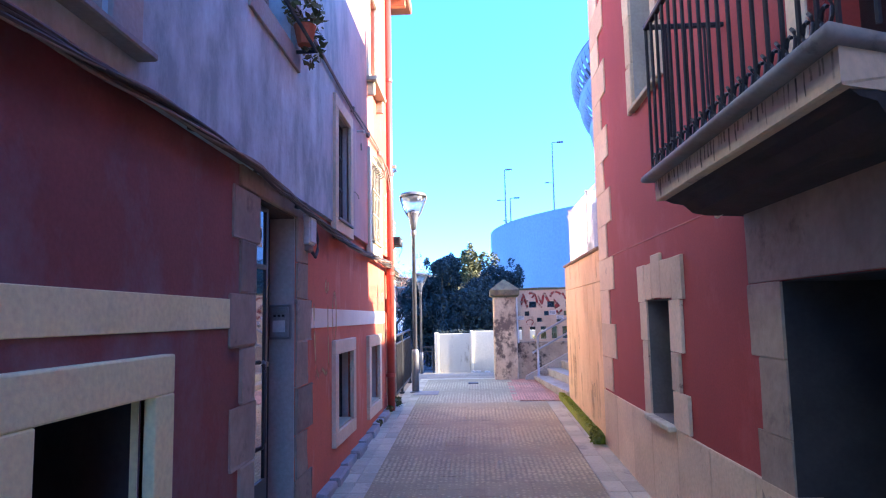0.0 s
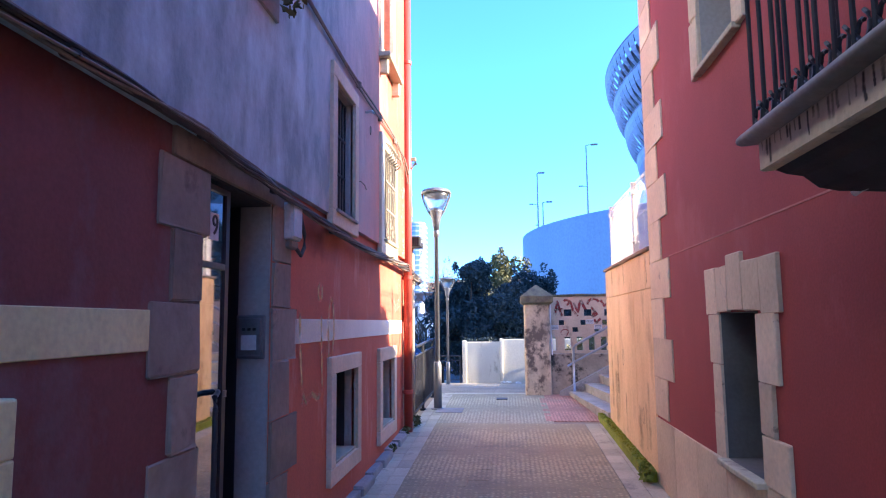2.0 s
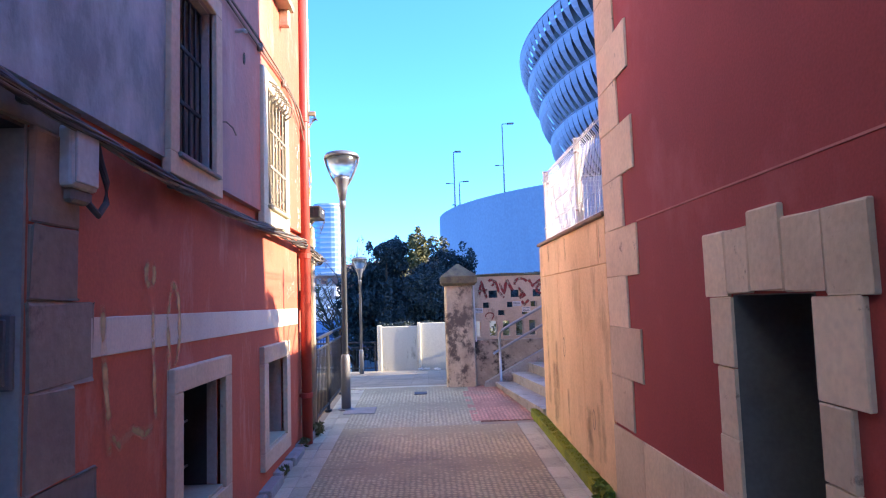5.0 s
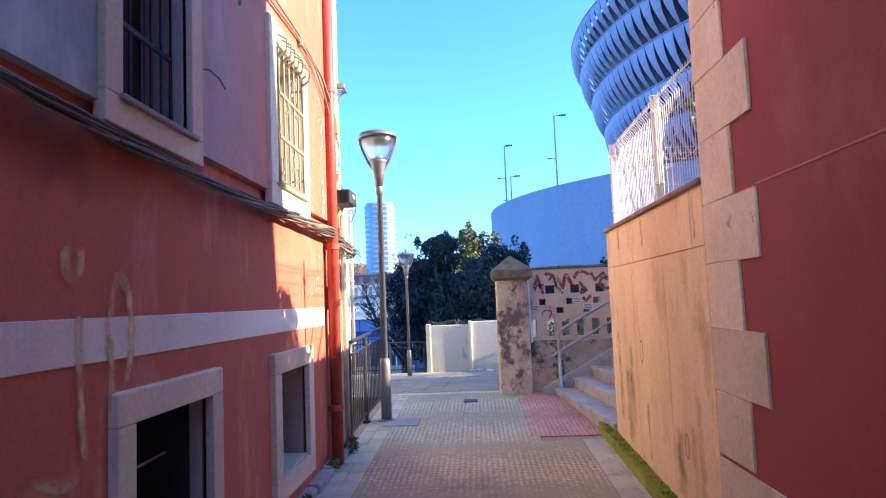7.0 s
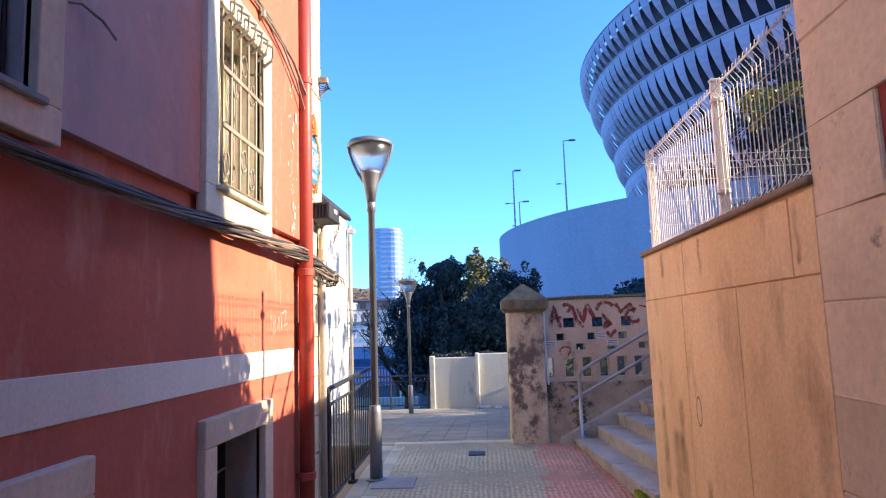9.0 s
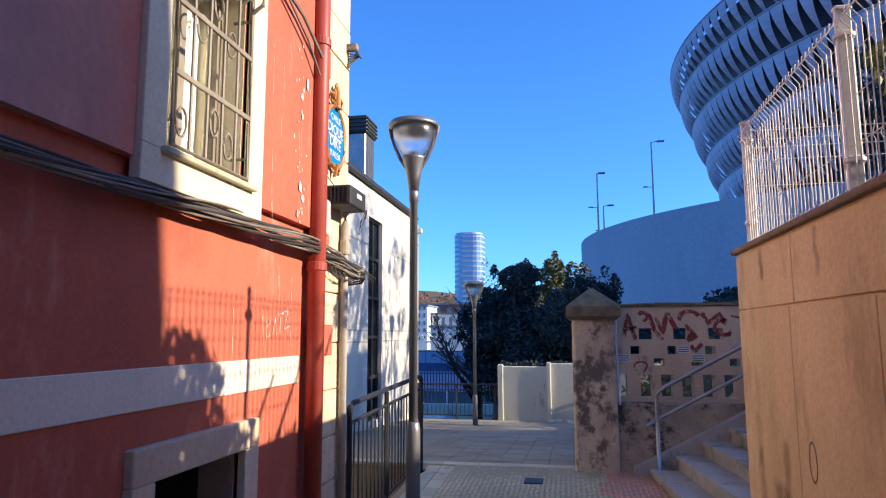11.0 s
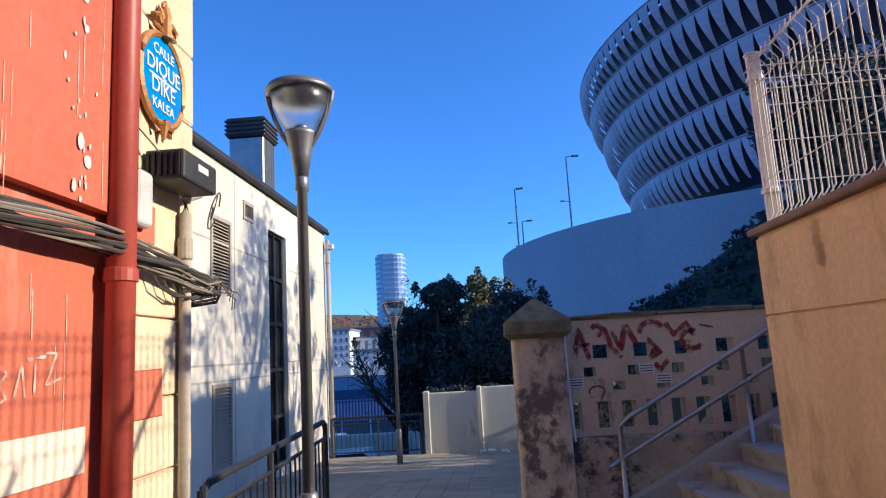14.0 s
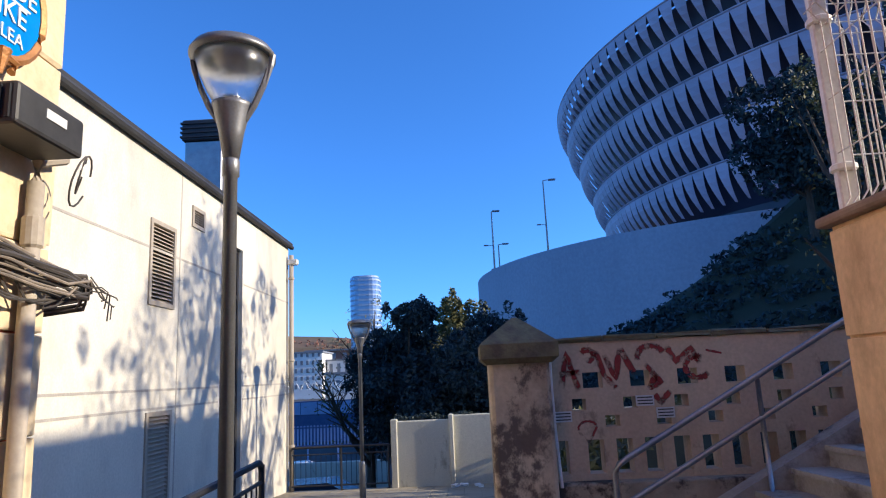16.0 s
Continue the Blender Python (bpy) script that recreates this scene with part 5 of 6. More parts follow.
# ---- steps with handrails ----
steps = setting(part("staircase", boxed((1.3, 12.93, 0.2), (5.2, 12.98, 0.4)), STEP), "concrete steps rising beside the old wall", "stairs")
for i in range(12):
    z1 = 0.605 + 0.137 * i
    vs = []
    for y in (10.24, 12.92):
        xn = 1.12 + (12.92 - y) * 0.1 + 0.25 * i
        vs += [(xn, y, 0.0 if i == 0 else z1 - 0.17), (xn + 1.0, y, z1 - 0.17), (xn + 1.0, y, z1), (xn - 0.02, y, z1), (xn - 0.02, y, z1 - 0.035), (xn, y, z1 - 0.04)]
    fs = [(0, 5, 4, 3, 2, 1), (6, 7, 8, 9, 10, 11)] + [(k, (k + 1) % 6, 6 + (k + 1) % 6, 6 + k) for k in range(6)]
    raw("step", vs, fs, STEP, steps)
vs = []
for y in (12.80, 12.95):
    vs += [(0.92, y, 0.40), (0.98, y, 0.60), (4.2, y, 2.30), (4.2, y, 0.40)]
raw("stringer", vs, [(0, 1, 2, 3), (7, 6, 5, 4), (0, 4, 5, 1), (1, 5, 6, 2), (2, 6, 7, 3), (3, 7, 4, 0)], STEP, steps, "sloping concrete stringer")
rail = thing("handrail", (1.22, 12.78, 0.62), "galvanised double handrail on posts", "handrail")
part("top_tube", tubed([(1.20, 12.78, 0.60), (1.20, 12.78, 1.24), (1.205, 12.78, 1.31), (1.235, 12.78, 1.365), (1.29, 12.78, 1.40), (4.0, 12.78, 2.86)], 0.021, 10), STEEL, rail, "", True)
part("lower_tube", tubed([(1.10, 12.78, 1.02), (1.20, 12.78, 1.08), (4.0, 12.78, 2.58)], 0.019, 10), STEEL, rail, "", True)
for x in (2.22, 3.25):
    part("post", tubed([(x, 12.78, 0.60 + (x - 1.2) * 0.53), (x, 12.78, 1.36 + (x - 1.25) * 0.535)], 0.018, 8), STEEL, rail, "", True)
near_rail = thing("wall_handrail", (1.6, 10.36, 1.0), "galvanised handrail with a rounded end by the wall", "handrail")
ring = [(1.52 + 0.06 * (1 - math.sin(a)), 10.38, 1.20 + 0.14 * math.cos(a)) for a in [math.pi * k / 10 for k in range(11)]]
part("tube", tubed([(3.6, 10.38, 2.42)] + [(1.62, 10.38, 1.37)] + ring[1:-1] + [(1.62, 10.38, 1.06), (3.6, 10.38, 2.10)], 0.021, 10), STEEL, near_rail, "", True)
part("bracket", tubed([(1.75, 10.38, 1.13), (1.75, 10.22, 1.10)], 0.012, 6), STEEL, near_rail)

# ---- old screen wall with pier ----
holes = []
for k in range(8):
    holes.append((1.09 + 0.345 * k, 1.235 + 0.345 * k, 1.86, 1.975))
    holes.append((1.00 + 0.37 * k, 1.10 + 0.37 * k, 1.705, 1.79))
    holes.append((1.23 + 0.37 * k, 1.335 + 0.37 * k, 1.585, 1.665))
for k in range(13):
    holes.append((0.885 + 0.205 * k, 1.0 + 0.205 * k - (0.05 if k == 0 else 0), 1.265, 1.50))
screen = setting(part("wall_screen", pierced("y", 0.84, 4.4, 1.22, 2.20, 13.08, 13.24, holes), SCREEN), "ochre wall pierced by small square holes", "wall")
setting(part("wall_screen_base", boxed((0.80, 12.96, -0.2), (4.4, 13.26, 1.22), 0.015, 2), OLD_BASE), "flaking rendered base of the pierced wall", "wall")
rng = random.Random(12)
for k in range(9):
    part("capstone", stone((0.86 + 0.4 * k, 13.06, 2.20), (1.255 + 0.4 * k, 13.26, 2.225 + rng.uniform(0, 0.02)), rng, 0.012, 0.02), LICHEN, screen, "crumbling capstone")
pier = setting(part("pier", stone((0.40, 12.88, 0.2), (0.84, 13.28, 2.10), rng, 0.03, 0.01), OLD_WALL), "stained stone pier with a pyramid cap", "pier")
bm = bmesh.new()
rings = [[bm.verts.new((0.62 + sx * w, 13.08 + sy * w, z)) for sx, sy in ((-1, -1), (1, -1), (1, 1), (-1, 1))] for w, z in ((0.23, 2.06), (0.275, 2.10), (0.275, 2.20), (0.25, 2.225), (0.02, 2.40))]
for a, b in zip(rings, rings[1:]):
    for k in range(4):
        bm.faces.new((a[k], a[(k + 1) % 4], b[(k + 1) % 4], b[k]))
bm.faces.new(rings[-1])
bm.faces.new(list(reversed(rings[0])))
part("pier_cap", bm, LICHEN, pier, "mossy pyramid cap")
part("white_conduit", tubed([(0.86, 13.06, 2.2), (0.855, 13.05, 1.9), (0.86, 13.05, 1.55), (0.865, 12.95, 1.2)], 0.012, 6), PAINT_WHITE, pier, "pale thin cable down the pier")
art = thing("screen_graffiti", (1.6, 13.08, 1.9), "dark red spray tag across the pierced wall", "graffiti")
STROKES = [[(0.93, 1.86), (0.98, 2.12), (1.06, 1.84)], [(0.92, 1.97), (1.08, 1.98)], arc(1.14, 2.10, 0.05, 0.04, 160, -120, 6), [(1.20, 2.13), (1.25, 1.95), (1.33, 1.85)], [(1.26, 2.10), (1.33, 1.92), (1.38, 2.14)], [(1.38, 2.14), (1.47, 1.95)],
           arc(1.60, 2.06, 0.10, 0.09, 190, 20, 8), [(1.55, 2.02), (1.66, 1.88), (1.56, 1.84), (1.64, 1.95)], [(1.72, 2.14), (1.78, 2.02), (1.90, 2.12), (1.95, 2.0)], arc(1.93, 1.98, 0.09, 0.08, 60, 330, 8), [(1.60, 1.80), (1.64, 1.74), (1.72, 1.82)],
           arc(1.10, 1.58, 0.07, 0.05, 20, 200, 6), [(1.03, 1.56), (1.10, 1.48), (1.17, 1.60)], [(2.0, 2.1), (2.12, 2.07)]]
for k, p in enumerate(STROKES):
    ribbon(p, 0.05 if k < 11 else 0.02, 13.0775, "y", SPRAY_RED, art, seed=k)
for k, (x, z) in enumerate(((0.86, 1.63), (1.46, 1.72), (1.60, 1.50 + 0.13))):
    nb = thing("paper_notice", (x, 13.07, z), "small striped paper sticker on the ochre wall", "notice", "notices")
    part("sheet", boxed((x, 13.071, z), (x + 0.13, 13.0765, z + 0.075)), PAPER, nb)
    for j in range(3):
        part("print_bar", boxed((x + 0.01, 13.0685, z + 0.012 + j * 0.022), (x + 0.12, 13.0705, z + 0.02 + j * 0.022)), BOX_BLACK, nb)

# ---- street lamps ----
def street_lamp(x, y, base, s, label):
    """A post lamp with a tapered head: bowl of clear glass held by two side arms, under a flat hat."""
    la = thing("street_lamp", (x, y, base), label, "street lamp", "street lamps")
    at = (x, y, base)

    def pr(rows):
        return [(r * s, z * s) for r, z in rows]

    part("base_plate", lathed(at, pr([(0.10, 0), (0.10, 0.012), (0.06, 0.02)]), 16), POST, la)
    part("lower_pole", lathed(at, pr([(0.060, 0.01), (0.060, 0.62), (0.052, 0.68), (0.040, 0.69)]), 20), POST, la, "", True)
    part("pole", lathed(at, pr([(0.036, 0.68), (0.034, 2.55), (0.044, 2.555), (0.044, 2.64), (0.038, 2.65)]), 18), POST, la, "", True)
    part("neck", lathed(at, pr([(0.042, 2.65), (0.066, 2.80), (0.098, 2.93), (0.105, 2.95), (0.09, 2.955)]), 24), POST, la, "tapered cast neck", True)
    part("bowl", lathed(at, pr([(0.095, 2.955), (0.13, 3.02), (0.175, 3.13), (0.198, 3.22), (0.19, 3.225), (0.168, 3.13), (0.12, 3.025), (0.085, 2.97)]), 28), LAMP_GLASS, la, "clear glass bowl", True)
    part("lamp_base", lathed(at, pr([(0.055, 2.955), (0.05, 2.99), (0.02, 3.0)]), 16), STEEL, la)
    part("reflector", lathed(at, pr([(0.10, 3.19), (0.07, 3.15), (0.03, 3.14)]), 18), STEEL, la)
    part("hat", lathed(at, pr([(0.19, 3.21), (0.225, 3.215), (0.225, 3.235), (0.205, 3.265), (0.13, 3.29), (0.02, 3.298)]), 30), POST, la, "shallow domed hat", True)
    for sg in (-1, 1):
        part("side_arm", tubed([(x + sg * r * s, y, base + z * s) for r, z in ((0.07, 2.86), (0.12, 2.94), (0.168, 3.05), (0.206, 3.16), (0.218, 3.225))], 0.017 * s, 6), POST, la)
    return la


street_lamp(-0.945, 11.44, gz(11.44), 1.015, "grey post lamp with clear bowl beside the fence")
street_lamp(-1.47, 18.9, gz(18.9), 0.86, "slimmer grey post lamp on the terrace")


def railing(name, a, b, za, zb, h, n, posts, label):
    """Dark tube railing: two rails, thin bars and sturdier posts."""
    r = thing(name, (a[0], a[1], za), label, "railing")

    def at(s, z):
        return (a[0] + (b[0] - a[0]) * s, a[1] + (b[1] - a[1]) * s, za + (zb - za) * s + z)

    part("top_rail", tubed([at(0, h - 0.06), at(0.01, h - 0.02), at(0.03, h), at(0.97, h), at(0.99, h - 0.02), at(1, h - 0.06)], 0.022, 8), IRON, r)
    part("middle_rail", tubed([at(0, h - 0.13), at(1, h - 0.13)], 0.014, 6), IRON, r)
    part("bottom_rail", tubed([at(0, 0.09), at(1, 0.09)], 0.016, 6), IRON, r)
    for k in range(1, n):
        part("bar", tubed([at(k / n, 0.09), at(k / n, h - 0.13)], 0.007, 5), IRON, r)
    for s in posts:
        part("post", tubed([at(s, -0.02), at(s, h - 0.02)], 0.021, 8), IRON, r)
        part("foot", boxed([c - d for c, d in zip(at(s, 0), (0.04, 0.04, 0.02))], [c + d for c, d in zip(at(s, 0), (0.04, 0.04, 0.012))], 0.004), IRON, r)
    return r


railing("railing", (-1.16, 10.42), (-1.16, 12.70), gz(10.4) + 0.02, gz(12.7), 0.96, 22, (0.0, 0.42, 1.0), "dark painted bar railing above the yard")
railing("railing", (-3.12, 20.82), (-1.22, 20.82), gz(20.8), gz(20.8), 0.78, 20, (0.0, 0.5, 0.97), "dark bar railing at the terrace's end")

# ---- white wall at the terrace's end ----
white = setting(part("wall_white", boxed((-1.18, 20.80, -2.0), (-0.10, 21.0, 1.20), 0.02, 2), WHITE_WALL), "stained white rendered garden wall", "wall")
part("wall_panel", boxed((-0.07, 20.86, -2.0), (4.4, 21.0, 1.27), 0.02, 2), WHITE_WALL, white)
part("pilaster", boxed((-0.13, 20.76, -0.3), (-0.04, 21.02, 1.29), 0.015), WHITE_WALL, white)
part("pilaster", boxed((-1.22, 20.76, -0.3), (-1.10, 21.02, 1.24), 0.015), WHITE_WALL, white)
rng = random.Random(3)
for k in range(6):
    lit = thing("litter", (0.2 + rng.uniform(-0.4, 0.3), 20.4 + rng.uniform(-0.2, 0.2), 0.07), "crumpled scrap of white litter on the paving", "litter", "litter scraps")
    x, y = lit.location.x, lit.location.y
    bm = boxed((x - 0.05, y - 0.04, gz(y)), (x + 0.05, y + 0.04, gz(y) + 0.05), 0.012)
    for v in bm.verts:
        v.co += Vector((rng.uniform(-1, 1), rng.uniform(-1, 1), rng.uniform(-0.3, 0.5))) * 0.02
    part("scrap", bm, PAPER, lit)

tagged(leaves("wall_creeper", [((x, 20.98, 1.25 + 0.03 * math.sin(x * 9)), (0.11, 0.10, 0.05), 60) for x in np.arange(-1.1, 3.0, 0.1).tolist()], 0.028, LEAF_DARK, None, 62), "dark leaves hanging over the top of the garden wall", "creeper", "", "stuff")

# ---- white building ----
WX = -3.2
W_HOLES = [(15.2, 15.78, 2.95, 3.87), (15.25, 15.8, 0.70, 1.73), (16.3, 16.65, 4.08, 4.30), (17.35, 18.25, 0.35, 4.1)]
wb = setting(part("building_white", pierced("x", 10.9, 20.95, -2.7, 4.68, WX - 0.4, WX, W_HOLES), WHITE_HOUSE), "white rendered building with louvres and a tall window", "building")
part("wall", boxed((-9, 20.65, -2.7), (WX - 0.4, 20.95, 4.68)), WHITE_HOUSE, wb)
part("wall", boxed((-9, 10.9, -2.7), (WX - 0.4, 11.2, 4.68)), WHITE_HOUSE, wb)
part("inner_wall", boxed((-5.2, 11.2, -2.7), (-5.0, 20.65, 4.6)), UNLIT_ROOM, wb)
part("roof", boxed((-9, 10.7, 4.70), (WX + 0.07, 21.05, 4.78), 0.01), BLACK_TRIM, wb, "dark flat roof edge")
part("gutter", tubed([(WX + 0.05, 10.7, 4.69), (WX + 0.05, 21.05, 4.69)], 0.045, 8), BLACK_TRIM, wb)
for z in (1.78, 1.98, 3.55):
    part("groove", boxed((WX - 0.005, 10.9, z), (WX + 0.003, 17.3, z + 0.026)), GREY_STONE, wb)
    part("groove", boxed((WX - 0.005, 18.3, z), (WX + 0.003, 20.93, z + 0.026)), GREY_STONE, wb)
part("groove", boxed((WX - 0.005, 15.95, -0.5), (WX + 0.0035, 15.975, 4.67)), GREY_STONE, wb)
for y0, y1, z0, z1, n in ((15.2, 15.78, 2.95, 3.87, 20), (15.25, 15.8, 0.70, 1.73, 22), (16.3, 16.65, 4.08, 4.30, 6)):
    lv = part("louvre_frame", pierced("x", y0 - 0.03, y1 + 0.03, z0 - 0.03, z1 + 0.03, WX - 0.05, WX + 0.02, [(y0 + 0.02, y1 - 0.02, z0 + 0.02, z1 - 0.02)]), PIPE_GREY, wb)
    for k in range(n):
        z = z0 + 0.02 + (z1 - z0 - 0.04) * k / n
        raw("slat", [(WX - 0.04, y0, z + 0.035), (WX + 0.01, y0, z), (WX + 0.01, y1, z), (WX - 0.04, y1, z + 0.035), (WX - 0.04, y0, z + 0.041), (WX + 0.01, y0, z + 0.006), (WX + 0.01, y1, z + 0.006), (WX - 0.04, y1, z + 0.041)],
            [(0, 1, 2, 3), (7, 6, 5, 4), (0, 4, 5, 1), (1, 5, 6, 2), (2, 6, 7, 3), (3, 7, 4, 0)], PIPE_GREY, lv)
tall = part("tall_window", pierced("x", 17.35, 18.25, 0.35, 4.1, WX - 0.16, WX - 0.06, [(17.42 + 0.40 * i, 17.78 + 0.40 * i, 0.42 + 0.74 * j, 1.10 + 0.74 * j) for i in range(2) for j in range(5)]), IRON, wb, "dark gridded tall window")
for i in range(2):
    for j in range(5):
        part("pane", boxed((WX - 0.115, 17.42 + 0.40 * i, 0.42 + 0.74 * j), (WX - 0.105, 17.78 + 0.40 * i, 1.10 + 0.74 * j)), GLASS_DARK, tall)
dp = part("downpipe", lathed((WX + 0.09, 20.85, -0.1), [(0.045, 0), (0.045, 4.6)], 12), PIPE_GREY, wb, "grey corner downpipe", True)
for z in (0.8, 2.4, 4.0):
    part("collar", lathed((WX + 0.09, 20.85, z), [(0.045, 0), (0.06, 0.01), (0.06, 0.05), (0.045, 0.06)], 12), PIPE_GREY, dp)
part("spotlight", boxed((WX + 0.02, 20.8, 4.3), (WX + 0.22, 20.93, 4.42), 0.02), BOX_WHITE, wb)
chim = thing("chimney", (-3.95, 18.6, 4.7), "square metal clad chimney with a dark slatted cap", "chimney")
part("shaft", boxed((-4.26, 18.4, 4.7), (-3.62, 19.0, 6.05), 0.02), STEEL, chim)
for k in range(5):
    part("seam", boxed((-3.622, 18.42 + k * 0.13, 4.8), (-3.612, 18.44 + k * 0.13, 6.0)), POST, chim)
cap = part("cap", boxed((-4.30, 18.36, 6.05), (-3.58, 19.04, 6.42), 0.02), BLACK_TRIM, chim, "dark cap")
for k in range(4):
    part("slat", boxed((-4.32, 18.34, 6.10 + k * 0.08), (-3.56, 19.06, 6.13 + k * 0.08)), BLACK_TRIM, cap)
setting(part("yard", boxed((WX, 10.32, -2.7), (-1.22, 13.1, -0.9)), CONCRETE), "sunken concrete yard below the railing", "ground")

# ---- trees and bank ----
def tree(at, h, spread, name, label, leafm, n, size, seed, bare=False, crown=None):
    rng = random.Random(seed)
    t = thing(name, at, label, "tree")
    x, y, z = at
    bm = bmesh.new()
    lean = rng.uniform(-0.15, 0.15)
    tops = []
    tube(bm, [(x + lean * s, y + lean * s * 0.5, z + h * 0.62 * s) for s in (0, 0.3, 0.6, 1)], [0.05 * h * k for k in (0.55, 0.42, 0.33, 0.2)], 8)
    for k in range(9 if not bare else 14):
        a = k * 2.4 + rng.uniform(-0.3, 0.3)
        s0 = rng.uniform(0.35, 1.0)
        p0 = Vector((x + lean * s0, y + lean * s0 * 0.5, z + h * 0.62 * s0))
        ln = spread * rng.uniform(0.6, 1.0)
        p1 = p0 + Vector((math.cos(a) * ln * 0.5, math.sin(a) * ln * 0.5, h * 0.12))
        p2 = p0 + Vector((math.cos(a) * ln * 0.9, math.sin(a) * ln * 0.9, h * rng.uniform(0.18, 0.36)))
        tube(bm, [p0, p1, p2], [0.012 * h, 0.007 * h, 0.002 * h], 6)
        tops.append((p1, p2))
        if bare:
            for j in range(11):
                q = p1.lerp(p2, rng.random())
                e = q + Vector((rng.uniform(-1, 1), rng.uniform(-1, 1), rng.uniform(0.3, 1.2))) * spread * 0.35
                tube(bm, [q, e], [0.0035 * h, 0.001 * h], 4)
    part("trunk", bm, BARK, t)
    if n:
        cl = []
        for p1, p2 in tops:
            for q in (p1, p2):
                r = spread * rng.uniform(0.28, 0.45)
                cl.append((tuple(q), (r, r, r * 0.8), int(n / 22)))
        for k in range(4):
            cl.append(((x + rng.uniform(-0.3, 0.3) * spread, y + rng.uniform(-0.3, 0.3) * spread, z + h * rng.uniform(0.72, 0.96)), (spread * 0.32, spread * 0.32, spread * 0.26), int(n / 22)))
        if crown:
            cl += crown
        for k in range(70 if leafm is LEAF_DARK else 20):
            c, r, _ = cl[rng.randrange(len(cl))]
            a = rng.uniform(0, math.tau)
            up = rng.uniform(0.1, 1.0)
            out = math.sqrt(1 - up * up)
            reach = rng.uniform(1.0, 1.35)
            w = rng.uniform(0.10, 0.22) * spread * 0.5
            cl.append(((c[0] + r[0] * out * math.cos(a) * reach, c[1] + r[1] * out * math.sin(a) * reach, c[2] + r[2] * up * reach), (w, w, w * 1.5), 30))
        leaves("crown", cl, size, leafm, t, seed)
    return t


tree((-1.25, 25.8, -1.4), 5.7, 1.5, "evergreen_tree", "dense dark evergreen behind the white wall", LEAF_DARK, 24000, 0.07, 41, crown=[((-1.2, 25.6, 1.3), (1.6, 1.2, 1.6), 9000), ((-1.9, 25.6, 1.6), (0.9, 0.9, 1.0), 2000)])
tree((1.2, 26.4, -1.2), 4.6, 1.9, "evergreen_tree", "dense dark evergreen beside the ramp wall", LEAF_DARK, 24000, 0.07, 42, crown=[((0.4, 26.0, 1.3), (1.7, 1.2, 1.7), 10000)])
tree((3.0, 26.0, -1.0), 2.9, 1.6, "evergreen_tree", "low dark evergreen behind the pierced wall", LEAF_DARK, 12000, 0.07, 43)
tree((0.2, 24.6, -1.5), 4.2, 1.7, "evergreen_tree", "spreading dark evergreen over the white wall", LEAF_DARK, 20000, 0.065, 44, crown=[((0.0, 23.8, 1.0), (1.6, 0.9, 1.2), 3000)])
tree((-0.35, 38.0, -1.0), 6.6, 1.7, "olive_tree", "sunlit olive green tree further back", LEAF_OLIVE, 9000, 0.11, 45)
tree((-2.5, 26.6, -2.0), 6.3, 1.6, "bare_tree", "nearly leafless winter tree with fine pale twigs", LEAF_OLIVE, 420, 0.045, 46, True)
tree((-5.4, 46, -2.6), 6.4, 2.2, "bare_tree", "leafless winter tree by the car park", LEAF_OLIVE, 0, 0.06, 47, True)
tree((6.1, 17.6, 1.2), 5.6, 1.15, "slope_tree", "thin leafy tree on the ivy slope", LEAF_OLIVE, 700, 0.045, 48)
tree((8.6, 18.6, 1.2), 7.4, 1.7, "slope_tree", "leafy tree higher on the ivy slope", LEAF_DARK, 1900, 0.065, 49)
# Next tree is out of view, added so its crown dapples the white building.
tree((8.4, 15.6, 1.4), 7.6, 2.1, "slope_tree", "unseen half-bare tree added to dapple the white building", LEAF_OLIVE, 2600, 0.06, 51, crown=[((8.4, 15.0, 7.2), (0.9, 0.9, 1.0), 950), ((8.6, 16.2, 8.0), (1.0, 0.9, 1.2), 1300), ((8.2, 17.0, 7.0), (0.8, 0.7, 1.0), 850)])
tree((12.5, 30.5, 6.0), 6.0, 2.4, "slope_tree", "bushy dark tree on top of the slope", LEAF_DARK, 9000, 0.12, 50)


def near_height(x, y):
    crest = 1.0 - 0.26 * min(1.0, max(0.0, (y - 15.9) / 1.6))
    return 0.2 + 1.42 * min(1.0, max(0.0, (x - 1.0) / 1.2)) * crest * (0.94 + 0.06 * math.sin(y * 2.3)) - 0.05 * max(0.0, y - 17)


def far_height(x, y):
    u = (x - 0.24) / 1.8 - 1.85
    ridge = 2.0 + (0.12 + max(0.0, u) * 0.36 + 0.045 * max(0.0, u) ** 2) * 1.8
    return -0.6 + (ridge + 0.6) * min(1.0, max(0.0, (y - 22.5) / 10.5)) ** 0.8 * min(1.0, max(0.0, (x - 0.6) / 2.6))


def slope(name, x0, x1, y0, y1, f, label):
    vs, fs = [], []
    nx, ny = 30, 18
    for i in range(nx + 1):
        for j in range(ny + 1):
            x, y = x0 + (x1 - x0) * i / nx, y0 + (y1 - y0) * j / ny
            vs.append((x, y, f(x, y) + 0.1 * noise.noise(Vector((x, y, 0)))))
    for i in range(nx):
        for j in range(ny):
            a = i * (ny + 1) + j
            fs.append((a, a + ny + 1, a + ny + 2, a + 1))
    return setting(raw(name, vs, fs, SOIL), label, "ground")


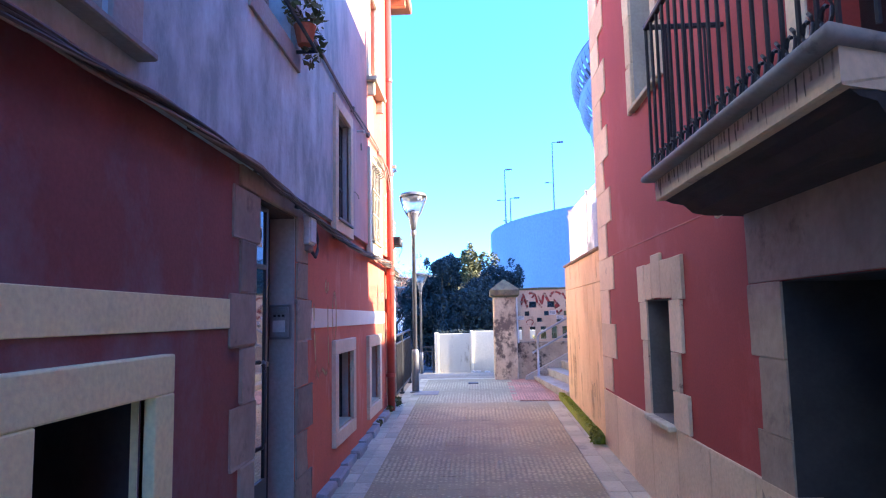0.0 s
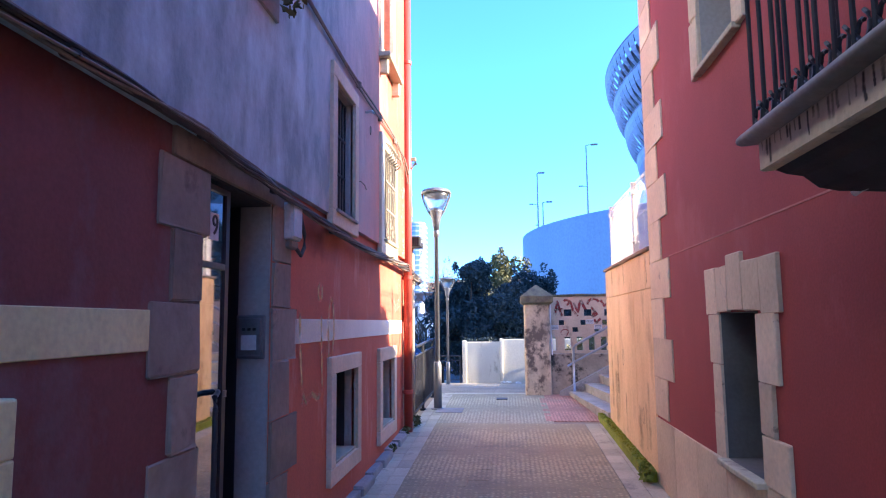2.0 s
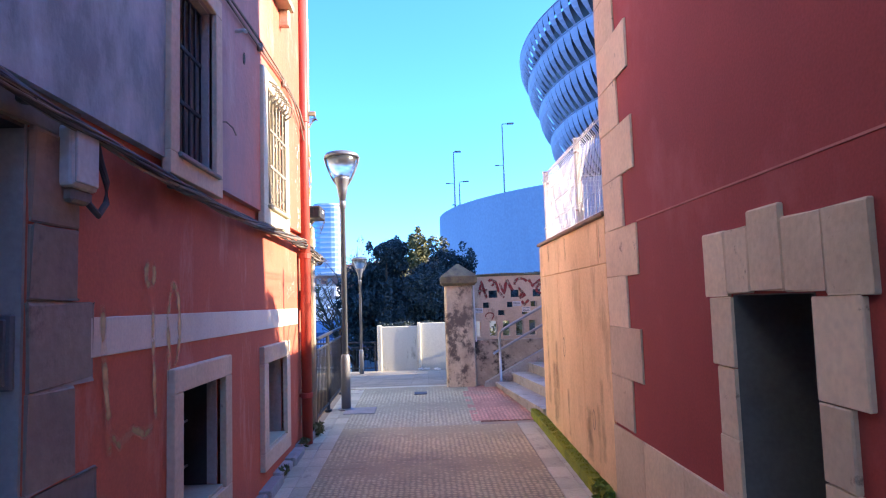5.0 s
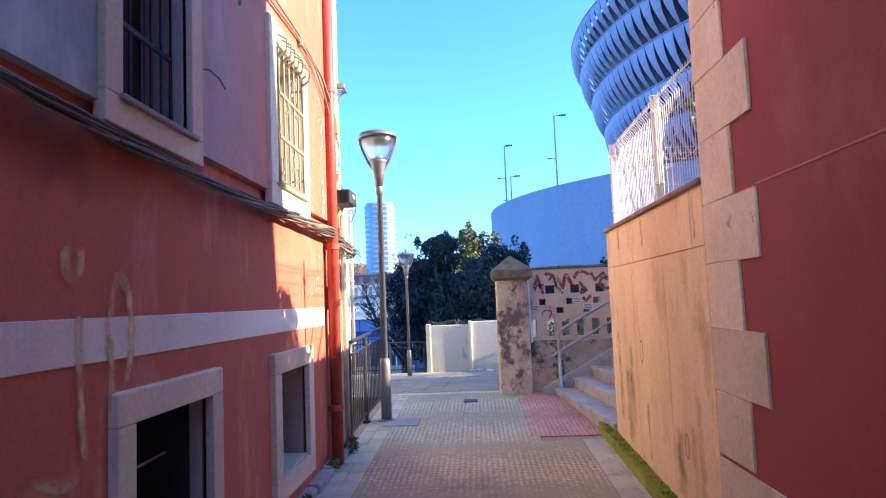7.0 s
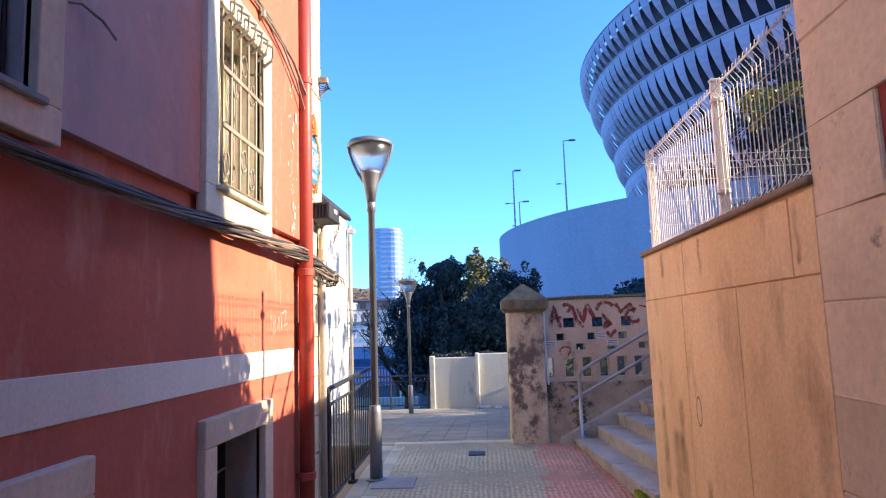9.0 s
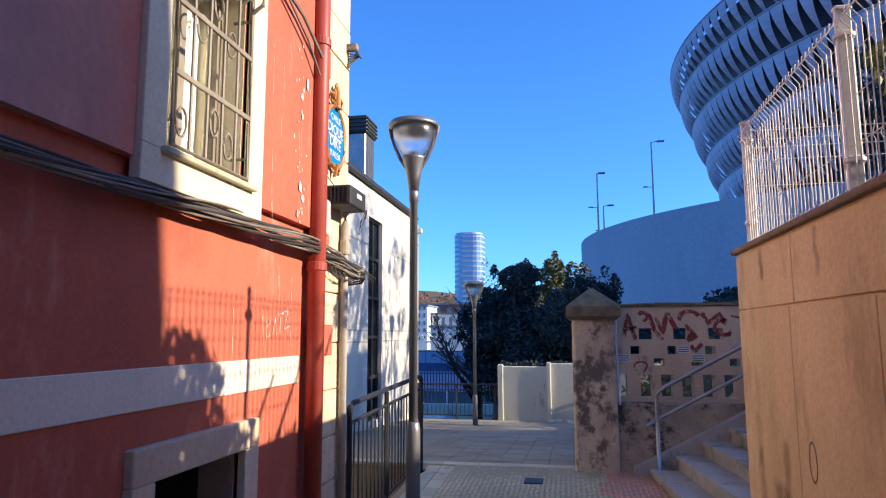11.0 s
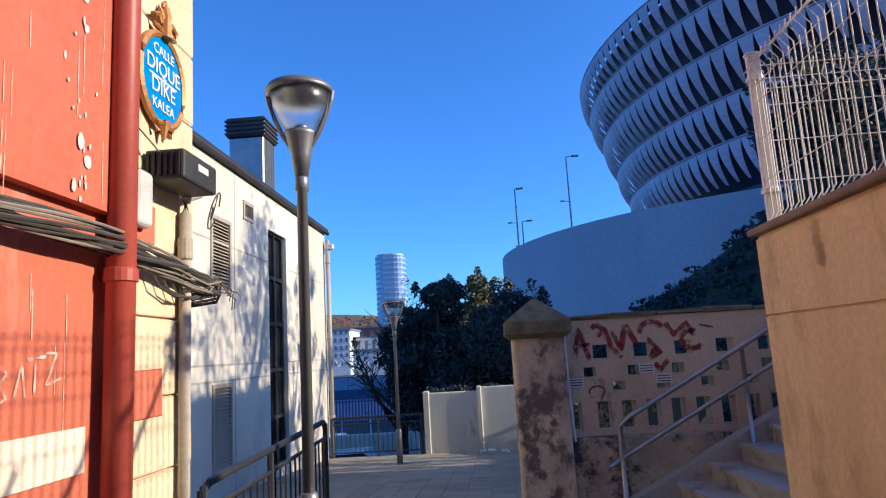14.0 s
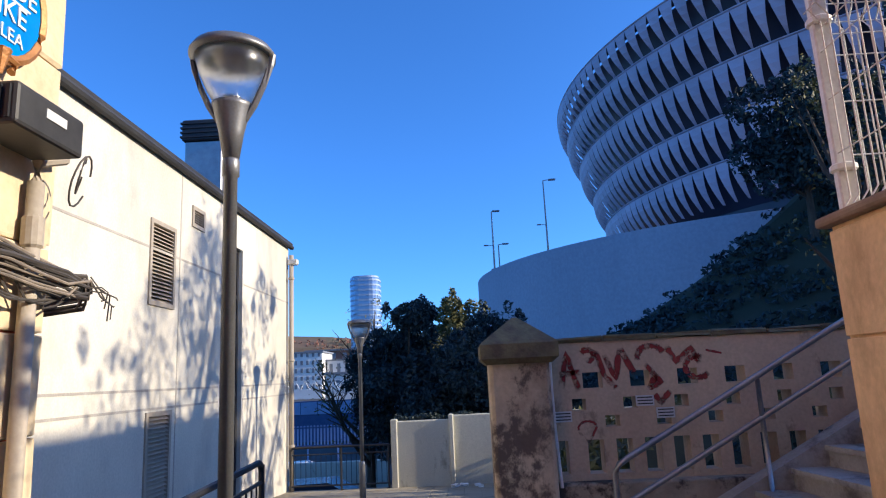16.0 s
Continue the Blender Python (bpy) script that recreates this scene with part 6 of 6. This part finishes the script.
slope("bank_near", 1.0, 9.0, 13.3, 20.75, near_height, "overgrown ground behind the pierced wall")
slope("bank_far", 0.6, 26.0, 22.5, 33.5, far_height, "steep dark slope overgrown with ivy")
nrng = np.random.default_rng(77)
cl = []
for k in range(620):
    x, y = nrng.uniform(1.0, 22), nrng.uniform(23.0, 33.4)
    cl.append(((x, y, far_height(x, y) + 0.02), (0.6, 0.6, 0.2), 46))
tagged(leaves("ivy_cover", cl, 0.12, LEAF_DARK, None, 78), "dense dark ivy covering the slope", "ivy", "", "stuff")
cl = []
for k in range(170):
    x, y = nrng.uniform(1.1, 6.5), nrng.uniform(13.5, 20.6)
    cl.append(((x, y, near_height(x, y) + 0.08), (0.3, 0.3, 0.2), 40))
tagged(leaves("bramble_cover", cl, 0.07, LEAF_OLIVE, None, 79), "low brambles behind the pierced wall", "brambles", "", "stuff")

# ---- ramp wall, masts and stadium ----
RC, RR = (23.6, 59.2), 22.0
vs, fs = [], []
n = 120
for k in range(n):
    a = k * math.tau / n
    c, s = math.cos(a), math.sin(a)
    for r, z in ((RR, -2.7), (RR, 9.1), (RR - 0.35, 9.1), (RR - 0.35, 8.2)):
        vs.append((RC[0] + r * c, RC[1] + r * s, z))
for k in range(n):
    a, b = 4 * k, 4 * ((k + 1) % n)
    fs += [(a, b, b + 1, a + 1), (a + 1, b + 1, b + 2, a + 2), (a + 2, b + 2, b + 3, a + 3)]
fs.append(tuple(4 * k + 3 for k in range(n)))
ramp_wall = raw("ramp_wall", vs, fs, RAMP_WALL)
for p in ramp_wall.data.polygons:
    p.use_smooth = len(p.vertices) == 4 and abs(p.normal.z) < 0.5
setting(ramp_wall, "tall curved pale concrete ramp wall", "wall")


def mast(x, y, z0, z1, arm, label):
    m = thing("lighting_mast", (x, y, z0), label, "lamp post", "lighting masts")
    part("pole", lathed((x, y, z0), [(0.11, 0), (0.055, z1 - z0)], 10), POST, m)
    part("arm", tubed([(x, y, z1), (x + arm, y, z1 + 0.05)], 0.04, 6), POST, m)
    part("lamp_head", boxed((x + arm - 0.1, y - 0.15, z1 - 0.02), (x + arm + 0.55, y + 0.15, z1 + 0.12), 0.03), FAR_GREY, m)
    part("lower_arm", tubed([(x, y, z0 + (z1 - z0) * 0.62), (x - 0.55, y, z0 + (z1 - z0) * 0.62 + 0.05)], 0.03, 6), POST, m)
    part("lower_head", boxed((x - 0.85, y - 0.1, z0 + (z1 - z0) * 0.62), (x - 0.45, y + 0.1, z0 + (z1 - z0) * 0.62 + 0.1), 0.02), FAR_GREY, m)


mast(3.35, 66.0, 8.2, 16.5, 0.2, "slim grey camera mast above the ramp")
mast(8.25, 66.0, 8.2, 19.2, 0.6, "slim grey lamp mast above the ramp")
mast(4.3, 74.0, 8.2, 15.0, 0.5, "distant grey lamp mast above the ramp")

stadium = thing("stadium", (40, 66, -2.7), "round stadium with tiers of white twisted facade panels", "stadium")
SCX, SCY = 62.2, 93.8
RIMS = [(39.9, 17.8), (41.2, 22.0), (42.6, 26.1), (44.2, 30.55), (45.7, 34.65), (46.8, 38.4)]  # radius and height of each tier's edge
A0, A1 = radians(158), radians(262)


def facade_at(a, r, z):
    return (SCX + r * math.cos(a), SCY + r * math.sin(a), z)


def facade_ring(name, rows, mat, label):
    """A band swept round the facade through rows of radius and height."""
    m, n = 96, len(rows)
    vs = [facade_at(A0 + (A1 - A0) * k / m, r, z) for k in range(m + 1) for r, z in rows]
    fs = [(n * k + j, n * k + n + j, n * k + n + 1 + j, n * k + 1 + j) for k in range(m) for j in range(n - 1)]
    return raw(name, vs, fs, mat, stadium, label)


facade_ring("core", [(36.6, -2.7), (36.6, 17.8), (39.1, 22.0), (40.7, 26.1), (42.3, 30.55), (43.8, 34.65), (44.9, 38.3), (30.0, 38.6), (0.5, 39.2)], FACADE_DARK, "dark glazed core")
STEP_A = 1.62 / 44.0
ROWS = 5
PANEL_FACES = [(2 * i, 2 * i + 1, 2 * i + 3, 2 * i + 2) for i in range(ROWS)]
for (r0, z0), (r1, z1) in zip(RIMS, RIMS[1:]):
    facade_ring("tier_rim", [(r1 - 1.3, z1 + 0.06), (r1 + 0.02, z1 + 0.05), (r1 + 0.05, z1 - 0.02), (r1 - 0.02, z1 - 0.10), (r1 - 1.2, z1 - 0.14)], LIGHT_PANEL, "thin pale tier edge")
    facade_ring("tier_gap", [(r1 - 0.12, z1 - 0.14), (r1 - 0.12, z1 - 0.34), (r1 - 1.2, z1 - 0.36)], FACADE_DARK, "dark shadow gap under the edge")
    for k in range(int((A1 - A0) / STEP_A)):
        a = A0 + STEP_A * (k + 0.5)
        vs = []
        for i in range(ROWS + 1):
            f = 1 - i / ROWS
            half, deep = 0.5 * STEP_A * (0.03 + 0.96 * f), 0.30 * (1 - f)
            r, z = r0 + (r1 - r0) * f + 0.4 * math.sin(math.pi * f) - 0.25 * (1 - f), z0 + 0.12 + (z1 - 0.30 - z0) * f
            vs += [facade_at(a - half, r + deep * 0.4, z), facade_at(a + half, r - deep, z)]
        raw("panel", vs, PANEL_FACES, LIGHT_PANEL, stadium)

# ---- distance ----
vs, fs = [], []
nx = 60
for i in range(nx + 1):
    x = -520 + 1000 * i / nx
    top = 40 + 7 * noise.noise(Vector((x * 0.008, 0, 0))) + 2.0 * noise.noise(Vector((x * 0.05, 3, 0)))
    for y, f in ((420, 0.0), (450, 0.35), (480, 0.75), (520, 1.0), (640, 0.9)):
        vs.append((x, y, -2.7 + top * f + 1.5 * noise.noise(Vector((x * 0.03, y * 0.03, 1)))))
for i in range(nx):
    for j in range(4):
        a = 5 * i + j
        fs.append((a, a + 5, a + 6, a + 1))
setting(raw("backdrop_hill", vs, fs, HILL), "brown wooded winter hillside in the distance", "hill")
nrng = np.random.default_rng(5)
cl = []
for k in range(420):
    x = nrng.uniform(-190, -20)
    cl.append(((x, nrng.uniform(425, 500), 0), (2.2, 2.2, 1.8), 10))
cl = [((c[0], c[1], 1.5 + 38 * min(1, max(0, (c[1] - 425) / 90))), r, n_) for c, r, n_ in cl]
tagged(leaves("hill_woods", cl, 1.1, FAR_BRICK, None, 6), "bare brown woods on the hillside", "woods", "", "stuff")

tower = thing("tower", (-61.5, 425, -2.7), "glass office tower with pale floor bands", "tower")


def rounded(cx, cy, hx, hy, r, z0, z1):
    pts = []
    for qx, qy, a0 in ((1, 1, 0), (-1, 1, 90), (-1, -1, 180), (1, -1, 270)):
        for k in range(5):
            a = radians(a0 + 22.5 * k)
            pts.append((cx + qx * (hx - r) + r * math.cos(a), cy + qy * (hy - r) + r * math.sin(a)))
    n = len(pts)
    return [(x, y, z0) for x, y in pts] + [(x, y, z1) for x, y in pts], [tuple(range(n - 1, -1, -1)), tuple(range(n, 2 * n))] + [(k, (k + 1) % n, n + (k + 1) % n, n + k) for k in range(n)]


v_, f_ = rounded(-61.5, 425, 9.4, 9.4, 6, -2.7, 66)
raw("body", v_, f_, TOWER_GLASS, tower, "blue glass body")
for k in range(20):
    v_, f_ = rounded(-61.5, 425, 9.55, 9.55, 6, 3 + k * 3.2, 4.0 + k * 3.2)
    raw("floor_band", v_, f_, TOWER_BAND, tower)
v_, f_ = rounded(-61.5, 425, 8.6, 8.6, 6, 66, 67.2)
raw("crown", v_, f_, TOWER_BAND, tower)


def block(name, x0, x1, y0, y1, z1, mat, cols, rows, label):
    b = thing(name, ((x0 + x1) / 2, y0, -2.7), label, "building")
    part("wall", boxed((x0, y0, -2.7), (x1, y1, z1)), mat, b)
    part("roof", boxed((x0 - 0.4, y0 - 0.4, z1), (x1 + 0.4, y1 + 0.4, z1 + 0.5)), FAR_GREY, b)
    w, h = (x1 - x0) / cols, (z1 + 1) / rows
    for i in range(cols):
        for j in range(rows):
            part("window", boxed((x0 + w * (i + 0.3), y0 - 0.12, 0.2 + h * j), (x0 + w * (i + 0.7), y0 + 0.1, 0.2 + h * (j + 0.55))), FAR_GREY, b)
    return b


block("apartment_block", -50.0, -41.5, 200, 215, 10.4, FAR_WHITE, 5, 5, "white block of flats with small windows")
block("low_building", -41.0, -27.0, 205, 215, 8.0, FAR_WHITE, 6, 2, "low white building with a long roofline")
block("brown_building", -56.0, -20.0, 240, 250, 12.6, FAR_BRICK, 9, 3, "row of brown roofed houses on the slope")
block("car_park", -30.0, -15.0, 150, 158, 3.4, FAR_WHITE, 8, 3, "pale open-decked car park")
foot = thing("footbridge", (-30, 140, 0), "white truss footbridge over the road", "bridge")
part("deck", boxed((-44, 139, 0.2), (-14, 141, 0.6)), FAR_WHITE, foot)
part("top_chord", boxed((-44, 139, 2.2), (-14, 139.2, 2.4)), FAR_WHITE, foot)
for k in range(16):
    part("brace", tubed([(-44 + k * 1.9, 139.1, 0.5), (-43.05 + k * 1.9, 139.1, 2.3), (-42.1 + k * 1.9, 139.1, 0.5)], 0.10, 5), FAR_WHITE, foot)
for x in (-40, -18):
    part("pier", boxed((x - 0.5, 139.4, -2.7), (x + 0.5, 140.6, 0.2)), FAR_GREY, foot)
bf = thing("blue_fence", (-7, 38, -2.7), "blue painted bar fence along the car park", "fence")
part("rail", boxed((-11, 37.97, -0.80), (-3.0, 38.03, -0.74)), BLUE, bf)
part("rail", boxed((-11, 37.97, -0.02), (-3.0, 38.03, 0.04)), BLUE, bf)
for k in range(54):
    part("bar", boxed((-11 + k * 0.15, 37.98, -2.7 if k % 9 == 0 else -0.86), (-10.93 + k * 0.15, 38.02, 0.10)), FENCE_BLUE, bf)
setting(part("wall_low_white", boxed((-12, 35.0, -2.7), (-3.0, 35.25, -1.15), 0.02), WHITE_WALL), "low white wall beside the car park", "wall")
hoarding = setting(part("wall_blue_hoarding", boxed((-16, 62, -2.7), (-3.5, 62.2, 0.5)), BLUE), "blue hoarding panels across the road", "wall")
for k in range(9):
    part("panel", boxed((-16 + k * 1.39, 61.95, -0.55), (-14.68 + k * 1.39, 62.0, 0.42)), FENCE_BLUE, hoarding, "paler upper panel")


def car(x, y, z, mat, label):
    """A parked car seen from its side, far below the terrace."""
    c = thing("parked_car", (x, y, z), label, "car", "parked cars")
    prof = [(-2.1, 0.35), (-2.15, 0.7), (-1.5, 0.85), (-0.9, 1.35), (0.7, 1.4), (1.5, 0.95), (2.1, 0.85), (2.15, 0.4)]
    vs = [(x + a, y + s, z + h) for s in (-0.8, 0.8) for a, h in prof]
    n = len(prof)
    raw("body", vs, [tuple(range(n)), tuple(range(2 * n - 1, n - 1, -1))] + [(k, n + k, n + (k + 1) % n, (k + 1) % n) for k in range(n)], mat, c)
    raw("side_glass", [(x - 0.95, y - 0.815, z + 0.9), (x + 1.2, y - 0.815, z + 0.95), (x + 0.65, y - 0.79, z + 1.32), (x - 0.8, y - 0.79, z + 1.28)], [(0, 1, 2, 3)], GLASS_DARK, c)
    for a in (-1.3, 1.35):
        for s in (-0.82, 0.62):
            bm = tubed([(x + a, y + s, z + 0.32), (x + a, y + s + 0.2, z + 0.32)], 0.32, 16)
            w = part("wheel", bm, RUBBER, c)
            part("rim", tubed([(x + a, y + s - 0.01, z + 0.32), (x + a, y + s + 0.05, z + 0.32)], 0.19, 12), STEEL, w)
    return c


car(-5.2, 31.5, -2.7, CAR_PAINT, "dark parked car below the terrace")
car(-10.0, 31.8, -2.7, CAR_PAINT, "dark blue parked car below the terrace")
car(-7.4, 36.6, -2.7, CAR_WHITE, "white parked car by the fence")
car(-13.0, 45.0, -2.7, CAR_WHITE, "white car on the low road")

# ---- paving pieces ----
def tile_mesh(name, w, l, mat, bevel=0.006):
    """One paver: softened top edge, top at its origin."""
    e = bevel
    vs = [(-w / 2, -l / 2, -0.03), (w / 2, -l / 2, -0.03), (w / 2, l / 2, -0.03), (-w / 2, l / 2, -0.03),
          (-w / 2, -l / 2, -e), (w / 2, -l / 2, -e), (w / 2, l / 2, -e), (-w / 2, l / 2, -e),
          (-w / 2 + e, -l / 2 + e, 0), (w / 2 - e, -l / 2 + e, 0), (w / 2 - e, l / 2 - e, 0), (-w / 2 + e, l / 2 - e, 0)]
    fs = [(8, 9, 10, 11)] + [(a + k, a + (k + 1) % 4, b + (k + 1) % 4, b + k) for a, b in ((0, 4), (4, 8)) for k in range(4)]
    me = bpy.data.meshes.new(name)
    me.from_pydata(vs, [], fs)
    me.update()
    me.materials.append(mat)
    return me, vs, fs


def lay(name, w, l, mat, spots, parent, near, joined_name, label, gap=0.003):
    """Lay pavers: those near the walked stretch as pieces, the others joined in one."""
    me, vs, fs = tile_mesh(name, w - gap, l - gap, mat, gap)
    rng = random.Random(len(spots))
    jv, jf, made = [], [], 0
    for x, y in spots:
        slope = math.atan(0.034 if y < 13.1 else -0.069)
        m = Matrix.Translation((x, y, gz(y) + rng.uniform(-0.0015, 0.001))) @ Euler((slope + rng.gauss(0, 0.004), rng.gauss(0, 0.004), 0)).to_matrix().to_4x4()
        if near(x, y) and made < 300:
            ob = new(name, me)
            ob.parent = parent
            ob.matrix_basis = m
            made += 1
        else:
            base = len(jv)
            jv += [tuple(m @ Vector(v)) for v in vs]
            jf += [tuple(base + i for i in f) for f in fs]
    if jv:
        ob = raw(joined_name, jv, jf, mat, parent, label)
        ob["kind"] = "stuff"


PW = 0.193
lay("paver", PW, PW, PAVER, [(-0.85 + PW * (i + 0.5), -3 + PW * (j + 0.5)) for i in range(10) for j in range(69)], alley, lambda x, y: 4.3 < y < 9.9, "pavers", "brown relief pavers of the alley", 0.0014)
lay("paver", PW, PW, PAVER_GREY, [(-0.85 + PW * (i + 0.5), 10.32 + PW * (j + 0.5)) for i in range(11) for j in range(14) if not (i >= 7 and -0.85 + PW * (i + 0.5) > 0.62)], landing, lambda x, y: True, "pavers", "grey relief pavers before the steps", 0.0014)
lay("red_tile", 0.2, 0.2, RED_TILE, [(0.60 + 0.2 * (i + 0.5), 10.5 + 0.2 * (j + 0.5)) for i in range(4) for j in range(13)], landing, lambda x, y: x < 1.4, "red_tiles", "red tactile tiles at the steps", 0.0014)
lay("edge_slab", 0.145, 0.29, SLAB, [(-1.135 + 0.145 * (i + 0.5), -3 + 0.29 * (j + 0.5)) for i in range(2) for j in range(55)], alley, lambda x, y: 4 < y < 13, "edge_slabs", "pale edging slabs")
lay("edge_slab", 0.17, 0.29, SLAB, [(1.085 + 0.17 * (i + 0.5), -3 + 0.29 * (j + 0.5)) for i in range(2) for j in range(46)], alley, lambda x, y: 4 < y < 10.4, "edge_slabs", "pale edging slabs")
lay("kerb_slab", 0.4, 0.13, SLAB, [(-3.0 + 0.4 * (i + 0.5), 13.09) for i in range(9)], landing, lambda x, y: True, "kerb_slabs", "pale threshold slabs")
lay("terrace_slab", 0.28, 0.28, SLAB_BUFF, [(-3.24 + 0.28 * (i + 0.5), 13.17 + 0.28 * (j + 0.5)) for i in range(27) for j in range(28)], terrace, lambda x, y: y < 16.6 and -1.6 < x < 0.6, "terrace_slabs", "buff terrace slabs")
mh = setting(part("manhole_cover", boxed((-0.95, 11.12, gz(11.3) - 0.02), (-0.56, 11.5, gz(11.3) + 0.010), 0.004), CONCRETE), "square paved manhole cover with a metal edge", "manhole")
mh.data.transform(Matrix.Translation((-0.75, 11.3, gz(11.3))) @ Matrix.Rotation(math.atan(0.034), 4, "X") @ Matrix.Translation((0.75, -11.3, -gz(11.3))))
setting(part("drain_grate", boxed((-0.09, 12.34, gz(12.45) - 0.02), (0.09, 12.56, gz(12.45) + 0.008), 0.004), IRON), "small dark drain grate", "drain")
weeds = thing("weeds", (-1.1, 10.0, gz(10)), "small green weeds at the foot of the house", "plant")
leaves("foliage", [((-1.09, 10.05, gz(10) + 0.08), (0.07, 0.16, 0.07), 90), ((-1.12, 9.5, gz(9.5) + 0.07), (0.04, 0.12, 0.04), 50), ((-1.12, 8.6, gz(8.6) + 0.06), (0.03, 0.10, 0.03), 30)], 0.03, LEAF_OLIVE, weeds, 15)
weeds2 = thing("weeds", (1.3, 7.6, gz(7.6)), "tuft of green weeds beside the mossy kerb", "plant")
leaves("foliage", [((1.30, 7.62, gz(7.6) + 0.09), (0.06, 0.12, 0.08), 110)], 0.035, LEAF_BRIGHT, weeds2, 16)
